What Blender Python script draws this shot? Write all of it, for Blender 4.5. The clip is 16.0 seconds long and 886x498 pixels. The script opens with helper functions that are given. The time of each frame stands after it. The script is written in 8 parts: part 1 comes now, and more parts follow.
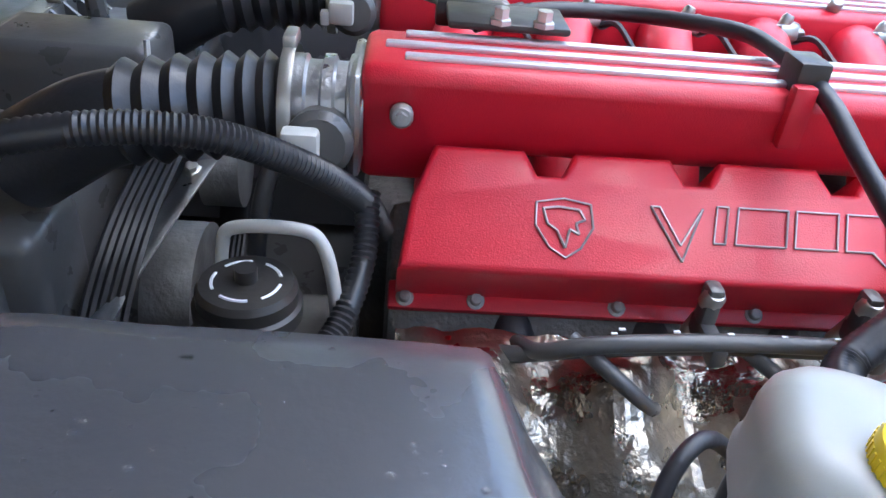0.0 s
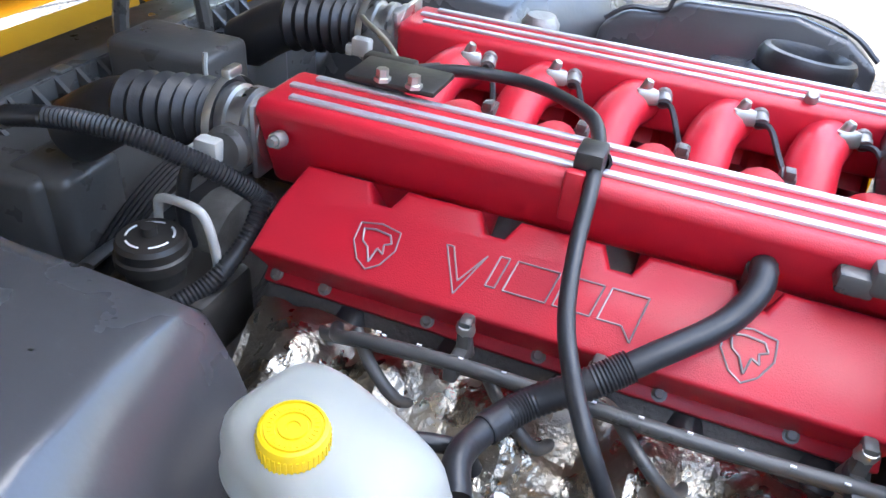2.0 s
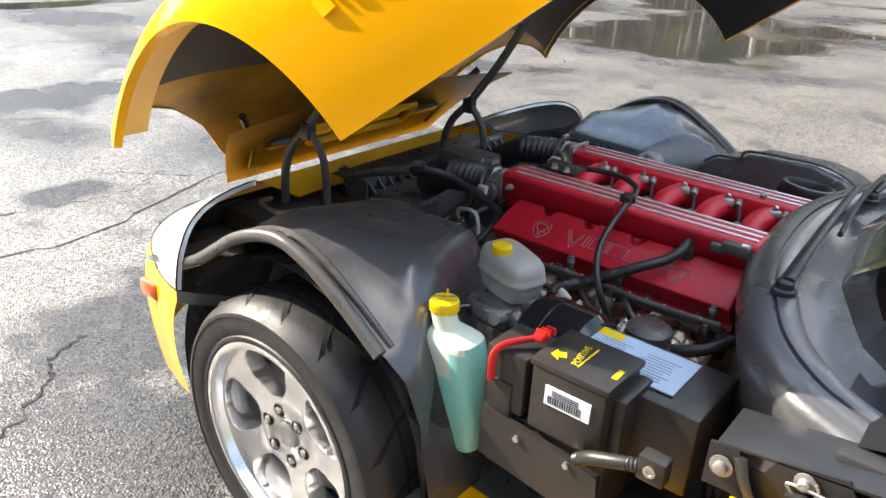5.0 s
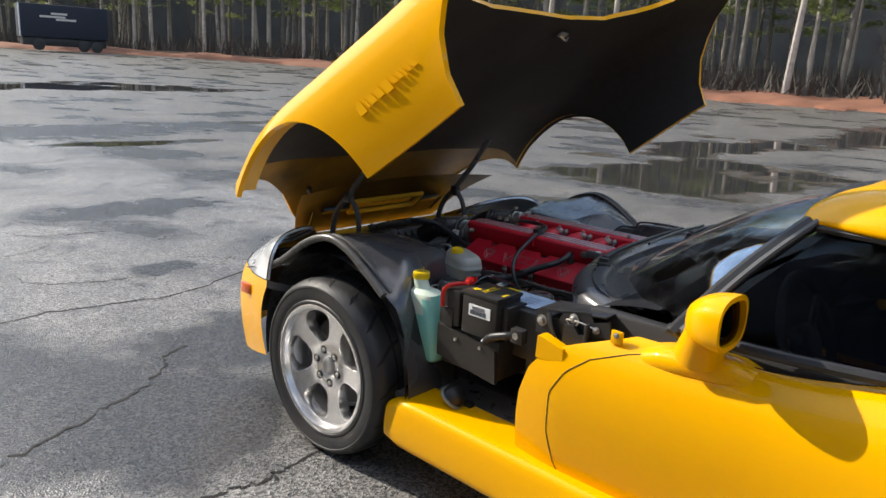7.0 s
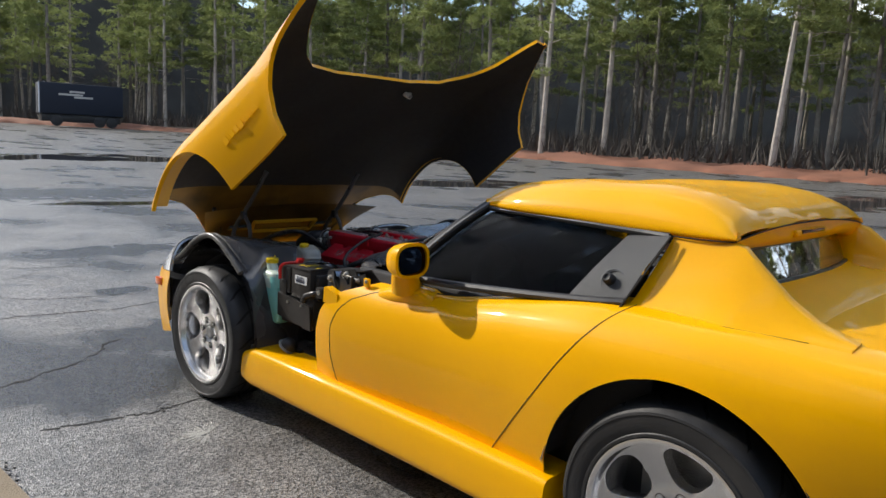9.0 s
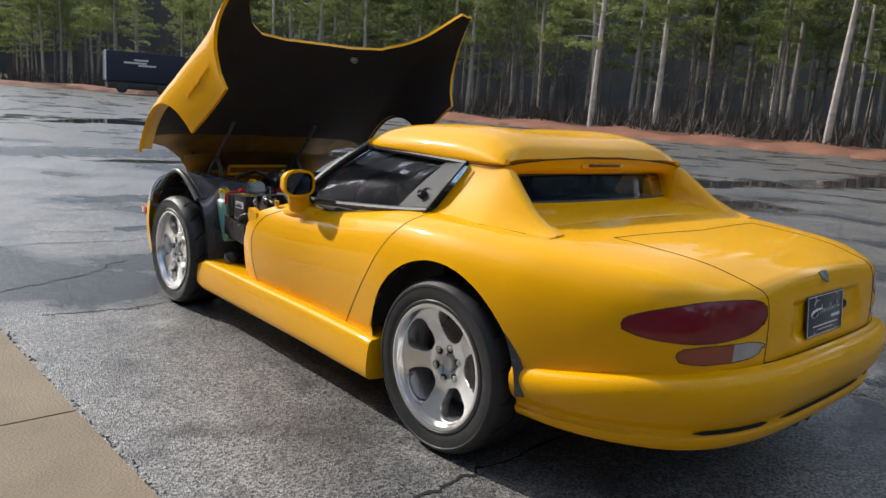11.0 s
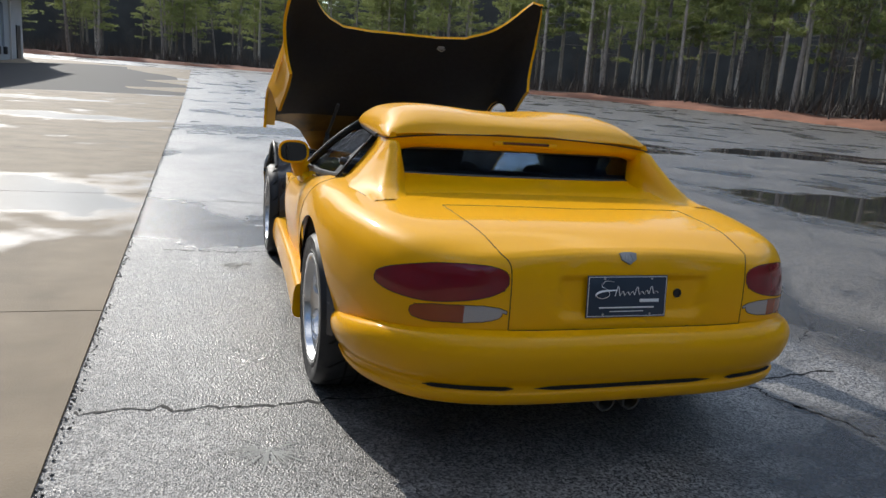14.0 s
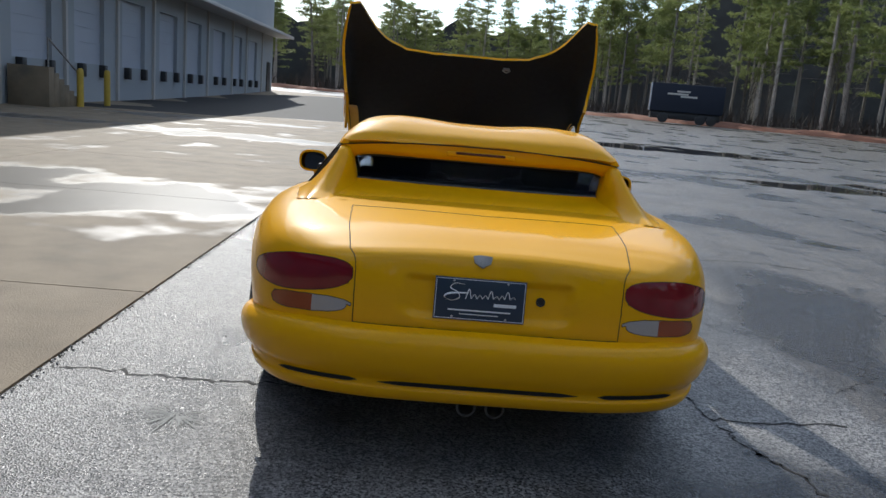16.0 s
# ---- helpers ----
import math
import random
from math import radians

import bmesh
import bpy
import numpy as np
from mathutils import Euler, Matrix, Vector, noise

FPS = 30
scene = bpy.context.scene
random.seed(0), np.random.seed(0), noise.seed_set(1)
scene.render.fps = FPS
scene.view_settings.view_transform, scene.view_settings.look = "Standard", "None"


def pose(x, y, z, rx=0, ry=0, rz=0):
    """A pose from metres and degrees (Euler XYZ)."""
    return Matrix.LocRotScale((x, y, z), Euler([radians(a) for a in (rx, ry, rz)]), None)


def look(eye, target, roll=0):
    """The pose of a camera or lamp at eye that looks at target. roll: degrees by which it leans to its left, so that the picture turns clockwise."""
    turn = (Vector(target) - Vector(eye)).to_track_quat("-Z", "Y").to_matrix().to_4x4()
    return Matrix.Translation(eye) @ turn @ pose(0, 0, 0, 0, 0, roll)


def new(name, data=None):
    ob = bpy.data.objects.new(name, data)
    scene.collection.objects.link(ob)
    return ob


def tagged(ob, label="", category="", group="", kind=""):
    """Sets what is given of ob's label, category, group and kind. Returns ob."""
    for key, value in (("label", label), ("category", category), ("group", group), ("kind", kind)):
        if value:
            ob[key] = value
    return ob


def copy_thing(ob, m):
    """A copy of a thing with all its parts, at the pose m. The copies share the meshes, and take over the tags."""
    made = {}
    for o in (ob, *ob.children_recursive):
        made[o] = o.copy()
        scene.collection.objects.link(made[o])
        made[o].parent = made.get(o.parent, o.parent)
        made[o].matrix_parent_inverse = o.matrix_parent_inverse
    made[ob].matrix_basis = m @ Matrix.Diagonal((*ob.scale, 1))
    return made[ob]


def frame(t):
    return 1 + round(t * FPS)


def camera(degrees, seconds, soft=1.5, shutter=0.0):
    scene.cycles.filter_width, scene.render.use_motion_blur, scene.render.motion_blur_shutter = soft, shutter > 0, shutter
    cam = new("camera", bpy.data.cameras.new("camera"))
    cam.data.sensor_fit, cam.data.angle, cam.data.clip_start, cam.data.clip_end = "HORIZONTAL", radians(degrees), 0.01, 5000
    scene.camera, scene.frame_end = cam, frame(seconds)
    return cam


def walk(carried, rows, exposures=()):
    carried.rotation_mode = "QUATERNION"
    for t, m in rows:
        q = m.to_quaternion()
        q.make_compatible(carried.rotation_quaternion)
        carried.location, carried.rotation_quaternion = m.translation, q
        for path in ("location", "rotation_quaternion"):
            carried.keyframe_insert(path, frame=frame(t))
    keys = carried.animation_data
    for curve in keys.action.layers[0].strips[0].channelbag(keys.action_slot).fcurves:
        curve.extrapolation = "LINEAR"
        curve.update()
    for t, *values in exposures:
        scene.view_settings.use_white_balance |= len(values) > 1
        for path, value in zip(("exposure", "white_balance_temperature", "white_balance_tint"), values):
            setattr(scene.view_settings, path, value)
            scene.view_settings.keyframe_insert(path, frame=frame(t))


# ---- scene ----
cam = camera(61.3, 16.0)
PATH = [
    (0, (-0.7, -0.093, 0.99), (0.977, -0.231, -0.091), 5.8),
    (0.5, (-0.692, -0.201, 1.009), (0.969, -0.151, -0.104), 5.7),
    (1, (-0.696, -0.302, 1.025), (0.93, -0.08, -0.117), 5.6),
    (1.5, (-0.731, -0.395, 1.065), (0.856, -0.016, -0.091), 5.3),
    (2, (-0.759, -0.471, 1.121), (0.798, 0.048, -0.022), 5.2),
    (2.5, (-0.789, -0.536, 1.187), (0.73, 0.105, 0.055), 5.1),
    (3, (-0.869, -0.62, 1.264), (0.617, 0.129, 0.155), 5.1),
    (3.5, (-0.997, -0.735, 1.325), (0.457, 0.122, 0.252), 4.9),
    (4, (-1.163, -0.845, 1.383), (0.268, 0.106, 0.358), 4.5),
    (4.5, (-1.384, -0.953, 1.412), (0.03, 0.091, 0.458), 3.9),
    (4.7, (-1.497, -1.001, 1.408), (-0.085, 0.087, 0.501), 3.3),
    (6.8, (-2.421, -1.87, 1.404), (-0.971, -0.589, 0.897), 3.2),
    (7, (-2.462, -1.994, 1.408), (-1.017, -0.695, 0.935), 3.1),
    (7.5, (-2.523, -2.334, 1.377), (-1.083, -1.0, 0.996), 3.1),
    (8, (-2.598, -2.639, 1.336), (-1.16, -1.285, 1.023), 3.1),
    (8.5, (-2.649, -2.94, 1.322), (-1.208, -1.583, 1.031), 3.0),
    (9, (-2.68, -3.253, 1.308), (-1.231, -1.903, 1.026), 3.0),
    (9.5, (-2.735, -3.54, 1.289), (-1.289, -2.189, 1.003), 3.1),
    (9.7, (-2.765, -3.664, 1.273), (-1.323, -2.309, 0.982), 3.2),
    (11.8, (-2.475, -4.749, 1.26), (-1.279, -3.205, 0.832), 4.1),
    (12, (-2.387, -4.834, 1.277), (-1.236, -3.26, 0.831), 4.1),
    (12.5, (-2.138, -5.053, 1.284), (-1.108, -3.401, 0.826), 4.2),
    (13, (-1.926, -5.262, 1.294), (-1.028, -3.535, 0.838), 4.3),
    (13.5, (-1.692, -5.432, 1.309), (-0.927, -3.639, 0.864), 4.4),
    (14, (-1.374, -5.534, 1.313), (-0.746, -3.685, 0.883), 4.5),
    (14.5, (-1.094, -5.634, 1.304), (-0.602, -3.74, 0.89), 4.7),
    (15, (-0.819, -5.734, 1.319), (-0.46, -3.807, 0.919), 4.8),
    (15.5, (-0.514, -5.781, 1.308), (-0.296, -3.832, 0.914), 5.0),
    (16, (-0.218, -5.843, 1.308), (-0.152, -3.883, 0.918), 5.0),
]
EXPOSURE = [(0, 3.7, 6500, 12), (2.5, 3.6, 6700, 11), (3.5, 3.15, 7100, 10), (4.0, 2.85, 7200, 10), (4.7, 2.25, 7300, 10), (6.8, 0.93, 6900, 10), (8.0, 0.66, 6700, 10), (9.0, 0.48, 6600, 10), (12.0, 0.47, 6600, 10), (16.0, 0.15, 6200, 9)]
walk(cam, [(t, look(eye, target, roll)) for t, eye, target, roll in PATH], EXPOSURE)

# ---- world and light ----
SUN_AZ, SUN_EL = -17.0, 34.5  # degrees: to the left of the car's nose, above the horizon
world = bpy.data.worlds.new("world")
scene.world = world
world.use_nodes = True
wn = world.node_tree.nodes
sky = wn.new("ShaderNodeTexSky")
sky.sky_type, sky.sun_disc = "NISHITA", False
sky.sun_elevation, sky.sun_rotation = radians(SUN_EL), radians(SUN_AZ)
sky.air_density, sky.dust_density, sky.ozone_density = 1.0, 0.6, 1.5
# thin white clouds drifting over the sky, of one even kind all round
wtc = wn.new("ShaderNodeTexCoord")
wmap = wn.new("ShaderNodeMapping")
wmap.inputs["Scale"].default_value = (1.0, 1.0, 3.0)
wnoise = wn.new("ShaderNodeTexNoise")
wnoise.inputs["Scale"].default_value, wnoise.inputs["Detail"].default_value = 2.2, 7.0
wramp = wn.new("ShaderNodeValToRGB")
wramp.color_ramp.elements[0].position, wramp.color_ramp.elements[1].position = 0.49, 0.64
wmix = wn.new("ShaderNodeMix")
wmix.data_type = "RGBA"
wmix.inputs[7].default_value = (8.2, 8.4, 8.9, 1)
wl = world.node_tree.links
wl.new(wtc.outputs["Generated"], wmap.inputs["Vector"])
wl.new(wmap.outputs[0], wnoise.inputs["Vector"])
wl.new(wnoise.outputs["Fac"], wramp.inputs[0])
wl.new(wramp.outputs[0], wmix.inputs[0])
wl.new(sky.outputs[0], wmix.inputs[6])
wl.new(wmix.outputs[2], wn["Background"].inputs[0])
wn["Background"].inputs[1].default_value = 0.15

sun_data = bpy.data.lights.new("sun", "SUN")
sun_data.energy, sun_data.angle, sun_data.color = 3.3, radians(0.55), (1.0, 0.95, 0.87)
sun = new("sun", sun_data)
sun_dir = Vector((math.sin(radians(SUN_AZ)) * math.cos(radians(SUN_EL)), math.cos(radians(SUN_AZ)) * math.cos(radians(SUN_EL)), math.sin(radians(SUN_EL))))
sun.matrix_world = look(sun_dir * 60, (0, 0, 0))

# ---- materials ----
def material(name, base, rough=0.5, metal=0.0, vary=0.0, scale=8.0, bump=0.0, bump_scale=60.0, rough_vary=0.0, coat=0.0, dirt=None, dirt_amount=0.0, sheen=0.0, per_object=0.0):
    """A principled material: base colour varied by coarse and fine noise, bump, uneven gloss and patches of dirt."""
    m = bpy.data.materials.new(name)
    m.use_nodes = True
    n, l = m.node_tree.nodes, m.node_tree.links
    p = n["Principled BSDF"]
    p.inputs["Base Color"].default_value = (*base, 1)
    p.inputs["Roughness"].default_value = rough
    p.inputs["Metallic"].default_value = metal
    p.inputs["Coat Weight"].default_value = coat
    p.inputs["Coat Roughness"].default_value = 0.04
    tc = n.new("ShaderNodeTexCoord")
    colour = None
    if vary:
        a = n.new("ShaderNodeTexNoise")
        a.inputs["Scale"].default_value, a.inputs["Detail"].default_value = scale, 6
        l.new(tc.outputs["Object"], a.inputs["Vector"])
        mix = n.new("ShaderNodeMix")
        mix.data_type = "RGBA"
        mix.inputs[6].default_value = (*[c * (1 - vary) for c in base], 1)
        mix.inputs[7].default_value = (*[min(1, c * (1 + vary)) for c in base], 1)
        l.new(a.outputs["Fac"], mix.inputs[0])
        colour = mix.outputs[2]
    if dirt is not None:
        a = n.new("ShaderNodeTexNoise")
        a.inputs["Scale"].default_value, a.inputs["Detail"].default_value = scale * 0.4, 8
        l.new(tc.outputs["Object"], a.inputs["Vector"])
        r = n.new("ShaderNodeValToRGB")
        r.color_ramp.elements[0].position, r.color_ramp.elements[1].position = 0.5, 0.72
        r.color_ramp.elements[1].color = (dirt_amount, dirt_amount, dirt_amount, 1)
        l.new(a.outputs["Fac"], r.inputs[0])
        mix = n.new("ShaderNodeMix")
        mix.data_type = "RGBA"
        mix.inputs[6].default_value = (*base, 1)
        mix.inputs[7].default_value = (*dirt, 1)
        if colour:
            l.new(colour, mix.inputs[6])
        l.new(r.outputs[0], mix.inputs[0])
        colour = mix.outputs[2]
    if per_object:
        oi = n.new("ShaderNodeObjectInfo")
        mr = n.new("ShaderNodeMapRange")
        mr.inputs["To Min"].default_value, mr.inputs["To Max"].default_value = 1 - per_object, 1 + per_object
        l.new(oi.outputs["Random"], mr.inputs["Value"])
        hs = n.new("ShaderNodeHueSaturation")
        hs.inputs["Color"].default_value = (*base, 1)
        if colour:
            l.new(colour, hs.inputs["Color"])
        l.new(mr.outputs[0], hs.inputs["Value"])
        colour = hs.outputs[0]
    if colour:
        l.new(colour, p.inputs["Base Color"])
    if rough_vary:
        a = n.new("ShaderNodeTexNoise")
        a.inputs["Scale"].default_value, a.inputs["Detail"].default_value = scale * 1.7, 5
        l.new(tc.outputs["Object"], a.inputs["Vector"])
        mr = n.new("ShaderNodeMapRange")
        mr.inputs["From Min"].default_value, mr.inputs["From Max"].default_value = 0.3, 0.7
        mr.inputs["To Min"].default_value, mr.inputs["To Max"].default_value = max(0.02, rough - rough_vary), min(1, rough + rough_vary)
        l.new(a.outputs["Fac"], mr.inputs["Value"])
        l.new(mr.outputs[0], p.inputs["Roughness"])
    if bump:
        a = n.new("ShaderNodeTexNoise")
        a.inputs["Scale"].default_value, a.inputs["Detail"].default_value = bump_scale, 4
        l.new(tc.outputs["Object"], a.inputs["Vector"])
        b = n.new("ShaderNodeBump")
        b.inputs["Strength"].default_value, b.inputs["Distance"].default_value = bump, 0.01
        l.new(a.outputs["Fac"], b.inputs["Height"])
        l.new(b.outputs[0], p.inputs["Normal"])
    return m


def glass_material(name, tint, rough=0.0, ior=1.45):
    m = material(name, tint, rough)
    p = m.node_tree.nodes["Principled BSDF"]
    p.inputs["Transmission Weight"].default_value = 1.0
    p.inputs["IOR"].default_value = ior
    return m


YELLOW = material("yellow_paint", (0.90, 0.435, 0.0), 0.42, coat=0.48, vary=0.03, scale=3)
YELLOW.node_tree.nodes["Principled BSDF"].inputs["Specular IOR Level"].default_value = 0.05
YELLOW_IN = material("yellow_paint_dull", (0.72, 0.36, 0.01), 0.5, vary=0.12, scale=6, dirt=(0.06, 0.045, 0.02), dirt_amount=0.5, bump=0.05)
# Yellow with grime; the base is also darkened for shade under the hood.
GRIMY_SHADED = material("grimy_shaded_yellow_underside", (0.15, 0.085, 0.018), 0.45, vary=0.45, scale=9, dirt=(0.014, 0.012, 0.01), dirt_amount=0.95, bump=0.12)
BLACK_TRIM = material("black_trim", (0.02, 0.02, 0.021), 0.42, vary=0.2, rough_vary=0.1, bump=0.05, bump_scale=300)
RUBBER = material("black_rubber", (0.026, 0.026, 0.028), 0.38, vary=0.25, scale=20, rough_vary=0.1, bump=0.05, bump_scale=200, dirt=(0.035, 0.032, 0.03), dirt_amount=0.25)
TYRE = material("tyre_rubber", (0.022, 0.022, 0.023), 0.5, vary=0.3, scale=14, rough_vary=0.12, bump=0.1, bump_scale=160, dirt=(0.07, 0.065, 0.06), dirt_amount=0.35)
LINER = material("black_moulded_plastic", (0.068, 0.067, 0.07), 0.26, vary=0.25, scale=3, rough_vary=0.07, bump=0.04, bump_scale=120)
LINER.node_tree.nodes["Principled BSDF"].inputs["Specular IOR Level"].default_value = 0.9
FELT = material("black_hood_felt", (0.03, 0.03, 0.031), 0.9, vary=0.3, scale=30, bump=0.2, bump_scale=400)
GAP = material("panel_gap", (0.006, 0.005, 0.004), 0.8)
PLASTIC = material("black_plastic", (0.088, 0.084, 0.079), 0.34, vary=0.2, scale=12, rough_vary=0.1, bump=0.04, bump_scale=200, dirt=(0.09, 0.08, 0.065), dirt_amount=0.25)
BATTERY = material("dusty_battery_plastic", (0.024, 0.022, 0.02), 0.4, vary=0.3, scale=14, rough_vary=0.1, bump=0.04, bump_scale=200, dirt=(0.06, 0.05, 0.04), dirt_amount=0.3)
STEEL = material("cast_aluminium", (0.5, 0.5, 0.5), 0.38, metal=1.0, vary=0.15, scale=30, rough_vary=0.12, bump=0.1, bump_scale=220)
GREY_METAL = material("oxidised_aluminium", (0.36, 0.35, 0.33), 0.55, metal=0.7, vary=0.3, scale=25, bump=0.2, bump_scale=160, dirt=(0.06, 0.05, 0.04), dirt_amount=0.5)
WHEEL = material("polished_wheel_alloy", (0.78, 0.77, 0.76), 0.24, metal=0.92, vary=0.02, scale=10, rough_vary=0.03)
ZINC = material("zinc_plated_steel", (0.55, 0.54, 0.5), 0.35, metal=0.9, vary=0.2, scale=40)
RED = material("red_crackle_paint", (0.58, 0.012, 0.03), 0.42, vary=0.1, scale=9, coat=0.12, bump=0.14, bump_scale=700, rough_vary=0.08)
ENGRAVED = material("grey_engraving", (0.36, 0.30, 0.30), 0.4, metal=0.4, vary=0.2, scale=60)
STRIPE = material("brushed_aluminium", (0.68, 0.68, 0.72), 0.35, metal=0.6, vary=0.1, scale=40)
FOIL = material("crumpled_heat_foil", (0.46, 0.41, 0.335), 0.31, metal=1.0, vary=0.3, scale=18, rough_vary=0.14, bump=0.45, bump_scale=95, dirt=(0.2, 0.13, 0.075), dirt_amount=0.6)
MILK = material("milky_plastic", (0.34, 0.345, 0.315), 0.35, vary=0.05, scale=10)
MILK.node_tree.nodes["Principled BSDF"].inputs["Subsurface Weight"].default_value = 0.4
MILK.node_tree.nodes["Principled BSDF"].inputs["Subsurface Radius"].default_value = (0.02, 0.02, 0.015)
TEAL = material("washer_bottle_plastic", (0.60, 0.70, 0.58), 0.35, vary=0.05, scale=10)
FLUID = material("green_washer_fluid", (0.24, 0.60, 0.53), 0.3, vary=0.08, scale=10)
PALE_PLUG = material("pale_grey_plastic", (0.52, 0.51, 0.47), 0.45, vary=0.1, scale=40)
GRIME = material("oily_cast_metal", (0.13, 0.12, 0.11), 0.55, metal=0.4, vary=0.4, scale=25, bump=0.25, bump_scale=160, dirt=(0.02, 0.018, 0.015), dirt_amount=0.8)
CAP = material("yellow_cap_plastic", (0.82, 0.58, 0.01), 0.35, vary=0.06)
REDCLIP = material("red_plastic", (0.6, 0.02, 0.02), 0.35)
LABEL = material("white_label", (0.75, 0.76, 0.76), 0.5, vary=0.05)
LABEL_BLUE = material("pale_label", (0.42, 0.54, 0.70), 0.4, vary=0.05)
INK = material("dark_print", (0.06, 0.07, 0.1), 0.6)
TAIL_RED = material("red_lamp_lens", (0.20, 0.003, 0.012), 0.12, coat=0.4, vary=0.35, scale=9)
MARKER = material("orange_marker_lens", (0.72, 0.13, 0.02), 0.15, coat=0.6)
BRAKE = material("dark_brake_lens", (0.07, 0.012, 0.008), 0.2, coat=0.6)
AMBER = material("amber_lamp_lens", (0.31, 0.058, 0.012), 0.15, coat=0.5)
CLEAR = material("clear_lamp_lens", (0.42, 0.38, 0.36), 0.15, coat=1.0, bump=0.3, bump_scale=250)
HEADLAMP = material("headlamp_cover", (0.7, 0.71, 0.72), 0.18, metal=0.3, coat=1.0, vary=0.2, scale=12)
PLATE_BLUE = material("dark_blue_plate", (0.012, 0.03, 0.06), 0.35, coat=0.4)
WHITE_INK = material("white_print", (0.8, 0.8, 0.8), 0.5)
LEATHER = material("grey_trim_panel", (0.12, 0.122, 0.125), 0.6, vary=0.1, bump=0.1, bump_scale=300)
SEAT = material("dark_leather", (0.02, 0.02, 0.022), 0.6, vary=0.2, bump=0.1, bump_scale=150)
GLASS = glass_material("tinted_glass", (0.72, 0.82, 0.84))
DARKGLASS = glass_material("smoked_glass", (0.30, 0.36, 0.42), ior=1.1)
SIDEGLASS = glass_material("dark_side_glass", (0.10, 0.11, 0.12), ior=1.14)
MIRROR = material("mirror", (0.14, 0.15, 0.17), 0.02, metal=1.0)
BARK = material("pine_bark", (0.27, 0.24, 0.205), 0.9, vary=0.6, scale=2.5, bump=0.9, bump_scale=12, per_object=0.55)
NEEDLE = material("pine_needles", (0.17, 0.20, 0.065), 0.6, vary=0.5, scale=0.5, per_object=0.35)
TWIG = material("bare_twigs", (0.065, 0.055, 0.045), 0.9, vary=0.6, scale=0.5)
STRAW = material("pine_straw", (0.21, 0.085, 0.045), 0.9, vary=0.5, scale=0.7, bump=0.6, bump_scale=9)
GRASS = material("forest_floor", (0.055, 0.04, 0.026), 0.95, vary=0.5, scale=0.3, bump=0.6, bump_scale=3)
WALL = material("painted_block_wall", (0.36, 0.385, 0.40), 0.8, vary=0.08, scale=0.6, bump=0.1, bump_scale=20)
DOORWHITE = material("dock_door", (0.44, 0.47, 0.52), 0.5, vary=0.06, scale=1)
CANOPY = material("canopy_metal", (0.5, 0.48, 0.45), 0.6, vary=0.1)
POST_YELLOW = material("bollard_yellow", (0.55, 0.38, 0.05), 0.6, vary=0.2)
TRAILER = material("dark_trailer_paint", (0.014, 0.02, 0.034), 0.85, vary=0.1)


def let_light_through(m, tint, share):
    """Thin leaves also pass light on to their far side."""
    n, l = m.node_tree.nodes, m.node_tree.links
    t = n.new("ShaderNodeBsdfTranslucent")
    t.inputs[0].default_value = (*tint, 1)
    mix = n.new("ShaderNodeMixShader")
    mix.inputs[0].default_value = share
    l.new(n["Principled BSDF"].outputs[0], mix.inputs[1])
    l.new(t.outputs[0], mix.inputs[2])
    l.new(mix.outputs[0], n["Material Output"].inputs[0])


let_light_through(NEEDLE, (0.33, 0.38, 0.13), 0.4)

# ---- small tools ----
def part(name, bm, mat, parent=None, label="", smooth=40.0, at=None):
    """Links a bmesh as one mesh object under a thing or a part."""
    me = bpy.data.meshes.new(name)
    bm.normal_update()
    bm.to_mesh(me)
    bm.free()
    for f in me.polygons:
        f.use_smooth = True
    if smooth < 180:
        me.set_sharp_from_angle(angle=radians(smooth))
    for m in mat if isinstance(mat, (list, tuple)) else (mat,):
        me.materials.append(m)
    ob = new(name, me)
    if parent is not None:
        ob.parent = parent
    if at is not None:
        ob.matrix_basis = at
    if label:
        tagged(ob, label)
    return ob


def thing(name, label, category, group="", at=None, kind=""):
    ob = new(name)
    if at is not None:
        ob.matrix_basis = at
    return tagged(ob, label, category, group, kind)


def box(bm, c, s, m=None, bevel=0.0, seg=2):
    """A bevelled box of size s about c."""
    mat = (m or Matrix()) @ Matrix.Translation(c) @ Matrix.Diagonal((*s, 1))
    r = bmesh.ops.create_cube(bm, size=1, matrix=mat)
    if bevel:
        es = list({e for v in r["verts"] for e in v.link_edges})
        bmesh.ops.bevel(bm, geom=es, offset=bevel, segments=seg, profile=0.5, affect="EDGES", clamp_overlap=True)
    return bm


def lathe(bm, prof, seg=48, m=None, close=False):
    """Turns a profile of (radius, height) about the z axis."""
    m = m or Matrix()
    rings = []
    for r, h in prof:
        if r < 1e-6:
            rings.append([bm.verts.new(m @ Vector((0, 0, h)))])
        else:
            rings.append([bm.verts.new(m @ Vector((r * math.cos(2 * math.pi * k / seg), r * math.sin(2 * math.pi * k / seg), h))) for k in range(seg)])
    for a, b in zip(rings, rings[1:] + ([rings[0]] if close else [])):
        for k in range(seg):
            q = [a[k % len(a)], a[(k + 1) % len(a)], b[(k + 1) % len(b)], b[k % len(b)]]
            q = [v for i, v in enumerate(q) if v not in q[:i]]
            if len(q) > 2:
                bm.faces.new(q)
    return bm


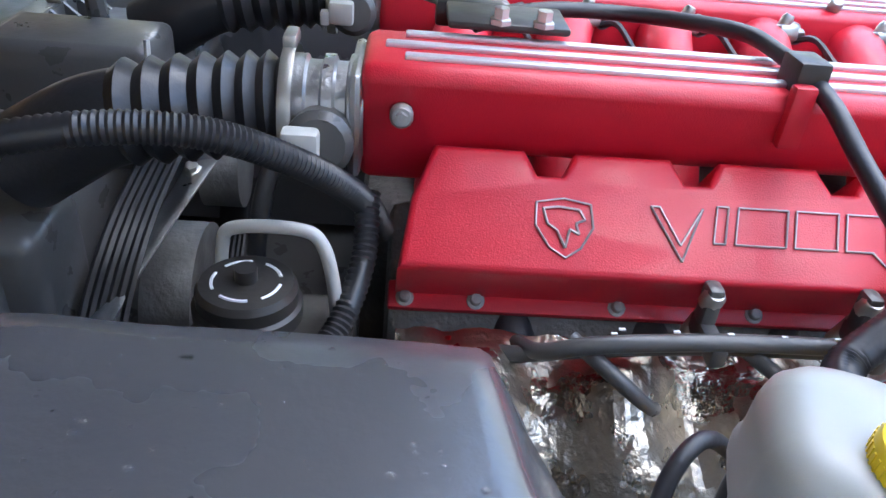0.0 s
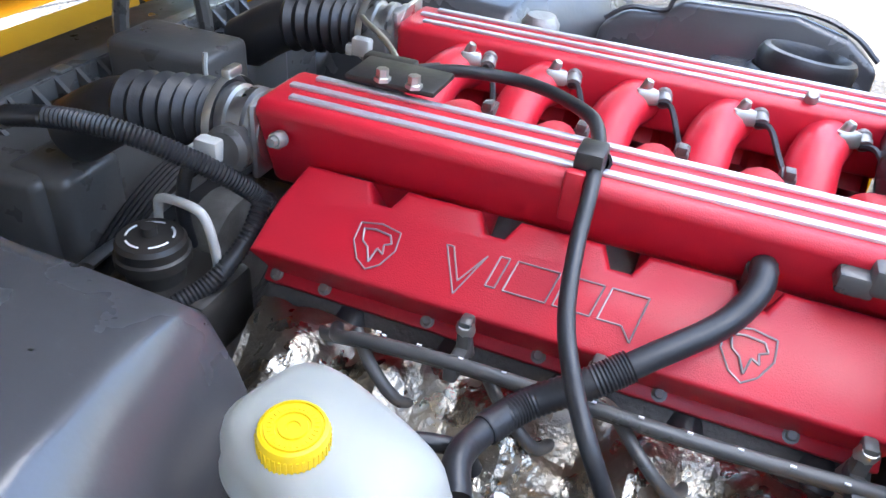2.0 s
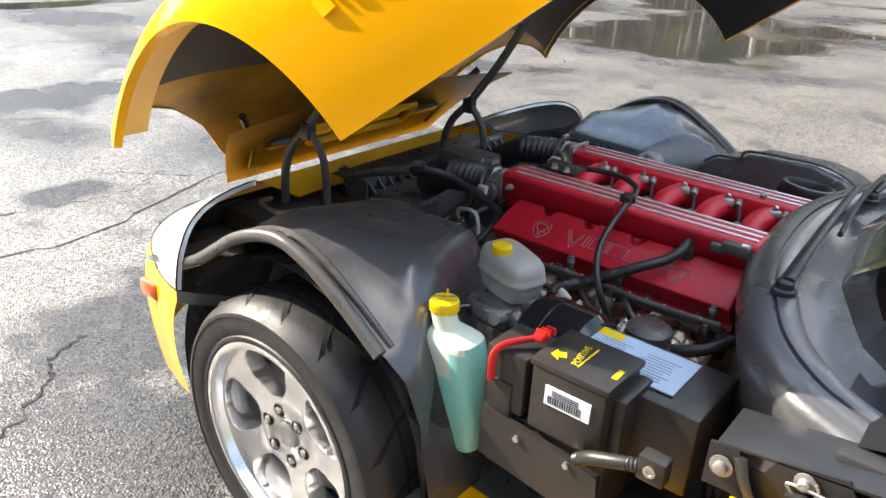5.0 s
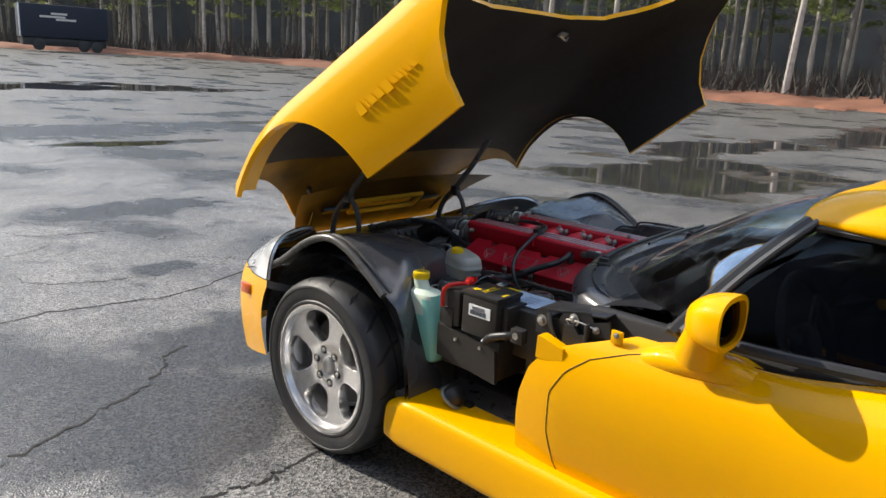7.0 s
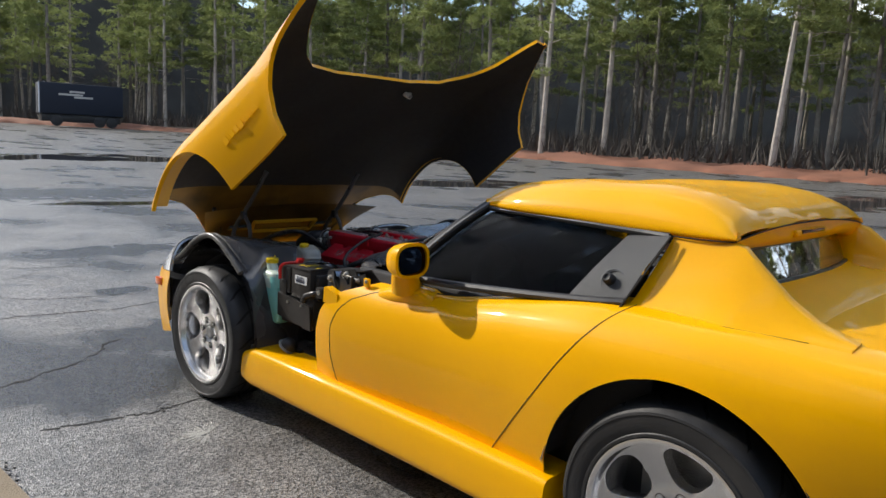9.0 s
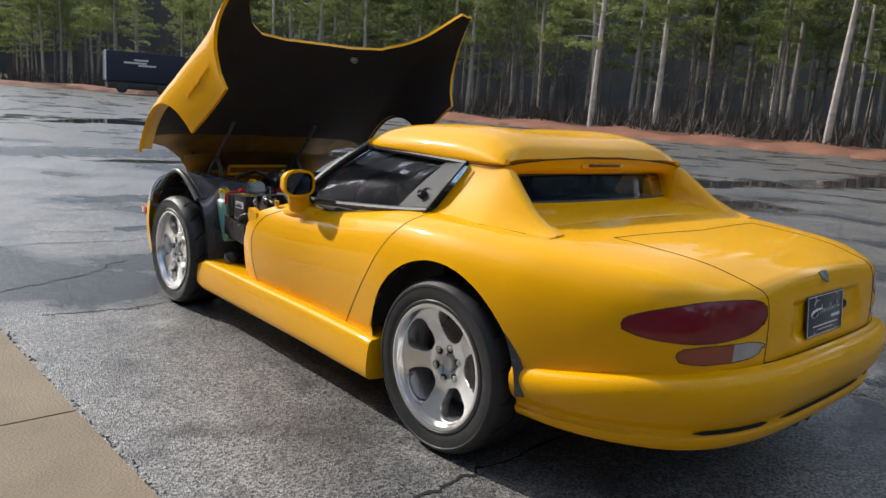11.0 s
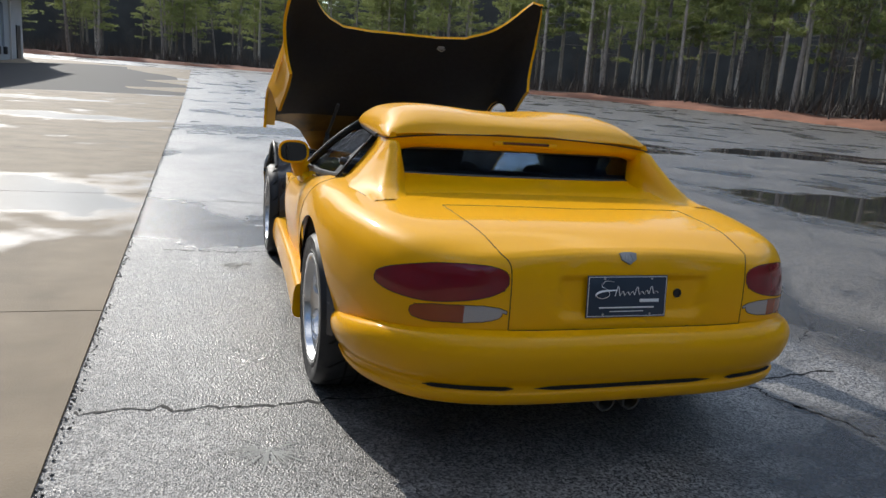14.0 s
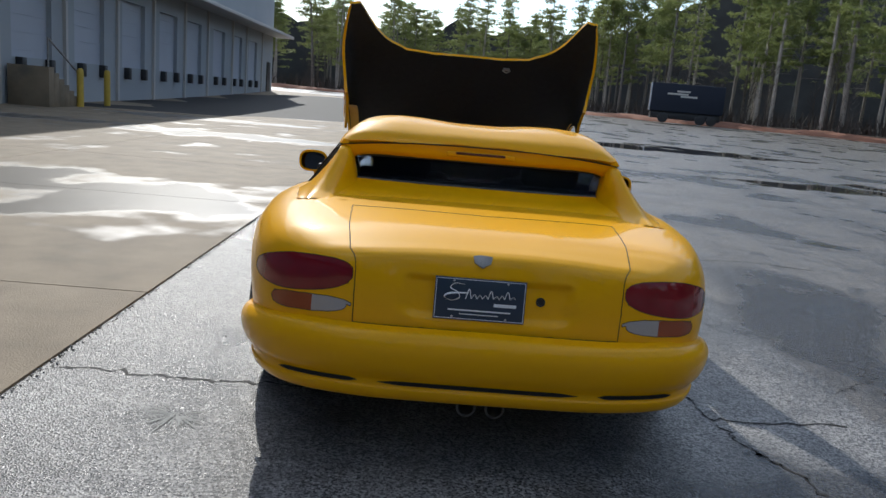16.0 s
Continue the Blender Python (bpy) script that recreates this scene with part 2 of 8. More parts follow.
def spline(pts, n):
    """n points along a smooth curve through pts."""
    p = [Vector(q) for q in pts]
    p = [p[0] * 2 - p[1]] + p + [p[-1] * 2 - p[-2]]
    out = []
    m = len(p) - 3
    for i in range(n):
        u = i / (n - 1) * m
        k = min(int(u), m - 1)
        t = u - k
        a, b, c, d = p[k:k + 4]
        out.append(0.5 * (2 * b + (c - a) * t + (2 * a - 5 * b + 4 * c - d) * t * t + (3 * b - a - 3 * c + d) * t ** 3))
    return out


YZ = Matrix(((0, 0, 1, 0), (1, 0, 0, 0), (0, 1, 0, 0), (0, 0, 0, 1)))  # a profile in y and z, thick along x


def tube(bm, pts, r, seg=10, n=None, caps=True, ribs=0.0, pitch=0.008, flat=1.0):
    """A round hose through pts; ribs: height of rings along it."""
    line = spline(pts, n or max(8, len(pts) * 7)) if n != 0 else [Vector(q) for q in pts]
    if ribs:
        total = sum((b - a).length for a, b in zip(line, line[1:]))
        line = spline(line, max(8, int(total / pitch) * 2))
    up = Vector((0.123, 0.456, 0.88)).normalized()
    rings = []
    for i, q in enumerate(line):
        d = (line[min(i + 1, len(line) - 1)] - line[max(i - 1, 0)]).normalized()
        s = d.cross(up)
        if s.length < 1e-3:
            s = d.orthogonal()
        s.normalize()
        up = s.cross(d).normalized()
        rr = r(i / (len(line) - 1)) if callable(r) else r
        if ribs and i % 2:
            rr -= ribs
        rings.append([bm.verts.new(q + s * (rr * math.cos(2 * math.pi * k / seg)) + up * (flat * rr * math.sin(2 * math.pi * k / seg))) for k in range(seg)])
    for a, b in zip(rings, rings[1:]):
        for k in range(seg):
            bm.faces.new((a[k], a[(k + 1) % seg], b[(k + 1) % seg], b[k]))
    if caps:
        bm.faces.new(rings[0][::-1])
        bm.faces.new(rings[-1])
    return bm


def grid_mesh(bm, rows):
    """Faces over rows of points; returns the vertex rows."""
    vs = [[bm.verts.new(p) for p in row] for row in rows]
    for a, b in zip(vs, vs[1:]):
        for k in range(len(a) - 1):
            bm.faces.new((a[k], a[k + 1], b[k + 1], b[k]))
    return vs


def prism(bm, pts, depth, m=None, bevel=0.0):
    """A flat outline in the xy plane, extruded by depth along z."""
    m = m or Matrix()
    lo = [bm.verts.new(m @ Vector((x, y, 0))) for x, y in pts]
    hi = [bm.verts.new(m @ Vector((x, y, depth))) for x, y in pts]
    k = len(pts)
    faces = [bm.faces.new(lo[::-1]), bm.faces.new(hi)]
    for i in range(k):
        faces.append(bm.faces.new((lo[i], lo[(i + 1) % k], hi[(i + 1) % k], hi[i])))
    if bevel:
        bmesh.ops.bevel(bm, geom=list(faces[1].edges), offset=bevel, segments=2, profile=0.5, affect="EDGES")
    return bm


def carve(bm, f):
    """Cuts the mesh along f(place) = 0, so that every face lies on one side."""
    bm.verts.ensure_lookup_table()
    val = {v: f(v.co) for v in bm.verts}
    fresh = []
    for e in list(bm.edges):
        a, b = e.verts
        fa, fb = val[a], val[b]
        if fa * fb < 0:
            t = fa / (fa - fb)
            if t < 0.06:
                val[a] = 0.0
                fresh.append(a)
                continue
            if t > 0.94:
                val[b] = 0.0
                fresh.append(b)
                continue
            v = bmesh.utils.edge_split(e, a, t)[1]
            val[v] = 0.0
            fresh.append(v)
    if fresh:
        bmesh.ops.connect_verts(bm, verts=list(dict.fromkeys(fresh)), faces_exclude=[], check_degenerate=False)


def keep(bm, test):
    """A copy of the mesh with the faces whose middle passes the test."""
    out = bm.copy()
    bmesh.ops.delete(out, geom=[f for f in out.faces if not test(f.calc_center_median())], context="FACES")
    return out


def drop(bm, test):
    bmesh.ops.delete(bm, geom=[f for f in bm.faces if test(f.calc_center_median())], context="FACES")
    return bm


def both_sides(bm):
    """Adds the mirror image across x = 0 and joins the halves."""
    g = bmesh.ops.duplicate(bm, geom=bm.verts[:] + bm.edges[:] + bm.faces[:])["geom"]
    vs = [e for e in g if isinstance(e, bmesh.types.BMVert)]
    fs = [e for e in g if isinstance(e, bmesh.types.BMFace)]
    for v in vs:
        v.co.x = -v.co.x
    bmesh.ops.reverse_faces(bm, faces=fs)
    bmesh.ops.remove_doubles(bm, verts=[v for v in bm.verts if abs(v.co.x) < 1e-4], dist=2e-4)
    return bm


def mirrored(bm):
    out = bm.copy()
    for v in out.verts:
        v.co.x = -v.co.x
    bmesh.ops.reverse_faces(out, faces=out.faces[:])
    return out


def rims(bm, depth=0.012, inward=None):
    """Folds the open borders of a shell inwards, for thickness."""
    bm.normal_update()
    es = [e for e in bm.edges if e.is_boundary and max(abs(e.verts[0].co.x), abs(e.verts[1].co.x)) > 1e-4]
    shift = {v: v.normal.copy() for e in es for v in e.verts}
    r = bmesh.ops.extrude_edge_only(bm, edges=es)
    done = set()
    for e in es:
        for v in e.verts:
            done.add(v)
    for g in r["geom"]:
        if isinstance(g, bmesh.types.BMVert):
            near = min((v for e in g.link_edges for v in e.verts if v in shift), key=lambda v: (v.co - g.co).length, default=None)
            if near is not None:
                g.co -= shift[near] * depth
    return bm


def steps(xs, ys, x):
    return float(np.interp(x, xs, ys))


def monotone(xs, ys, q):
    """Smooth interpolation without overshoot."""
    xs, ys, q = np.asarray(xs, float), np.asarray(ys, float), np.asarray(q, float)
    h, d = np.diff(xs), np.diff(ys) / np.diff(xs)
    m = np.zeros_like(ys)
    for i in range(1, len(xs) - 1):
        if d[i - 1] * d[i] > 0:
            w1, w2 = 2 * h[i] + h[i - 1], h[i] + 2 * h[i - 1]
            m[i] = (w1 + w2) / (w1 / d[i - 1] + w2 / d[i])
    m[0], m[-1] = d[0], d[-1]
    k = np.clip(np.searchsorted(xs, q) - 1, 0, len(xs) - 2)
    t = (q - xs[k]) / h[k]
    return (2 * t**3 - 3 * t**2 + 1) * ys[k] + (t**3 - 2 * t**2 + t) * h[k] * m[k] + (-2 * t**3 + 3 * t**2) * ys[k + 1] + (t**3 - t**2) * h[k] * m[k + 1]

# ---- ground ----
def rise(x, y):
    """The lot climbs gently towards the trees."""
    r = math.hypot(x, y)
    a = max(0.0, min(1.0, (r - 22) / 60))
    return 1.1 * a * a * (3 - 2 * a)


SEAM = 2.0  # where the newer asphalt meets the older


def asphalt_material():
    m = bpy.data.materials.new("wet_asphalt")
    m.use_nodes = True
    n, l = m.node_tree.nodes, m.node_tree.links
    p = n["Principled BSDF"]
    tc = n.new("ShaderNodeTexCoord")

    def noise_node(scale, detail=5, stretch=(1, 1, 1)):
        mp = n.new("ShaderNodeMapping")
        mp.inputs["Scale"].default_value = stretch
        l.new(tc.outputs["Object"], mp.inputs["Vector"])
        a = n.new("ShaderNodeTexNoise")
        a.inputs["Scale"].default_value, a.inputs["Detail"].default_value = scale, detail
        l.new(mp.outputs[0], a.inputs["Vector"])
        return a.outputs["Fac"]

    def ramp(src, lo, hi, c0=0.0, c1=1.0):
        r = n.new("ShaderNodeMapRange")
        r.inputs["From Min"].default_value, r.inputs["From Max"].default_value = lo, hi
        r.inputs["To Min"].default_value, r.inputs["To Max"].default_value = c0, c1
        l.new(src, r.inputs["Value"])
        return r.outputs[0]

    def blob(cx, cy, rx, ry):
        """1 in the middle of a spot, 0 at its border."""
        sh = n.new("ShaderNodeMapping")
        sh.vector_type = "POINT"
        sh.inputs["Location"].default_value = (-cx / rx, -cy / ry, 0)
        sh.inputs["Scale"].default_value = (1 / rx, 1 / ry, 0)
        l.new(tc.outputs["Object"], sh.inputs["Vector"])
        ln = n.new("ShaderNodeVectorMath")
        ln.operation = "LENGTH"
        l.new(sh.outputs[0], ln.inputs[0])
        return ramp(ln.outputs["Value"], 0.0, 1.0, 1.0, 0.0)

    def sums(op, a, b):
        m2 = n.new("ShaderNodeMath")
        m2.operation = op
        m2.use_clamp = False
        l.new(a, m2.inputs[0])
        if isinstance(b, float):
            m2.inputs[1].default_value = b
        else:
            l.new(b, m2.inputs[1])
        return m2.outputs[0]

    ragged = ramp(noise_node(3.5, 10), 0.3, 0.7, -0.32, 0.32)
    broad = ramp(noise_node(0.5, 8), 0.3, 0.7, -0.42, 0.42)
    spots = None
    for c in ((-1.15, 0.62, 0.75, 0.75), (-0.45, 1.15, 0.9, 0.55), (-0.13, 2.6, 0.3, 0.22), (0.6, 4.6, 1.3, 0.5), (1.5, 11.5, 6.0, 1.7), (-1.2, -4.4, 0.9, 0.5), (1.6, -3.6, 1.2, 0.7)):
        q = blob(*c)
        spots = q if spots is None else sums("MAXIMUM", spots, q)
    spot = ramp(sums("ADD", spots, ragged), 0.06, 0.44, 0.0, 0.92)
    pools = None
    for c in ((8.6, 3.0, 4.6, 3.0), (9.0, 12.2, 3.4, 1.6), (14.5, 4.6, 6.0, 2.0), (16, 13, 7, 3.0), (24, 4, 9, 2.5), (9, 26, 9, 4), (2.6, 9.5, 2.4, 0.7), (5.2, -1.2, 1.8, 0.6)):
        q = blob(*c)
        pools = q if pools is None else sums("MAXIMUM", pools, q)
    pool = ramp(sums("ADD", pools, broad), 0.36, 0.56)
    damp = sums("MAXIMUM", sums("MAXIMUM", ramp(noise_node(0.55, 9, (1, 0.7, 1)), 0.50, 0.60, 0.0, 0.85), spot), pool)
    # sealed patches of slightly different tone
    tone = sums("MULTIPLY", ramp(noise_node(0.9, 6), 0.35, 0.65, 0.72, 1.25), ramp(noise_node(14, 9), 0.3, 0.7, 0.65, 1.35))
    grit = n.new("ShaderNodeTexVoronoi")
    grit.inputs["Scale"].default_value = 140
    l.new(tc.outputs["Object"], grit.inputs["Vector"])
    stone = n.new("ShaderNodeSeparateColor")
    l.new(grit.outputs["Color"], stone.inputs[0])
    grain = sums("MULTIPLY", ramp(sums("ADD", stone.outputs[0], ramp(noise_node(60, 4), 0.3, 0.7, -0.35, 0.35)), 0.1, 1.0), tone)
    dry = n.new("ShaderNodeMix")
    dry.data_type = "RGBA"
    dry.inputs[6].default_value, dry.inputs[7].default_value = (0.035, 0.035, 0.035, 1), (0.37, 0.356, 0.333, 1)
    l.new(grain, dry.inputs[0])
    pos = n.new("ShaderNodeSeparateXYZ")
    l.new(tc.outputs["Object"], pos.inputs[0])
    old = ramp(sums("ADD", pos.outputs[0], ramp(noise_node(5, 6), 0.3, 0.7, -0.03, 0.03)), SEAM - 0.02, SEAM + 0.02)
    aged = n.new("ShaderNodeMix")
    aged.data_type, aged.blend_type = "RGBA", "MULTIPLY"
    aged.inputs[7].default_value = (0.76, 0.71, 0.65, 1)
    l.new(old, aged.inputs[0])
    l.new(dry.outputs[2], aged.inputs[6])
    wet = n.new("ShaderNodeMix")
    wet.data_type = "RGBA"
    wet.inputs[7].default_value = (0.02, 0.021, 0.023, 1)
    l.new(aged.outputs[2], wet.inputs[6])
    l.new(sums("MULTIPLY", damp, 0.85), wet.inputs[0])
    l.new(wet.outputs[2], p.inputs["Base Color"])
    rough = sums("MULTIPLY", ramp(damp, 0, 1, 0.42, 0.20), ramp(pool, 0, 1, 1.0, 0.12))
    l.new(rough, p.inputs["Roughness"])
    p.inputs["Specular IOR Level"].default_value = 0.5
    b = n.new("ShaderNodeBump")
    b.inputs["Distance"].default_value = 0.007
    l.new(sums("ADD", grit.outputs["Distance"], sums("MULTIPLY", noise_node(60, 6), 0.8)), b.inputs["Height"])
    l.new(sums("MULTIPLY", ramp(damp, 0, 1, 0.5, 0.42), ramp(pool, 0, 1, 1.0, 0.01)), b.inputs["Strength"])
    l.new(b.outputs[0], p.inputs["Normal"])
    return m


def concrete_material():
    """Stained concrete; shallow water stands on parts of it and mirrors the sky."""
    m = material("stained_concrete", (0.25, 0.20, 0.137), 0.8, vary=0.4, scale=2.2, bump=0.5, bump_scale=110, dirt=(0.13, 0.105, 0.074), dirt_amount=0.75)
    n, l = m.node_tree.nodes, m.node_tree.links
    p = n["Principled BSDF"]
    tc = n.new("ShaderNodeTexCoord")

    def math_node(op, a, b):
        q = n.new("ShaderNodeMath")
        q.operation = op
        for k, v in enumerate((a, b)):
            if isinstance(v, float):
                q.inputs[k].default_value = v
            else:
                l.new(v, q.inputs[k])
        return q.outputs[0]

    def spread(src, lo, hi, c0, c1):
        r = n.new("ShaderNodeMapRange")
        r.inputs["From Min"].default_value, r.inputs["From Max"].default_value = lo, hi
        r.inputs["To Min"].default_value, r.inputs["To Max"].default_value = c0, c1
        l.new(src, r.inputs["Value"])
        return r.outputs[0]

    water = None
    for cx, cy, rx, ry in ((-3.3, 2.2, 2.4, 2.2), (-6.2, 2.6, 3.0, 2.2), (-5.0, 12.6, 4.2, 1.5), (-10.0, 13.5, 3.5, 1.3), (-7.5, 19.5, 5.0, 1.5), (-4.0, 27.0, 4.0, 1.8), (-10.5, 33.0, 4.0, 2.4), (-6.0, 44.0, 6.0, 3.0), (-2.6, -4.3, 0.9, 0.8)):
        sh = n.new("ShaderNodeMapping")
        sh.inputs["Location"].default_value = (-cx / rx, -cy / ry, 0)
        sh.inputs["Scale"].default_value = (1 / rx, 1 / ry, 0)
        l.new(tc.outputs["Object"], sh.inputs["Vector"])
        ln = n.new("ShaderNodeVectorMath")
        ln.operation = "LENGTH"
        l.new(sh.outputs[0], ln.inputs[0])
        q = spread(ln.outputs["Value"], 0.0, 1.0, 1.0, 0.0)
        water = q if water is None else math_node("MAXIMUM", water, q)
    ragged = n.new("ShaderNodeTexNoise")
    ragged.inputs["Scale"].default_value, ragged.inputs["Detail"].default_value = 0.9, 9
    l.new(tc.outputs["Object"], ragged.inputs["Vector"])
    pool = spread(math_node("ADD", water, spread(ragged.outputs["Fac"], 0.3, 0.7, -0.4, 0.4)), 0.18, 0.5, 0.0, 1.0)
    base = p.inputs["Base Color"].links[0].from_socket
    mix = n.new("ShaderNodeMix")
    mix.data_type = "RGBA"
    mix.inputs[7].default_value = (0.09, 0.08, 0.066, 1)
    l.new(base, mix.inputs[6])
    l.new(math_node("MULTIPLY", pool, 0.75), mix.inputs[0])
    l.new(mix.outputs[2], p.inputs["Base Color"])
    l.new(spread(pool, 0.0, 1.0, 0.68, 0.30), p.inputs["Roughness"])
    l.new(spread(pool, 0.0, 1.0, 0.15, 0.55), p.inputs["Specular IOR Level"])
    bump = n["Bump"]
    l.new(spread(pool, 0.0, 1.0, 0.5, 0.12), bump.inputs["Strength"])
    return m


ASPHALT = asphalt_material()
CONCRETE = concrete_material()

EDGE = -1.84  # where the concrete meets the asphalt
bm = bmesh.new()
axis = [-600, -300, -160, -100, -80, -60, -45, -34, -26, -20, -14, -8, -4, 0, 4, 8, 14, 20, 26, 34, 45, 60, 80, 100, 160, 300, 600]
grid_mesh(bm, [[(x, y, rise(x, y)) for x in axis] for y in axis])
ground = tagged(part("ground", bm, ASPHALT), "wet dark grey asphalt car park with damp patches", "ground", kind="structure")

random.seed(5)
slab_rows = [-40, -20, -9, -5.2, -1.41, 2.4, 6.2, 10, 13.8, 17.6, 25, 32, 40, 50, 62]
pavement = thing("pavement", "worn stained concrete apron beside the asphalt", "pavement", kind="structure")
bm_slabs = [(a, b) for a, b in zip(slab_rows, slab_rows[1:])]
for col, (x0, x1) in enumerate([(EDGE, -6.0), (-6.0, -10.2), (-10.2, -14.6)]):
    for a, b in bm_slabs:
        bm = bmesh.new()
        g = 0.006
        xs = np.linspace(x0 - g * (col > 0), x1 + g, 4)
        ys = np.linspace(a + g, b - g, 4)
        top = grid_mesh(bm, [[(x, y, rise(x, y) + 0.012) for x in xs] for y in ys])
        es = [e for e in bm.edges if e.is_boundary]
        for v in [q for q in bmesh.ops.extrude_edge_only(bm, edges=es)["geom"] if isinstance(q, bmesh.types.BMVert)]:
            v.co.z -= 0.03
        bmesh.ops.recalc_face_normals(bm, faces=bm.faces[:])
        part("slab", bm, CONCRETE, pavement)
bm = bmesh.new()
grid_mesh(bm, [[(x, y, rise(x, y) + 0.005) for x in (-14.6, EDGE - 0.01)] for y in slab_rows])
part("joint_filler", bm, GAP, pavement)

# a ragged strip of broken asphalt along the joint
bm = bmesh.new()
for k in range(1500):
    y = -5 + 30 * random.random() ** 1.6
    x = EDGE + 0.012 + random.gauss(0, 0.014)
    s = random.uniform(0.003, 0.009)
    box(bm, (0, 0, 0), (s * random.uniform(0.8, 1.6), s, s * 0.6), pose(x, y, 0.003, random.uniform(0, 40), random.uniform(0, 40), random.uniform(0, 180)))
tagged(part("loose_gravel", bm, ASPHALT), "loose asphalt crumbs along the concrete joint", "gravel", kind="stuff")


def crack(pts, width, seed):
    """A wandering crack: a thin dark strip with ragged sides."""
    rnd = random.Random(seed)
    line = spline([(x, y, 0) for x, y in pts], len(pts) * 9)
    bm = bmesh.new()
    rows = []
    for q in line:
        j = Vector((rnd.gauss(0, 0.011), rnd.gauss(0, 0.011), 0))
        w = width * rnd.uniform(0.35, 1.2)
        rows.append([q + j + Vector((0.4 * w, w, 0.0022)), q + j + Vector((-0.4 * w, -w, 0.0022))])
    grid_mesh(bm, rows)
    return part("crack", bm, GAP, ground, "dark jagged crack in the asphalt")


crack([(-1.82, -2.66), (-1.6, -2.65), (-1.3, -2.68), (-1.1, -2.68), (-0.85, -2.67), (0, -2.64), (1.05, -2.42), (1.18, -2.7), (1.8, -2.66)], 0.009, 1)
crack([(1.16, -2.7), (1.22, -3.0), (1.35, -3.25), (1.3, -3.6)], 0.009, 2)
crack([(-1.83, 0.6), (-1.4, 0.79), (-1.09, 0.94), (-0.9, 1.1), (-0.85, 1.19), (-0.7, 1.25)], 0.009, 3)
crack([(-1.6, 0.04), (-1.32, 0.0), (-1.13, -0.04), (-0.9, -0.01), (0.3, 0.05)], 0.009, 4)
crack([(-1.5, 2.0), (-1.1, 2.14), (-0.3, 2.05), (0.8, 2.4), (1.9, 2.2)], 0.009, 5)
crack([(1.9, 0.4), (2.4, 1.2), (2.2, 2.1), (2.8, 3.2)], 0.009, 6)
crack([(1.3, 1.2), (2.0, 1.0), (2.9, 1.3), (3.6, 1.1)], 0.009, 7)

# a net of finer cracks on the older surface
random.seed(11)
for k in range(26):
    if k < 13:
        x, y = random.uniform(-1.7, 1.2), random.uniform(1.7, 7.5)
    else:
        x, y = random.uniform(1.6, 6.5), random.uniform(-5, 4.5)
    a = random.uniform(0, 6.28)
    pts = [(x, y)]
    for j in range(random.randint(3, 6)):
        a += random.gauss(0, 0.6)
        pts.append((max(-1.8, pts[-1][0] + 0.28 * math.cos(a)), pts[-1][1] + 0.28 * math.sin(a)))
    crack(pts, random.uniform(0.003, 0.006), 40 + k)

# pale scuffs, scraped outwards from one spot
CHALK = material("pale_scuff", (0.42, 0.415, 0.385), 0.9, vary=0.3, scale=60)
for cx, cy, r, seed in ((-1.08, -0.42, 0.2, 1), (-1.12, -3.05, 0.24, 2)):
    rnd = random.Random(seed)
    bm = bmesh.new()
    for k in range(90):
        a = rnd.gauss(seed * 2.2, 1.1)
        r0, r1 = rnd.uniform(0.0, 0.35) * r, rnd.uniform(0.5, 1.0) * r
        w = rnd.uniform(0.0012, 0.004)
        d, e = Vector((math.cos(a), 0.8 * math.sin(a), 0)), Vector((-math.sin(a), 0.8 * math.cos(a), 0))
        c = Vector((cx, cy, 0.0024 + 0.00002 * k))
        bm.faces.new([bm.verts.new(c + d * r0 - e * w), bm.verts.new(c + d * r1), bm.verts.new(c + d * r0 + e * w)])
    tagged(part("scuff_mark", bm, CHALK, ground, "pale scuff scraped on the asphalt"), kind="stuff")

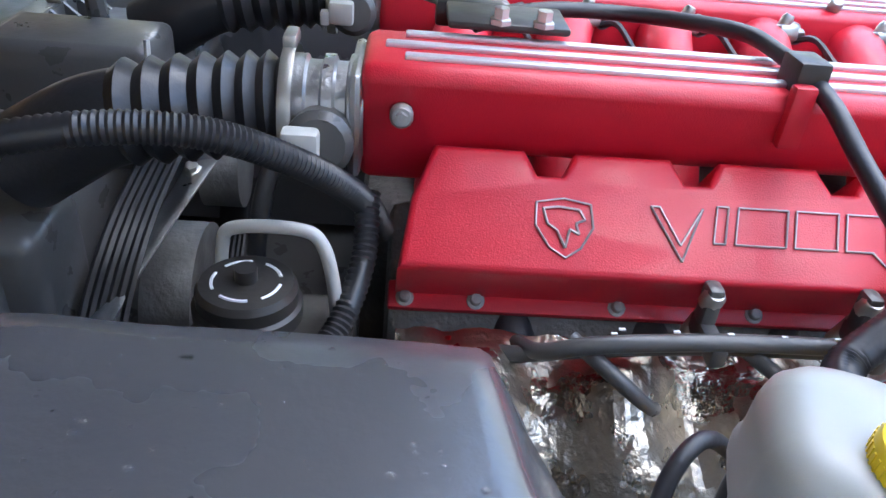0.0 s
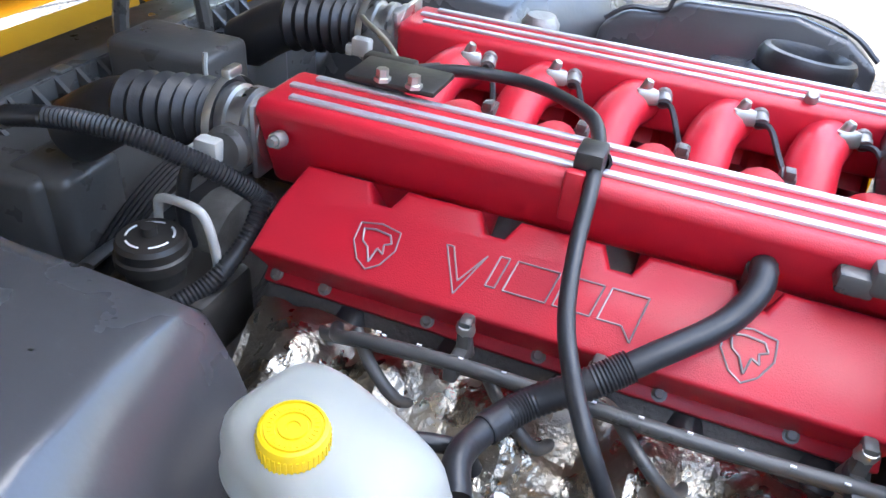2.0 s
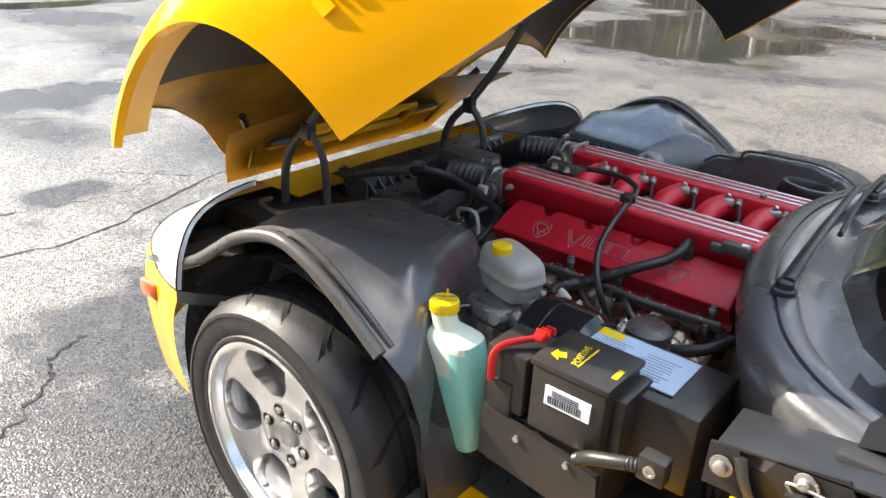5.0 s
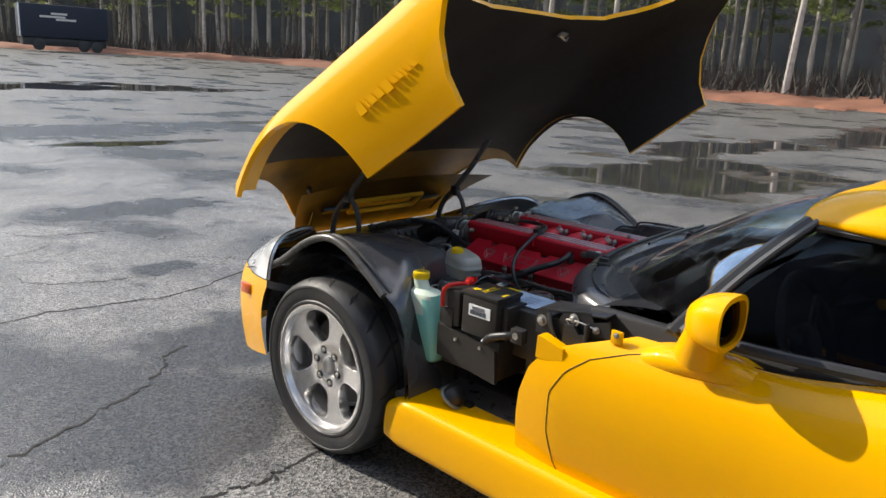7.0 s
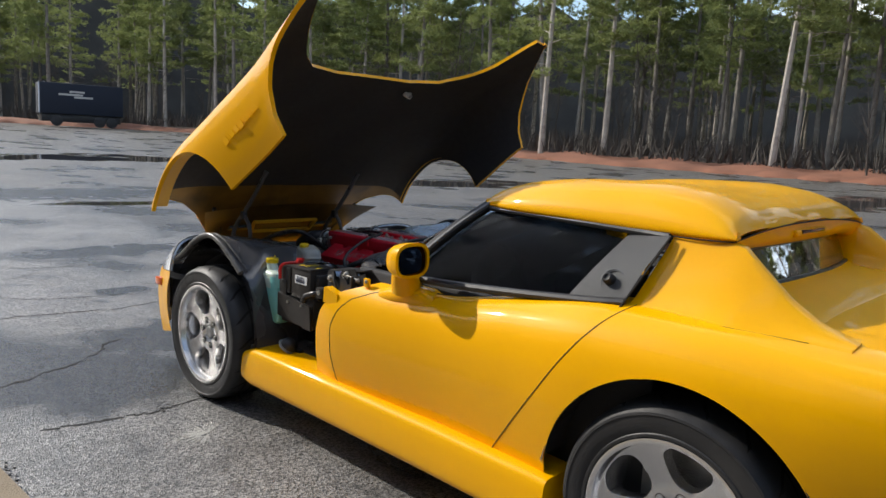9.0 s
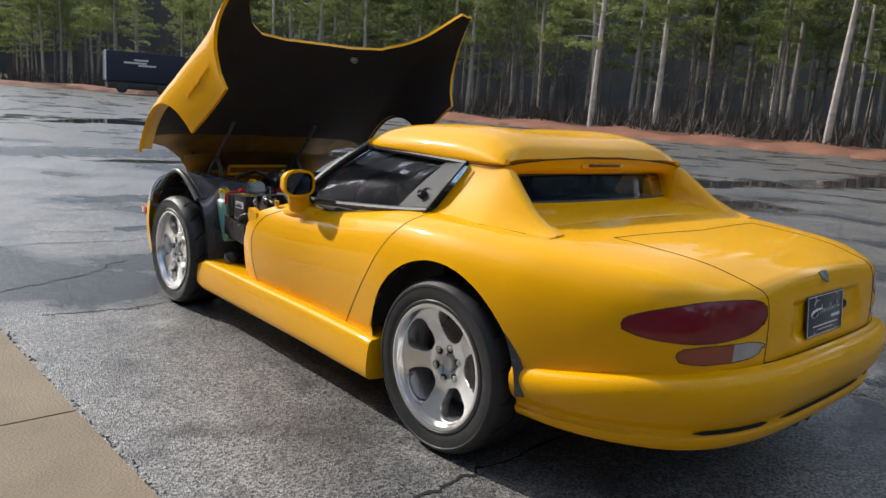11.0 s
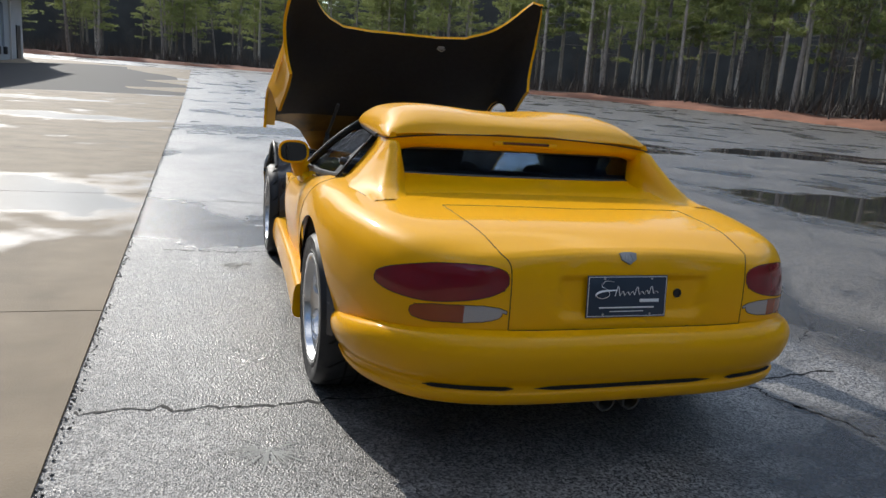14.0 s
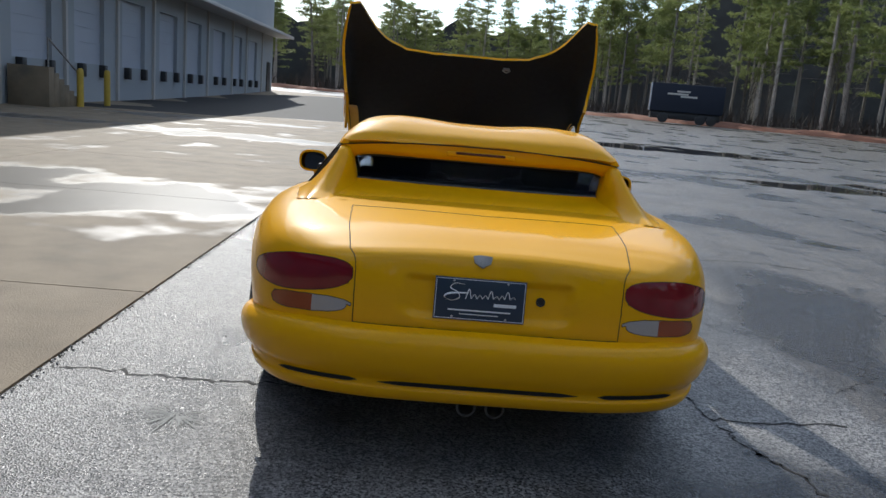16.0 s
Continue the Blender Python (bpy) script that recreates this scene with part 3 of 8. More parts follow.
# ---- trees ----
def pine_meshes(seed):
    """Trunk with stubs and limbs, and a crown of needle tufts, of one pine."""
    rnd = random.Random(seed)
    h = rnd.uniform(17, 23)
    lean = Vector((rnd.gauss(0, 0.25), rnd.gauss(0, 0.25), 0))
    bm = bmesh.new()
    base = rnd.uniform(0.16, 0.26)
    tube(bm, [(0, 0, -0.3), lean * 0.3 + Vector((0, 0, h * 0.35)), lean * 0.7 + Vector((0, 0, h * 0.7)), lean + Vector((0, 0, h))], lambda u: base * (1 - 0.85 * u), 8, 14)
    tufts = []
    low = rnd.uniform(4.5, 9.5)
    for k in range(30):
        u = low / h + (1 - low / h) * (k / 29) ** 0.9
        z = h * u
        a = rnd.uniform(0, 6.28)
        reach = rnd.uniform(0.7, 1.0) * (3.3 * (1 - u) + 0.6)
        root = lean * u + Vector((0, 0, z))
        tip = root + Vector((math.cos(a) * reach, math.sin(a) * reach, rnd.uniform(-0.2, 0.6)))
        mid = root.lerp(tip, 0.5) + Vector((0, 0, rnd.uniform(-0.1, 0.3)))
        bare = rnd.random() < (0.55 if u < 0.34 else 0.08)
        tube(bm, [root, mid, tip], lambda v: 0.04 * (1 - 0.8 * v), 4, 5)
        if not bare:
            for c in range(3):
                heart = root.lerp(tip, (0.5, 0.8, 1.05)[c]) + Vector((rnd.gauss(0, 0.2), rnd.gauss(0, 0.2), rnd.gauss(0.1, 0.1)))
                size = rnd.uniform(0.35, 0.62)
                for j in range(9):
                    tufts.append(heart + Vector((rnd.gauss(0, size), rnd.gauss(0, size), rnd.gauss(0, 0.13))))
    crown = bmesh.new()
    for q in tufts:
        for j in range(17):
            d = Vector((rnd.gauss(0, 1), rnd.gauss(0, 1), rnd.gauss(0.25, 0.7))).normalized()
            s = d.cross(Vector((rnd.gauss(0, 1), rnd.gauss(0, 1), rnd.gauss(0, 1)))).normalized() * rnd.uniform(0.02, 0.05)
            t = q + d * rnd.uniform(0.2, 0.45)
            o = q + d * 0.03
            crown.faces.new((crown.verts.new(o - s), crown.verts.new(o + s), crown.verts.new(t)))
    return bm, crown


def bare_meshes(seed):
    """A thin leafless young tree."""
    rnd = random.Random(seed)
    bm = bmesh.new()
    h = rnd.uniform(6, 11)
    tube(bm, [(0, 0, -0.2), (rnd.gauss(0, 0.2), rnd.gauss(0, 0.2), h * 0.5), (rnd.gauss(0, 0.4), rnd.gauss(0, 0.4), h)], lambda u: 0.07 * (1 - 0.8 * u), 6, 10)
    for k in range(26):
        z = h * rnd.uniform(0.25, 0.98)
        a = rnd.uniform(0, 6.28)
        reach = rnd.uniform(0.6, 1.8)
        p = Vector((0, 0, z))
        tip = p + Vector((math.cos(a) * reach, math.sin(a) * reach, rnd.uniform(0.5, 1.6)))
        tube(bm, [p, p.lerp(tip, 0.5) + Vector((0, 0, -0.1)), tip], lambda v: 0.022 * (1 - 0.7 * v), 3, 5, caps=False)
        for j in range(4):
            q = p.lerp(tip, rnd.uniform(0.4, 1))
            tube(bm, [q, q + Vector((rnd.gauss(0, 0.4), rnd.gauss(0, 0.4), rnd.uniform(0.1, 0.6)))], 0.008, 3, 3, caps=False)
    return bm


pine_kinds = []
for k in range(6):
    trunk_bm, crown_bm = pine_meshes(100 + k)
    t = thing("pine_tree", "tall slim pine with a bare trunk and green needle tufts", "tree", "pines round the lot", at=pose(0, 300 + 9 * k, 0))
    part("trunk", trunk_bm, BARK, t, "rough grey-brown trunk")
    part("crown", crown_bm, NEEDLE, t, "loose green needles")
    pine_kinds.append(t)
bare_kinds = []
for k in range(3):
    t = thing("bare_tree", "young leafless tree at the wood's edge", "tree", "bare trees round the lot", at=pose(0, 400 + 9 * k, 0))
    part("trunk", bare_meshes(200 + k), TWIG, t)
    bare_kinds.append(t)

random.seed(11)


def plant(kinds, azimuth, dist):
    x, y = dist * math.sin(radians(azimuth)), dist * math.cos(radians(azimuth))
    s = random.uniform(0.8, 1.2)
    far = steps([-180, -40, -30, 9, 22, 180], [1, 1, 0.63, 0.63, 1, 1], azimuth)  # the trees across the far end of the lot are lower
    m = pose(x, y, rise(x, y), random.gauss(0, 1.6), random.gauss(0, 1.6), random.uniform(0, 360)) @ Matrix.Diagonal((s * (0.4 + 0.6 * far), s * (0.4 + 0.6 * far), far * random.uniform(0.9, 1.15), 1))
    k = random.choice(kinds)
    ob = copy_thing(k, Matrix())
    ob.matrix_basis = m
    return ob


def wood_edge(az):
    """How far the first trunks stand, by direction."""
    return steps([-40, -14, -6, 8, 25, 38, 48, 60, 75, 100, 130], [95, 92, 88, 84, 76, 66, 57, 50, 46, 46, 50], az)


for k in range(240):
    az = random.uniform(-17, 103)
    d = wood_edge(az) + random.random() ** 0.8 * 46
    plant(pine_kinds, az, d)
for k in range(90):
    az = -16 + 118 * random.random()
    plant(bare_kinds, az, wood_edge(az) + random.uniform(-1.0, 20))
for k in range(110):
    az = random.uniform(100, 205)
    plant(pine_kinds, az, random.uniform(44, 72))
for k in range(30):
    az = random.uniform(205, 330)
    plant(pine_kinds, az, random.uniform(55, 80))
for t in pine_kinds + bare_kinds:
    for o in (*t.children_recursive, t):
        bpy.data.objects.remove(o)

# forest floor, with a bank of pine straw along its edge
bm = bmesh.new()
rows = []
for az in np.linspace(-45, 140, 260):
    e = wood_edge(az)
    row = []
    for d, up in ((-4.2, 0.0), (-3.6, 0.16), (-2.2, 0.34), (0, 0.42), (6, 0.45), (20, 0.6), (60, 1.5)):
        r = e + d + (0.5 * math.sin(az * 1.7) + 0.35 * math.sin(az * 4.3)) * (d < 0)
        x, y = r * math.sin(radians(az)), r * math.cos(radians(az))
        row.append((x, y, rise(x, y) + up * (0.8 + 0.3 * math.sin(az * 0.9 + d)) - (0.1 if d == -4.2 else 0)))
    rows.append(row)
grid_mesh(bm, [r[:5] for r in rows])
bmesh.ops.recalc_face_normals(bm, faces=bm.faces[:])
tagged(part("pine_straw_bank", bm, STRAW), "reddish pine straw bank along the wood's edge", "ground", kind="stuff")
bm = bmesh.new()
grid_mesh(bm, [r[4:] for r in rows])
bmesh.ops.recalc_face_normals(bm, faces=bm.faces[:])
tagged(part("forest_floor", bm, GRASS), "dark leaf litter on the floor of the wood", "ground", kind="stuff")

random.seed(21)
bm = bmesh.new()
for k in range(2600):
    az = random.uniform(-18, 112)
    r = wood_edge(az) + random.uniform(1, 26)
    x, y = r * math.sin(radians(az)), r * math.cos(radians(az))
    z = rise(x, y) + 0.4
    for j in range(5):
        d = Vector((random.gauss(0, 0.5), random.gauss(0, 0.5), random.uniform(0.5, 2.2)))
        s = Vector((random.gauss(0, 1), random.gauss(0, 1), 0)).normalized() * random.uniform(0.03, 0.1)
        p = Vector((x + random.gauss(0, 0.4), y + random.gauss(0, 0.4), z))
        bm.faces.new((bm.verts.new(p - s), bm.verts.new(p + s), bm.verts.new(p + d)))
tagged(part("undergrowth", bm, TWIG), "brown leafless brush between the trunks", "undergrowth", kind="stuff")

# the deep wood beyond: a plain dim backdrop, shade and haze in its grey
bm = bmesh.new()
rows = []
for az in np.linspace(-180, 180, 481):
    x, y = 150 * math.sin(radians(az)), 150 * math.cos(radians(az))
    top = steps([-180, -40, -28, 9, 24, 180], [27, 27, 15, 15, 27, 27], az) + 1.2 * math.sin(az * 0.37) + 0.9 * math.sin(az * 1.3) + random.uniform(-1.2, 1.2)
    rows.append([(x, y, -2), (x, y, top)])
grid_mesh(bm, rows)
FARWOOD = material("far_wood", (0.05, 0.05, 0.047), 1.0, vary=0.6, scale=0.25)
tagged(part("backdrop", bm, FARWOOD), "line of distant woods, painted dim and hazy", "woods", kind="structure")

# ---- warehouse with loading docks ----
# Below y = 8 it runs on unseen, added to darken the car's reflections.
bx, by0, by1, bh = -13.6, -45.0, 58.6, 13.0
warehouse = thing("warehouse", "long grey warehouse with a row of loading docks", "building")
docks = [-30.0, -22.5, -15.0, -7.5, 0.0, 7.5, 14.5, 20.2, 24.5, 28.9, 33.4, 37.6, 42.6, 47.0, 51.6]
# wall in strips, so that each dock is a real opening
cuts = [by0]
for d in docks:
    cuts += [d - 1.3, d + 1.3]
cuts.append(by1)


def wall_piece(centre, size):
    bm = bmesh.new()
    box(bm, centre, size)
    part("wall", bm, WALL, warehouse, "pale grey painted block wall", 30)


for k in range(0, len(cuts) - 1):
    a, b = cuts[k], cuts[k + 1]
    if k % 2 == 0:
        wall_piece((bx - 0.2, (a + b) / 2, bh / 2), (0.4, b - a, bh))
    else:
        wall_piece((bx - 0.2, (a + b) / 2, 0.75), (0.4, b - a, 1.5))
        wall_piece((bx - 0.2, (a + b) / 2, (4.3 + bh) / 2), (0.4, b - a, bh - 4.3))
wall_piece((bx - 10.2, by1 - 0.2, bh / 2), (19.6, 0.4, bh))
wall_piece((bx - 10.2, by0 + 0.2, bh / 2), (19.6, 0.4, bh))
bm = bmesh.new()
box(bm, (bx - 10, (by0 + by1) / 2, bh + 0.15), (20.6, by1 - by0 + 0.6, 0.3))
part("roof", bm, CANOPY, warehouse)
bm = bmesh.new()
box(bm, (bx + 0.75, (by0 + by1) / 2 + 0.6, 5.3), (1.5, by1 - by0 + 1.2, 0.22), bevel=0.03)
part("canopy", bm, CANOPY, warehouse, "thin flat canopy over the docks")
for d in docks:
    bm = bmesh.new()
    box(bm, (bx - 0.22, d, 2.9), (0.08, 2.6, 2.8))
    dock = part("dock_door", bm, DOORWHITE, warehouse, "white sectional dock door", 30)
    for k in range(5):
        bm = bmesh.new()
        box(bm, (bx - 0.17, d, 1.75 + 0.56 * k), (0.03, 2.58, 0.03))
        part("rib", bm, DOORWHITE, dock)
    for s in (-1, 1):
        bm = bmesh.new()
        box(bm, (bx + 0.12, d + s * 0.95, 1.25), (0.24, 0.3, 0.5), bevel=0.03)
        part("bumper", bm, RUBBER, dock, "black rubber dock bumper")
for y in np.array([18.0, 22.4, 27.0, 31.2, 35.8, 40.0, 45.6, 49.4, 54.4]):
    bm = bmesh.new()
    box(bm, (bx + 0.06, y, 2.6), (0.12, 0.16, 5.2))
    part("downpipe", bm, CANOPY, warehouse)
bm = bmesh.new()
box(bm, (bx + 0.03, 57.0, 1.9), (0.08, 1.2, 2.3))
part("side_door", bm, BLACK_TRIM, warehouse, "dark steel side door")
stair = thing("dock_stair", "concrete dock stair beside the warehouse wall", "stairs")
for k in range(7):
    bm = bmesh.new()
    box(bm, (bx + 0.75, 18.6 + 0.34 * k, (1.26 - 0.18 * k) / 2), (1.3, 0.34, 1.26 - 0.18 * k), bevel=0.01)
    part("step", bm, CONCRETE, stair)
bm = bmesh.new()
tube(bm, [(bx + 1.35, 18.5, 2.15), (bx + 1.35, 20.9, 0.95)], 0.03, 8, 3)
for k in (0, 1):
    tube(bm, [(bx + 1.35, 18.5 + 2.4 * k, 1.2 - 1.1 * k), (bx + 1.35, 18.5 + 2.4 * k, 2.15 - 1.2 * k)], 0.025, 8, 3)
part("handrail", bm, GREY_METAL, stair)
for y in (20.35, 22.5):
    post = thing("bollard", "yellow painted steel bollard in front of a dock", "bollard", "bollards by the docks", at=pose(bx + 1.5, y, rise(bx, y)))
    bm = bmesh.new()
    lathe(bm, [(0, 1.3), (0.06, 1.29), (0.1, 1.24), (0.11, 1.1), (0.11, 0)], 20)
    part("post", bm, POST_YELLOW, post)

# ---- trailer under the trees ----
tx, ty = 23.9, 66.0
trailer = thing("box_trailer", "dark blue box trailer parked under the trees", "trailer", at=pose(tx, ty, rise(tx, ty), 0, 0, -12))
bm = bmesh.new()
box(bm, (0, 0, 2.35), (6.6, 2.5, 2.6), bevel=0.05)
part("cargo_box", bm, TRAILER, trailer)
bm = bmesh.new()
box(bm, (-3.32, -1.1, 2.35), (0.08, 0.3, 2.6))
part("corner_post", bm, DOORWHITE, trailer)
bm = bmesh.new()
for k, (w, z) in enumerate(((1.9, 2.7), (1.2, 2.95), (1.5, 2.5))):
    box(bm, (-0.9 + 0.5 * k, -1.256, z), (w, 0.008, 0.16))
part("lettering", bm, PALE_PLUG, trailer, "worn pale lettering bars")
bm = bmesh.new()
box(bm, (0, 0, 0.72), (6.3, 1.9, 0.66), bevel=0.03)
part("chassis", bm, BLACK_TRIM, trailer)
for x in (-2.0, 1.4, 2.4):
    bm = bmesh.new()
    lathe(bm, [(0, 0.13), (0.3, 0.13), (0.46, 0.1), (0.48, 0), (0.46, -0.1), (0, -0.13)], 24, pose(x, -1.0, 0.48, 90, 0, 0))
    part("wheel", bm, TYRE, trailer)

# ---- the car ----
# Built about its own middle: nose to +y, front axle at y = 0, rear axle at y = -2.44, ground at z = 0.
CAR_X = 0.03
car = thing("sports_car", "glossy yellow roadster with hardtop and its front-hinged hood open", "car", at=pose(CAR_X, 0, 0))
AXLE_R = -2.44

# y, half width, lower edge, shoulder height, height in the middle
FRONT = [(0.96, 0.34, 0.24, 0.465, 0.47), (0.92, 0.52, 0.20, 0.495, 0.50), (0.80, 0.725, 0.19, 0.565, 0.57), (0.62, 0.85, 0.20, 0.655, 0.66),
         (0.36, 0.915, 0.26, 0.77, 0.775), (0.0, 0.935, 0.32, 0.835, 0.85), (-0.36, 0.897, 0.352, 0.825, 0.865), (-0.75, 0.866, 0.352, 0.81, 0.87)]
REAR = [(-1.0, 0.892, 0.33, 0.79, 0.80), (-1.5, 0.897, 0.33, 0.803, 0.81), (-1.85, 0.92, 0.33, 0.85, 0.855), (-2.15, 0.95, 0.33, 0.882, 0.895),
        (-2.45, 0.96, 0.35, 0.885, 0.893), (-2.75, 0.937, 0.40, 0.872, 0.878), (-3.0, 0.888, 0.38, 0.857, 0.87), (-3.2, 0.815, 0.37, 0.84, 0.855),
        (-3.33, 0.715, 0.36, 0.81, 0.83), (-3.41, 0.565, 0.36, 0.785, 0.805)]


def body_section(w, zb, zs, zc):
    k = w / 0.95
    xs = [w - 0.03 * k, w - 0.014 * k, w - 0.004 * k, w, w - 0.006 * k, w - 0.03 * k, w - 0.085 * k, w - 0.2 * k, w * 0.52, w * 0.26, 0]
    fs = [0, 0.18, 0.35, 0.5, 0.66, 0.81, 0.925, 0.985]
    zs_all = [zb + (zs - zb) * f for f in fs] + [zs + (zc - zs) * f for f in (0.45, 0.9, 1.0)]
    return list(zip(xs, zs_all))


def body_shell():
    rows = FRONT + REAR
    st = [(r[0], body_section(*r[1:])) for r in rows]
    tail = st[-1][1]
    for y, s in ((-3.437, 0.74), (-3.447, 0.4), (-3.45, 0.02)):
        st.append((y, [(x * s, 0.47 + (z - 0.47) * s) for x, z in tail]))
    nose = st[0][1]
    for y, s in ((0.972, 0.6), (0.976, 0.05)):
        st.insert(0, (y, [(x * s, 0.38 + (z - 0.38) * s) for x, z in nose]))
    st = st[::-1]
    ys = [s[0] for s in st]
    fine = np.unique(np.concatenate([np.arange(-3.40, 0.95, 0.022), np.array(ys), np.linspace(-3.45, -3.40, 12)]))
    cols = [[monotone(ys, [s[1][k][c] for s in st], fine) for c in (0, 1)] for k in range(11)]
    bm = bmesh.new()
    out = []
    for i, y in enumerate(fine):
        prof = spline([(cols[k][0][i], y, cols[k][1][i]) for k in range(11)], 51)
        for p in prof:
            p.x = max(0.0, p.x)
        prof[-1].x = 0.0
        out.append(prof)
    grid_mesh(bm, out)
    bmesh.ops.recalc_face_normals(bm, faces=bm.faces[:])
    bm.normal_update()
    probe = max(bm.faces, key=lambda f: f.calc_center_median().x)
    if probe.normal.x < 0:
        bmesh.ops.reverse_faces(bm, faces=bm.faces[:])
    return bm


def arch(y0, z0, r):
    return lambda p: (math.hypot((p.y - y0) * (1.085 if p.y < y0 and y0 == 0 else 1.0), p.z - z0) - r) if p.x > 0.5 else 1.0


def hood_rear(p):
    side = steps([0.3, 0.45, 0.55, 0.62, 0.67, 0.70, 0.75, 0.77], [-0.79, -0.81, -0.86, -0.93, -1.0, -1.07, -1.22, -2.4], p.z)
    top = steps([0, 0.25, 0.45, 0.58, 0.68, 0.76, 0.80], [-0.67, -0.675, -0.73, -0.85, -1.03, -1.24, -2.4], p.x)
    return p.y - max(side, top, -1.235)


def hood_front(p):
    return steps([0, 0.3, 0.46, 0.50, 0.56, 0.66, 0.76, 0.84, 0.95], [0.67, 0.66, 0.63, 0.57, 0.50, 0.42, 0.38, 0.35, 0.30], p.x) - p.y


def jamb_front(p):
    return steps([0.3, 0.45, 0.53, 0.615, 0.665, 0.69, 0.71, 0.74, 0.77], [-0.835, -0.845, -0.856, -0.886, -0.926, -0.962, -1.005, -1.09, -1.18], p.z) - p.y


def door_front(p):
    return steps([0.3, 0.36, 0.45, 0.57, 0.64, 0.69, 0.73, 0.76, 0.79], [-1.02, -0.985, -0.962, -0.967, -1.008, -1.07, -1.17, -1.28, -1.45], p.z) - p.y


def door_rear(p):
    return p.y - steps([0.3, 0.34, 0.45, 0.6, 0.7, 0.78, 0.84, 0.9], [-1.80, -1.82, -1.90, -2.01, -2.08, -2.14, -2.19, -2.25], p.z)


def belt(p):
    """Above the belt line the body ends in the cockpit."""
    return steps([-2.6, -2.45, -2.2, -1.9, -1.5, -1.2, -1.0], [0.60, 0.64, 0.70, 0.775, 0.80, 0.80, 0.80], p.y) - p.x


def lid_side(p):
    return steps([-3.6, -3.42, -3.38, -3.2, -3.0, -2.8, -2.7], [0.435, 0.45, 0.475, 0.50, 0.515, 0.525, 0.53], p.y) - p.x


def round_tail(p):
    """Distance round the tail's corner, from the lamp's inner end."""
    return (p.x - 0.475) + (p.y + 3.43)


def lamp(p):
    if p.y > -2.95:
        return 1.0
    q = (round_tail(p) - 0.31) / 0.325
    z0 = 0.717 - 0.075 * max(0, round_tail(p))
    hz = 0.062 - 0.022 * max(0.0, q)
    return abs(q) ** 2.8 + abs((p.z - z0) / hz) ** 2.8 - 1


def signal(p):
    if p.y > -3.05:
        return 1.0
    q = (round_tail(p) - 0.2) / 0.205
    z0 = 0.612 - 0.05 * max(0, round_tail(p))
    return abs(q) ** 3 + abs((p.z - z0) / 0.03) ** 3 - 1


shell = body_shell()
R_ARCH_F, R_ARCH_R = 0.385, 0.40
for f in (arch(0, 0.34, R_ARCH_F), arch(AXLE_R, 0.33, R_ARCH_R)):
    carve(shell, f)
    drop(shell, lambda c, f=f: f(c) < 0)

hood_bm = shell.copy()


def hood_arch(p):
    """The hood's own wheel cut-out reaches further forwards."""
    return (math.hypot(p.y * (0.776 if p.y > 0 else 1.085), p.z - 0.34) - R_ARCH_F) if p.x > 0.5 else 1.0


carve(hood_bm, hood_arch)
drop(hood_bm, lambda c: hood_arch(c) < 0)
for f in (hood_rear, hood_front):
    carve(hood_bm, f)
hood_bm = keep(hood_bm, lambda c: hood_rear(c) > 0 and hood_front(c) > 0)

fascia_bm = keep(shell, lambda c: c.y > 0.2)
carve(fascia_bm, hood_front)
fascia_bm = keep(fascia_bm, lambda c: hood_front(c) < 0)
for v in fascia_bm.verts:
    v.co.x *= 1 - 0.032 * max(0.0, min(1.0, (v.co.y - 0.28) / 0.25))

rear_bm = keep(shell, lambda c: c.y < -0.75)
shell.free()
for f in (jamb_front, belt, door_front, door_rear):
    if f is belt:
        carve(rear_bm, lambda p: belt(p) if -2.35 < p.y < -0.9 and p.z > 0.7 else -1.0)
        drop(rear_bm, lambda c: c.z > 0.7 and c.y > -2.35 and belt(c) > 0)
    elif f is jamb_front:
        carve(rear_bm, f)
        drop(rear_bm, lambda c: jamb_front(c) < 0)
    else:
        carve(rear_bm, f)
carve(rear_bm, lambda p: p.z - 0.36 if p.y < -2.7 else 1)
drop(rear_bm, lambda c: c.y < -2.7 and c.z < 0.36)
door_bm = keep(rear_bm, lambda c: door_front(c) > 0 and door_rear(c) > 0 and c.x > 0.6)
jamb_bm = keep(rear_bm, lambda c: door_front(c) < 0)
quarter_bm = keep(rear_bm, lambda c: door_rear(c) < 0)
rear_bm.free()
for f in (lamp, signal, lambda p: lid_side(p) if p.y < -2.7 else -1.0):
    carve(quarter_bm, f)
carve(quarter_bm, lambda p: (-2.885 - 0.09 * (0.53 - p.x) - p.y) if p.x < 0.56 and p.z > 0.7 else -1.0)
carve(quarter_bm, lambda p: (p.z - 0.557) if p.y < -3.2 and p.x < 0.5 else 1.0)


def in_lid(c):
    return c.y < -2.885 - 0.09 * (0.53 - c.x) and lid_side(c) > 0 and c.z > 0.557


lid_bm = keep(quarter_bm, in_lid)
lamp_bm = keep(quarter_bm, lambda c: lamp(c) < 0)
signal_bm = keep(quarter_bm, lambda c: signal(c) < 0)
drop(quarter_bm, lambda c: in_lid(c) or lamp(c) < 0 or signal(c) < 0)


def border_tube(bm, r, name, parent, pick=None):
    """A thin dark seam along the open border of a shell."""
    out = bmesh.new()
    for e in bm.edges:
        if e.is_boundary and abs(e.verts[0].co.x) + abs(e.verts[1].co.x) > 2e-3:
            a, b = e.verts[0].co, e.verts[1].co
            if (b - a).length > 1e-4 and (pick is None or pick((a + b) / 2)):
                tube(out, [a, b], r, 5, 2, caps=False)
    return part(name, out, GAP, parent, "dark panel gap", 180)


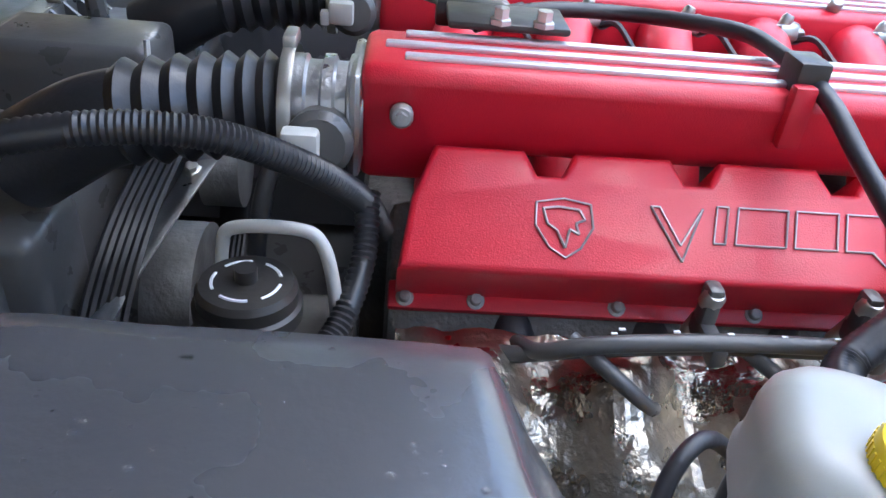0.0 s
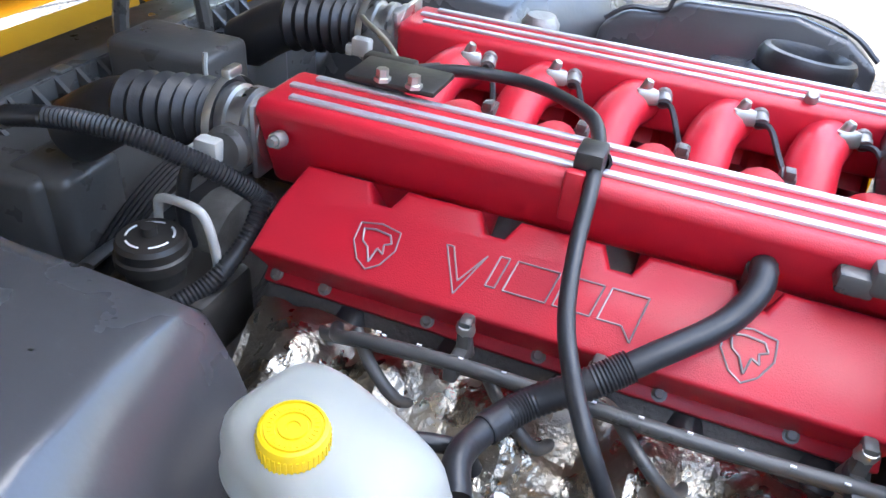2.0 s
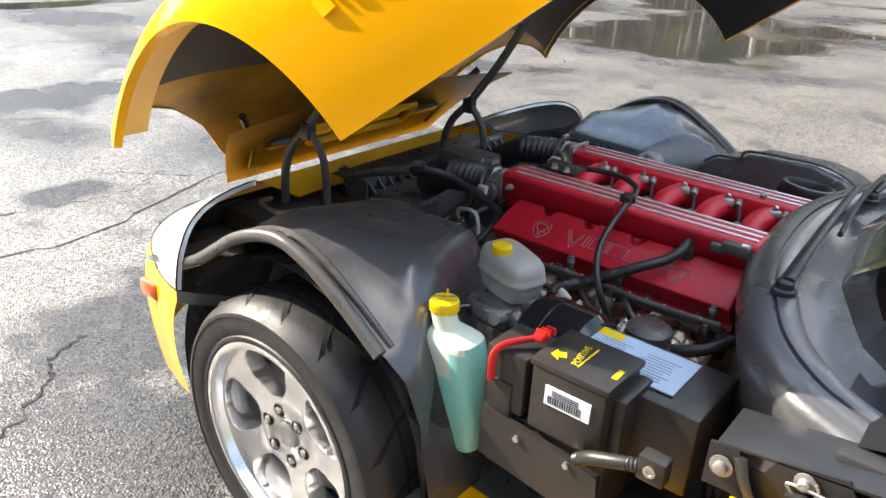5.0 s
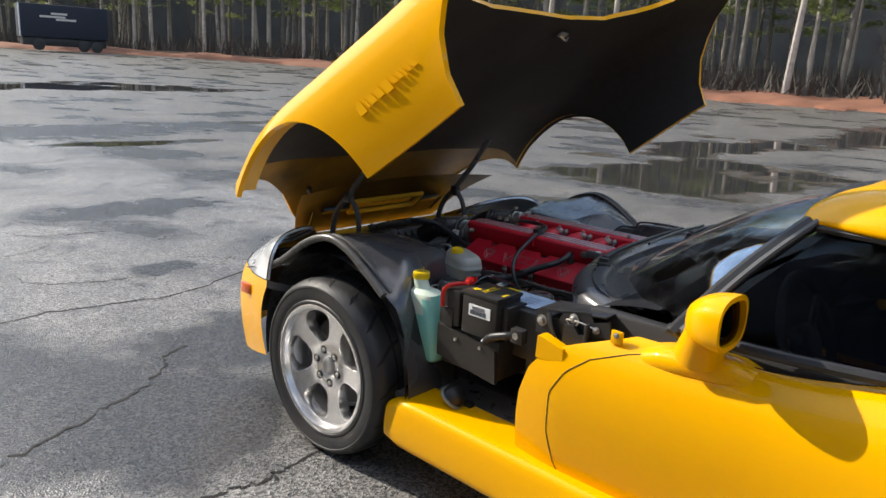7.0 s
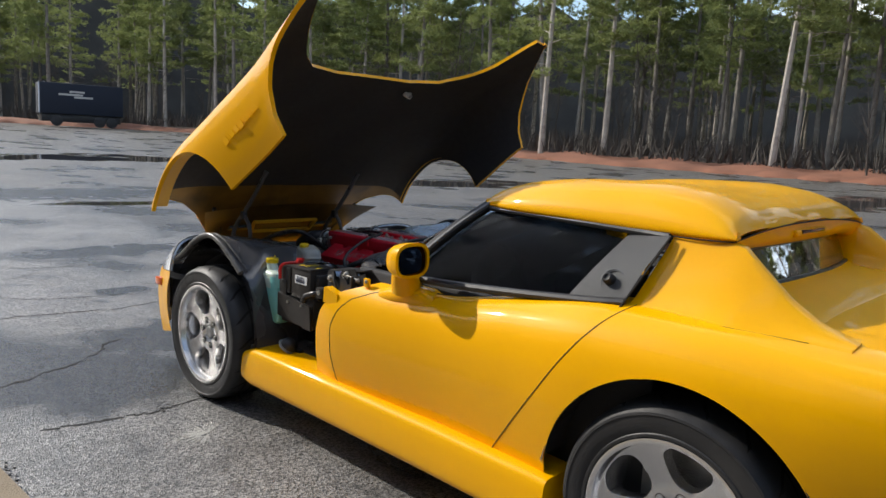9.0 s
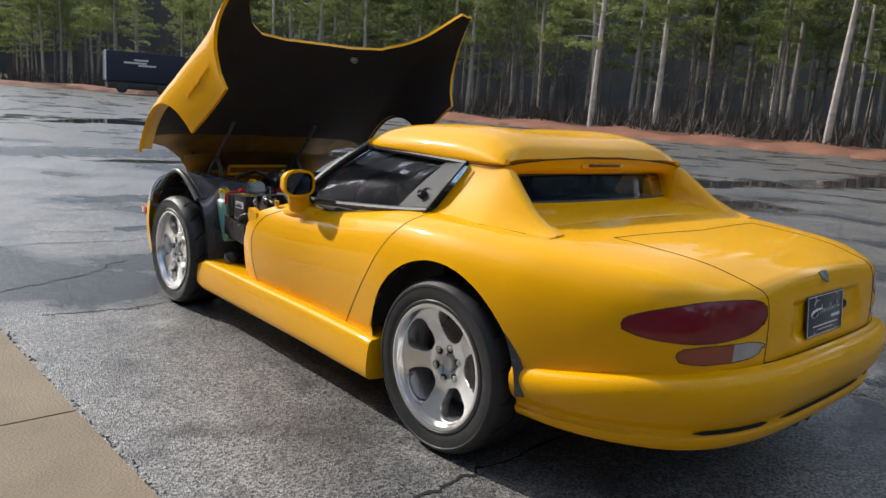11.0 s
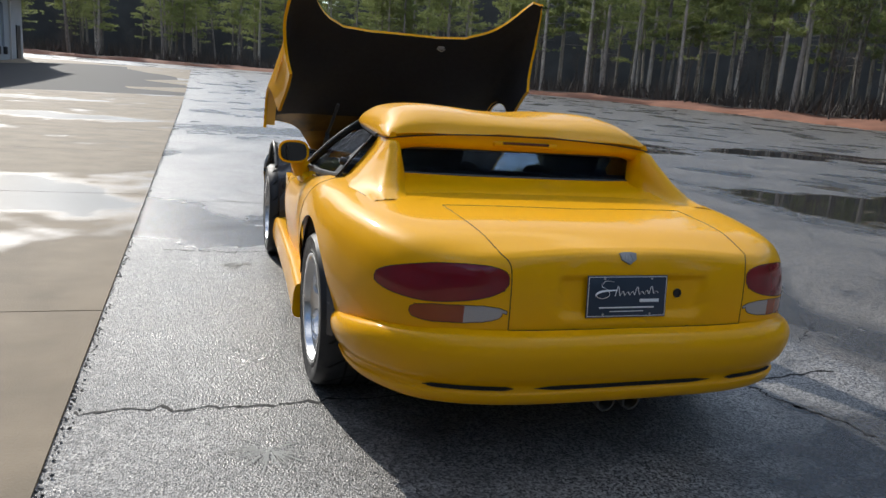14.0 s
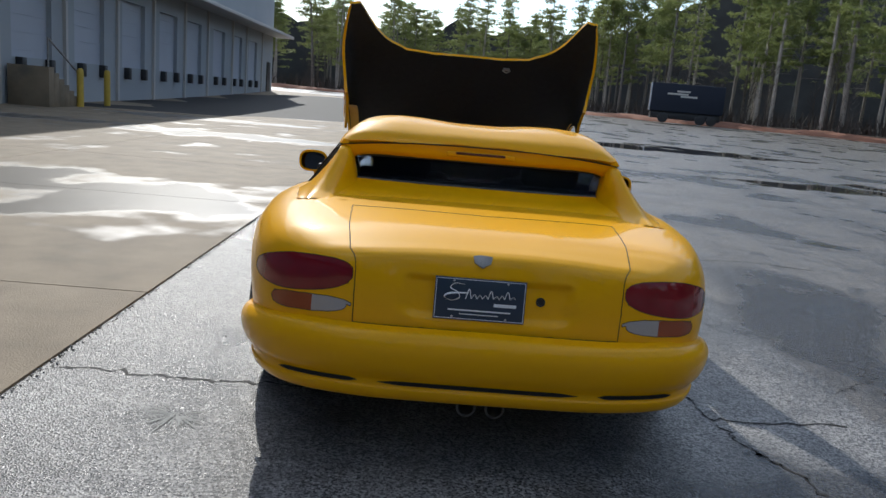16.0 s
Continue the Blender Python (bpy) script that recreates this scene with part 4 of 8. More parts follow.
def sided(name, bm, mat, side, parent, label="", rim=0.012):
    b = mirrored(bm) if side < 0 else bm.copy()
    if rim:
        rims(b, rim)
    return part(name, b, mat, parent, label)


sided("door", door_bm, YELLOW, -1, car, "yellow door skin")
sided("door", door_bm, YELLOW, 1, car, "yellow door skin")
for s in (-1, 1):
    b = mirrored(door_bm) if s < 0 else door_bm.copy()
    border_tube(b, 0.0017, "door_seal", car)
    b.free()
    sided("front_jamb", jamb_bm, YELLOW, s, car)
    for nm, src, mat, lab in (("taillight", lamp_bm, TAIL_RED, "dark red taillight lens"),):
        t = sided(nm, src, mat, s, car, lab, 0.02)
        b = mirrored(src) if s < 0 else src.copy()
        border_tube(b, 0.0013, "seal", t)
        b.free()
    amber = keep(signal_bm, lambda c: round_tail(c) > 0.17)
    clear = keep(signal_bm, lambda c: round_tail(c) <= 0.17)
    t = sided("turn_signal", amber, AMBER, s, car, "amber turn signal lens", 0.0)
    sided("reversing_lens", clear, CLEAR, s, t, "clear reversing lens", 0.0)
    b = mirrored(signal_bm) if s < 0 else signal_bm.copy()
    border_tube(b, 0.0013, "seal", t)
    b.free()
quarters = both_sides(quarter_bm.copy())
part("rear_body", quarters, YELLOW, car, "smooth yellow rear wings and deck", 60)
lid_full = both_sides(lid_bm.copy())
border_tube(lid_full, 0.0018, "lid_seal", car)


# the tail's recess for the plate, pressed into the lid
def ease(u):
    u = max(0.0, min(1.0, u))
    return u * u * (3 - 2 * u)


tail_faces = [f for f in lid_full.faces if f.calc_center_median().y < -3.36]
bmesh.ops.subdivide_edges(lid_full, edges=list({e for f in tail_faces for e in f.edges}), cuts=2, use_grid_fill=True)
for v in lid_full.verts:
    if v.co.y < -3.33:
        v.co.y += 0.017 * ease((0.295 - abs(v.co.x)) / 0.035) * ease((0.078 - abs(v.co.z - 0.664)) / 0.03)
part("boot_lid", lid_full, YELLOW, car, "yellow boot lid with a plate recess", 60)

# front clip under the hood


def headlamp(p):
    if p.x < 0.5 or p.z < 0.5:
        return 1.0
    return max(0.57 + 0.10 * max(0, 0.5 - p.y) - p.z, p.y - 0.66, 0.54 - p.x)


carve(fascia_bm, headlamp)
lamp_front = keep(fascia_bm, lambda c: headlamp(c) < 0)
drop(fascia_bm, lambda c: headlamp(c) < 0)
shelf_bm = fascia_bm.copy()
rim_edges = [e for e in shelf_bm.edges if e.is_boundary and all(abs(hood_front(v.co)) < 0.004 for v in e.verts)]
out = bmesh.ops.extrude_edge_only(shelf_bm, edges=rim_edges)["geom"]
for step_in in ((0.97, -0.012, -0.012), (0.86, -0.07, -0.035)):
    for v in [g for g in out if isinstance(g, bmesh.types.BMVert)]:
        v.co = Vector((v.co.x * step_in[0], v.co.y + step_in[1], v.co.z + step_in[2]))
    if step_in[0] > 0.9:
        keep_faces = [g for g in out if isinstance(g, bmesh.types.BMFace)]
        es = [g for g in out if isinstance(g, bmesh.types.BMEdge) and all(v in set(q for q in out if isinstance(q, bmesh.types.BMVert)) for v in g.verts)]
        out = bmesh.ops.extrude_edge_only(shelf_bm, edges=es)["geom"]
keep_faces += [g for g in out if isinstance(g, bmesh.types.BMFace)]
bmesh.ops.delete(shelf_bm, geom=[f for f in shelf_bm.faces if f not in set(keep_faces)], context="FACES")
part("front_fascia", both_sides(fascia_bm), YELLOW, car, "yellow nose with the bumper", 50)
for s in (-1, 1):
    t = sided("headlight", lamp_front, HEADLAMP, s, car, "clear headlight cover")
    b = mirrored(lamp_front) if s < 0 else lamp_front.copy()
    border_tube(b, 0.0022, "seal", t)
    b.free()
    bm = bmesh.new()
    box(bm, (s * 0.866, 0.52, 0.50), (0.02, 0.07, 0.045), pose(0, 0, 0), bevel=0.008)
    part("side_marker", bm, MARKER, car, "orange side marker lamp")


half_shelf = keep(shelf_bm, lambda c: c.x > 0.44)
for s in (-1, 1):
    sided("lamp_shelf", half_shelf, LINER, s, car, "black shelf behind the headlight", 0.0)
part("nose_panel", both_sides(keep(shelf_bm, lambda c: c.x <= 0.44)), YELLOW_IN, car, "dull yellow panel behind the nose", 50)

# ---- hood, opened forwards about its hinge ----
HINGE_Y, HINGE_Z, OPEN = 0.79, 0.44, -36.0
hood = new("hood")
hood.parent = car
hood.matrix_basis = pose(0, HINGE_Y, HINGE_Z, OPEN, 0, 0) @ pose(0, -HINGE_Y, -HINGE_Z)
tagged(hood, "front-hinged yellow hood standing open, black felt below")
skin = both_sides(hood_bm.copy())
skin.normal_update()


inner = skin.copy()
inner.normal_update()
for v in inner.verts:
    v.co -= v.normal * (0.016 + 0.006 * math.sin(v.co.x * 14) * math.sin(v.co.y * 9))
bmesh.ops.reverse_faces(inner, faces=inner.faces[:])
carve(inner, lambda p: p.y - 0.30)
felt = keep(inner, lambda c: c.y < 0.30)
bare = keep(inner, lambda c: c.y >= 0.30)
inner.free()
rims(skin, 0.02)
part("hood_skin", skin, YELLOW, hood, "glossy yellow outer skin", 60)
part("hood_felt", felt, FELT, hood, "black felt underside", 60)
part("hood_underside", bare, GRIMY_SHADED, hood, "grimy dull yellow bare underside, darkened for shade", 60)

# inner frame at the hood's nose, with a wide slot
bm = bmesh.new()
xs = [-0.46, -0.40, -0.30, -0.20, -0.17, -0.08, 0.0, 0.08, 0.17, 0.20, 0.30, 0.40, 0.46]
vs_rows = [0.0, 0.12, 0.3, 0.36, 0.55, 0.62, 0.8, 1.0]


def nose_frame(x, v):
    y = 0.655 - 0.36 * v
    return Vector((x * (1 + 0.36 * v), y, 0.565 + 0.02 * math.sin(math.pi * v) + 0.075 * v - 0.04 * (x / 0.46) ** 2 * v))


verts = [[bm.verts.new(nose_frame(x, v)) for x in xs] for v in vs_rows]
for i in range(len(vs_rows) - 1):
    for k in range(len(xs) - 1):
        if not (vs_rows[i] >= 0.36 and vs_rows[i + 1] <= 0.55 and abs(xs[k] + xs[k + 1]) / 2 < 0.18):
            bm.faces.new((verts[i][k], verts[i][k + 1], verts[i + 1][k + 1], verts[i + 1][k]))
bmesh.ops.solidify(bm, geom=bm.faces[:], thickness=0.012)
part("nose_frame", bm, GRIMY_SHADED, hood, "grimy yellow inner frame with a wide slot, darkened for shade", 40)
bm = bmesh.new()
ring = [nose_frame(x, v) + Vector((0, 0, -0.014)) for x, v in ((-0.19, 0.34), (0.19, 0.34), (0.19, 0.57), (-0.19, 0.57), (-0.19, 0.34))]
for a, b in zip(ring, ring[1:]):
    tube(bm, [a, b], 0.011, 8, 2)
part("slot_border", bm, YELLOW_IN, hood, "yellow border of the slot")
for s in (-1, 1):
    bm = bmesh.new()
    tube(bm, [(s * 0.40, 0.60, 0.585), (s * 0.44, 0.48, 0.62), (s * 0.52, 0.36, 0.66)], 0.012, 6, 10)
    box(bm, (s * 0.3, 0.50, 0.605), (0.16, 0.03, 0.02), bevel=0.004)
    part("nose_brace", bm, BLACK_TRIM, hood)
# inner wheel arches of the hood
for s in (-1, 1):
    bm = bmesh.new()
    grid_mesh(bm, [[(s * x, (0.505 if a < math.pi / 2 else 0.37) * math.cos(a), 0.34 + 0.393 * math.sin(a)) for x in ((0.89, 0.87, 0.85, 0.82) if s < 0 else (0.89, 0.886, 0.882, 0.878))] for a in np.linspace(0.92, 2.1, 24)])
    part("inner_arch", bm, YELLOW_IN, hood, "dull yellow inner wheel arch", 60)
# maker's lettering on the wing, as raised bars
for s in (-1,):
    y = -0.45
    for k, (wdt, hgt) in enumerate(((0.035, 0.046), (0.012, 0.034), (0.028, 0.034), (0.03, 0.034), (0.034, 0.046), (0.02, 0.026), (0.018, 0.026), (0.008, 0.038), (0.016, 0.026), (0.02, 0.026))):
        xw = float(np.interp(y, [-0.8, -0.36], [0.8610, 0.8925]))
        bm = bmesh.new()
        prism(bm, [(wdt / 2 + 0.008, hgt / 2), (-wdt / 2 + 0.008, hgt / 2), (-wdt / 2 - 0.008, -hgt / 2), (wdt / 2 - 0.008, -hgt / 2)], 0.0016, Matrix(((0, 0, s, s * (xw - 0.0004)), (1, 0, 0, y - wdt / 2), (0, 1, 0, 0.545), (0, 0, 0, 1))))
        bmesh.ops.recalc_face_normals(bm, faces=bm.faces[:])
        part("raised_bar", bm, YELLOW, hood)
        y -= wdt + 0.007
# small latch under the hood's rear edge
bm = bmesh.new()
box(bm, (0.30, -0.60, 0.825), (0.05, 0.03, 0.012), pose(0, 0, 0), bevel=0.004)
tube(bm, [(0.27, -0.60, 0.815), (0.30, -0.60, 0.795), (0.33, -0.60, 0.815)], 0.005, 6, 10)
part("latch_striker", bm, ZINC, hood)

# ---- hardtop, glass and cabin ----
ROOF = [(-1.43, 0.535, 1.083, 1.125, 1.125), (-1.47, 0.55, 1.083, 1.15, 1.145), (-1.6, 0.585, 1.08, 1.185, 1.17), (-1.85, 0.612, 1.078, 1.207, 1.19), (-2.1, 0.624, 1.072, 1.212, 1.198),
        (-2.27, 0.634, 1.072, 1.194, 1.188), (-2.37, 0.638, 1.074, 1.16, 1.16), (-2.42, 0.635, 1.076, 1.128, 1.132), (-2.435, 0.630, 1.077, 1.104, 1.113)]


def roof_shell():
    ys = [r[0] for r in ROOF][::-1]
    get = [monotone(ys, [r[c] for r in ROOF][::-1], np.linspace(ys[0], ys[-1], 50)) for c in (1, 2, 3, 4)]
    bm = bmesh.new()
    rows = []
    for i, y in enumerate(np.linspace(ys[0], ys[-1], 50)):
        w, ze, zt, zc = (g[i] for g in get)
        d = zt - ze
        rows.append(spline([(w - 0.03, y, ze - 0.004), (w, y, ze), (w + 0.004, y, ze + 0.18 * d), (w - 0.02, y, ze + 0.5 * d), (w * 0.86, y, ze + 0.85 * d), (w * 0.68, y, zt), (w * 0.45, y, zt - 0.001),
                            (w * 0.2, y, zc + 0.002), (0, y, zc)], 36))
        rows[-1][-1].x = 0.0
    grid_mesh(bm, rows)
    bmesh.ops.recalc_face_normals(bm, faces=bm.faces[:])
    bm.normal_update()
    top = max(bm.faces, key=lambda f: f.calc_center_median().z)
    if top.normal.z < 0:
        bmesh.ops.reverse_faces(bm, faces=bm.faces[:])
    both_sides(bm)
    return rims(bm, 0.025)


hardtop = part("hardtop", roof_shell(), YELLOW, car, "yellow removable hardtop with a double bubble", 50)
bm = bmesh.new()
grid_mesh(bm, [[(x, y, 1.06 + 0.1 * math.sin(math.pi * (y + 2.5) / 1.1) * (1 - (x / 0.62) ** 2) - 0.01) for x in np.linspace(-0.56, 0.56, 11)] for y in np.linspace(-2.40, -1.46, 12)])
part("headliner", bm, SEAT, car, "black headliner")

# sail panels running from the roof to the deck
for s in (-1, 1):
    bm = bmesh.new()
    rows = []
    for t in np.linspace(0, 1, 26):
        y = -2.19 - 0.60 * t
        zt = steps([0, 0.3, 0.4, 0.55, 0.7, 0.85, 1.0], [1.072, 1.076, 1.064, 1.004, 0.944, 0.899, 0.872], t)
        low = steps([0, 0.5, 1], [0.845, 0.868, 0.862], t)
        f = max(0.0, (zt - 0.866) / 0.2)
        xo, xt = steps([0, 0.5, 1], [0.80, 0.80, 0.755], t), 0.634 + 0.075 * (1 - f)
        rows.append([Vector((s * x, y, z)) for x, z in ((xo + 0.02, low - 0.012), (xo, low + 0.004), (xo - (xo - xt) * 0.3, low + (zt - low) * 0.2), (xo - (xo - xt) * 0.65, low + (zt - low) * 0.55), (xt + 0.012, low + (zt - low) * 0.86), (xt, zt - 0.004),
                                                     (xt - 0.02, zt), (xt - 0.045, zt - 0.012), (xt - 0.065, low + (zt - low) * 0.6), (xt - 0.085, low + (zt - low) * 0.25), (xt - 0.14, low + 0.012), (xt - 0.2, low + 0.0))])
    for t, row in zip(np.linspace(0, 1, 26), rows):
        low = row[0].z
        for p in row:
            p.y -= 0.062 * (1 - t) * max(0.0, (p.z - low) / (1.076 - low))
    grid_mesh(bm, rows)
    bmesh.ops.recalc_face_normals(bm, faces=bm.faces[:])
    sail = part("sail_panel", bm, YELLOW, car, "yellow sail panel beside the rear window", 50)
    bm = bmesh.new()
    tube(bm, [row[1] + Vector((s * 0.004, 0, -0.003)) for row in rows[:-4]], 0.0014, 5, 60)
    part("seam", bm, GAP, sail, "thin dark seam at the foot of the panel")

# rear window and what frames it
bm = bmesh.new()
rows = []
for x in np.linspace(-0.6, 0.6, 17):
    b = 0.05 * (1 - (x / 0.6) ** 2)
    rows.append([(x, -2.35 - b, 1.042), (x, -2.375 - b, 0.985), (x, -2.40 - b, 0.925)])
grid_mesh(bm, rows)
bmesh.ops.solidify(bm, geom=bm.faces[:], thickness=0.005)
rear_glass = part("rear_window", bm, DARKGLASS, car, "dark tinted rear window")
rear_glass.visible_shadow = False
bm = bmesh.new()
tube(bm, [(-0.585, -2.36, 1.03), (-0.3, -2.395, 1.04), (0, -2.405, 1.042), (0.3, -2.395, 1.04), (0.585, -2.36, 1.03), (0.59, -2.38, 0.98), (0.585, -2.405, 0.93), (0.3, -2.445, 0.927), (0, -2.455, 0.927), (-0.3, -2.445, 0.927), (-0.585, -2.405, 0.93), (-0.59, -2.38, 0.98), (-0.585, -2.36, 1.03)], 0.008, 6, 90)
part("rear_seal", bm, RUBBER, car)
bm = bmesh.new()
rows = []
for x in np.linspace(-0.625, 0.625, 41):
    c = 1 - (x / 0.625) ** 2
    drop_z = 0.05 * abs(x / 0.61) ** 14
    rows.append([(x, -2.345 - 0.055 * c, 1.042 - drop_z), (x, -2.385 - 0.03 * c, 1.040 - drop_z), (x, -2.415 - 0.012 * c, 1.047 - 0.6 * drop_z), (x, -2.428 - 0.002 * c, 1.062 + 0.006 * c), (x, -2.432, 1.076 + 0.032 * c)])
grid_mesh(bm, rows)
part("rear_header", bm, YELLOW, car, "", 60)
bm = bmesh.new()
tube(bm, [(x, -2.4375 + 0.005 * abs(x / 0.63) ** 6, 1.0745 + 0.034 * (1 - abs(x / 0.63) ** 2.6)) for x in np.linspace(-0.63, 0.63, 25)], 0.0026, 6, 60)
for e in (-1, 1):
    tube(bm, [(e * 0.633, -2.43, 1.073), (e * 0.641, -2.38, 1.071), (e * 0.640, -2.30, 1.069), (e * 0.636, -2.24, 1.068)], 0.0022, 6, 14)
part("roof_gap", bm, GAP, hardtop, "thin dark seam under the hardtop's rear edge")
bm = bmesh.new()
grid_mesh(bm, [[(x, -2.405 - 0.05 * (1 - (x / 0.6) ** 2), 0.93), (x, -2.44 - 0.05 * (1 - (x / 0.6) ** 2), 0.915), (x, -2.53 - 0.04 * (1 - (x / 0.6) ** 2), 0.902), (x, -2.655, 0.884 - 0.004 * abs(x)), (x, -2.69, 0.868)] for x in np.linspace(-0.62, 0.62, 19)])
bmesh.ops.recalc_face_normals(bm, faces=bm.faces[:])
part("rear_shelf", bm, YELLOW, car, "yellow shelf below the rear window")
bm = bmesh.new()
box(bm, (0.0, -2.428, 1.072), (0.31, 0.03, 0.024), bevel=0.008, seg=3)
part("brake_light_fairing", bm, YELLOW, car)
bm = bmesh.new()
box(bm, (0.0, -2.434, 1.077), (0.225, 0.026, 0.012), bevel=0.003)
part("brake_light", bm, BRAKE, car, "slim high brake light under the roof lip")

# windscreen
def screen(u, v):
    """u: -1..1 across, v: 0 at the base to 1 at the header."""
    a = abs(u)
    base = Vector((0.80 * u, steps([0, 0.4, 0.65, 0.85, 1], [-0.83, -0.87, -0.95, -1.09, -1.26], a), 0.815 - 0.005 * a))
    head = Vector((0.535 * u, -1.40 - 0.05 * a * a, 1.115 - 0.03 * a * a))
    p = base.lerp(head, v)
    p.z += 0.035 * math.sin(math.pi * v) * (1 - 0.5 * a)
    return p


bm = bmesh.new()
grid_mesh(bm, [[screen(u, v) for v in np.linspace(0.03, 0.985, 10)] for u in np.linspace(-0.985, 0.985, 25)])
bmesh.ops.solidify(bm, geom=bm.faces[:], thickness=0.005)
glass = part("windscreen", bm, GLASS, car, "curved laminated windscreen")
glass.visible_shadow = False
for s in (-1, 1):
    bm = bmesh.new()
    tube(bm, [screen(s, v) + Vector((0, 0, -0.004)) for v in np.linspace(-0.02, 1, 9)], 0.022, 8, 24)
    part("windscreen_pillar", bm, BLACK_TRIM, car, "black windscreen pillar")
    bm = bmesh.new()
    tube(bm, [screen(s, v) + Vector((s * 0.014, -0.018, 0.006)) for v in np.linspace(0.0, 1, 9)], 0.008, 6, 24)
    part("pillar_trim", bm, LEATHER, car, "grey pillar strip")
bm = bmesh.new()
tube(bm, [screen(u, 1.0) for u in np.linspace(-1, 1, 13)], 0.016, 6, 40)
part("header_rail", bm, BLACK_TRIM, car)

# side windows, belt strip and grey quarter panel
for s in (-1, 1):
    A, B, C, D = Vector((0.775, -1.29, 0.815)), Vector((0.55, -1.50, 1.068)), Vector((0.605, -2.13, 1.066)), Vector((0.775, -2.02, 0.852))
    bm = bmesh.new()
    grid_mesh(bm, [[Vector((s * p.x, p.y, p.z)) for p in ((A.lerp(D, u)).lerp(B.lerp(C, u), v) + Vector((0.018 * math.sin(math.pi * v), 0, 0)) for v in np.linspace(0, 1, 8))] for u in np.linspace(0, 1, 12)])
    bmesh.ops.solidify(bm, geom=bm.faces[:], thickness=0.004)
    w = part("side_window", bm, SIDEGLASS, car, "dark tinted side window")
    w.visible_shadow = False
    bm = bmesh.new()
    tube(bm, [Vector((s * x, y, z)) for x, y, z in ((0.80, -1.24, 0.808), (0.81, -1.5, 0.818), (0.805, -1.8, 0.838), (0.795, -2.08, 0.862), (0.785, -2.19, 0.875))], 0.014, 8, 30)
    part("belt_strip", bm, BLACK_TRIM, car, "black belt strip")
    bm = bmesh.new()
    tube(bm, [Vector((s * x, y, z)) for x, y, z in ((0.545, -1.47, 1.075), (0.58, -1.65, 1.076), (0.607, -1.9, 1.073), (0.62, -2.12, 1.068), (0.635, -2.24, 1.066))], 0.012, 8, 30)
    part("roof_seal", bm, RUBBER, car, "black roof seal")
    P = [Vector((0.605, -2.10, 1.068)), Vector((0.648, -2.246, 1.070)), Vector((0.796, -2.186, 0.868)), Vector((0.785, -1.99, 0.855))]
    bm = bmesh.new()
    grid_mesh(bm, [[Vector((s * p.x, p.y, p.z)) for p in ((P[0].lerp(P[1], u)).lerp(P[3].lerp(P[2], u), v) + Vector((0.012 * math.sin(math.pi * v), 0, 0.0)) for v in np.linspace(0, 1, 8))] for u in np.linspace(0, 1, 7)])
    bmesh.ops.solidify(bm, geom=bm.faces[:], thickness=0.012)
    bmesh.ops.recalc_face_normals(bm, faces=bm.faces[:])
    q = part("quarter_trim", bm, LEATHER, car, "grey quarter trim panel")
    bm = bmesh.new()
    lathe(bm, [(0.04, 0.002), (0.037, 0.004), (0.031, 0.001), (0.029, -0.006), (0, -0.008)], 28, pose(s * 0.748, -2.125, 0.925, 0, s * 62, 0))
    part("lock_dish", bm, LEATHER, q, "round dished recess")
    bm = bmesh.new()
    lathe(bm, [(0.008, 0.03), (0.011, 0.031), (0.015, 0.028), (0.018, 0.02), (0.019, 0.0)], 20, pose(s * 0.748, -2.118, 0.925, 0, s * 62, 0))
    lathe(bm, [(0, 0.026), (0.008, 0.026), (0.008, 0.03)], 20, pose(s * 0.748, -2.118, 0.925, 0, s * 62, 0))
    part("lock", bm, BLACK_TRIM, q, "black lock in a round recess")
    bm = bmesh.new()
    tube(bm, [Vector((s * x, y, z)) for x, y, z in ((0.658, -2.252, 1.068), (0.735, -2.222, 0.965), (0.803, -2.19, 0.868), (0.842, -2.19, 0.838))], 0.004, 6, 16)
    part("quarter_seal", bm, GAP, car)

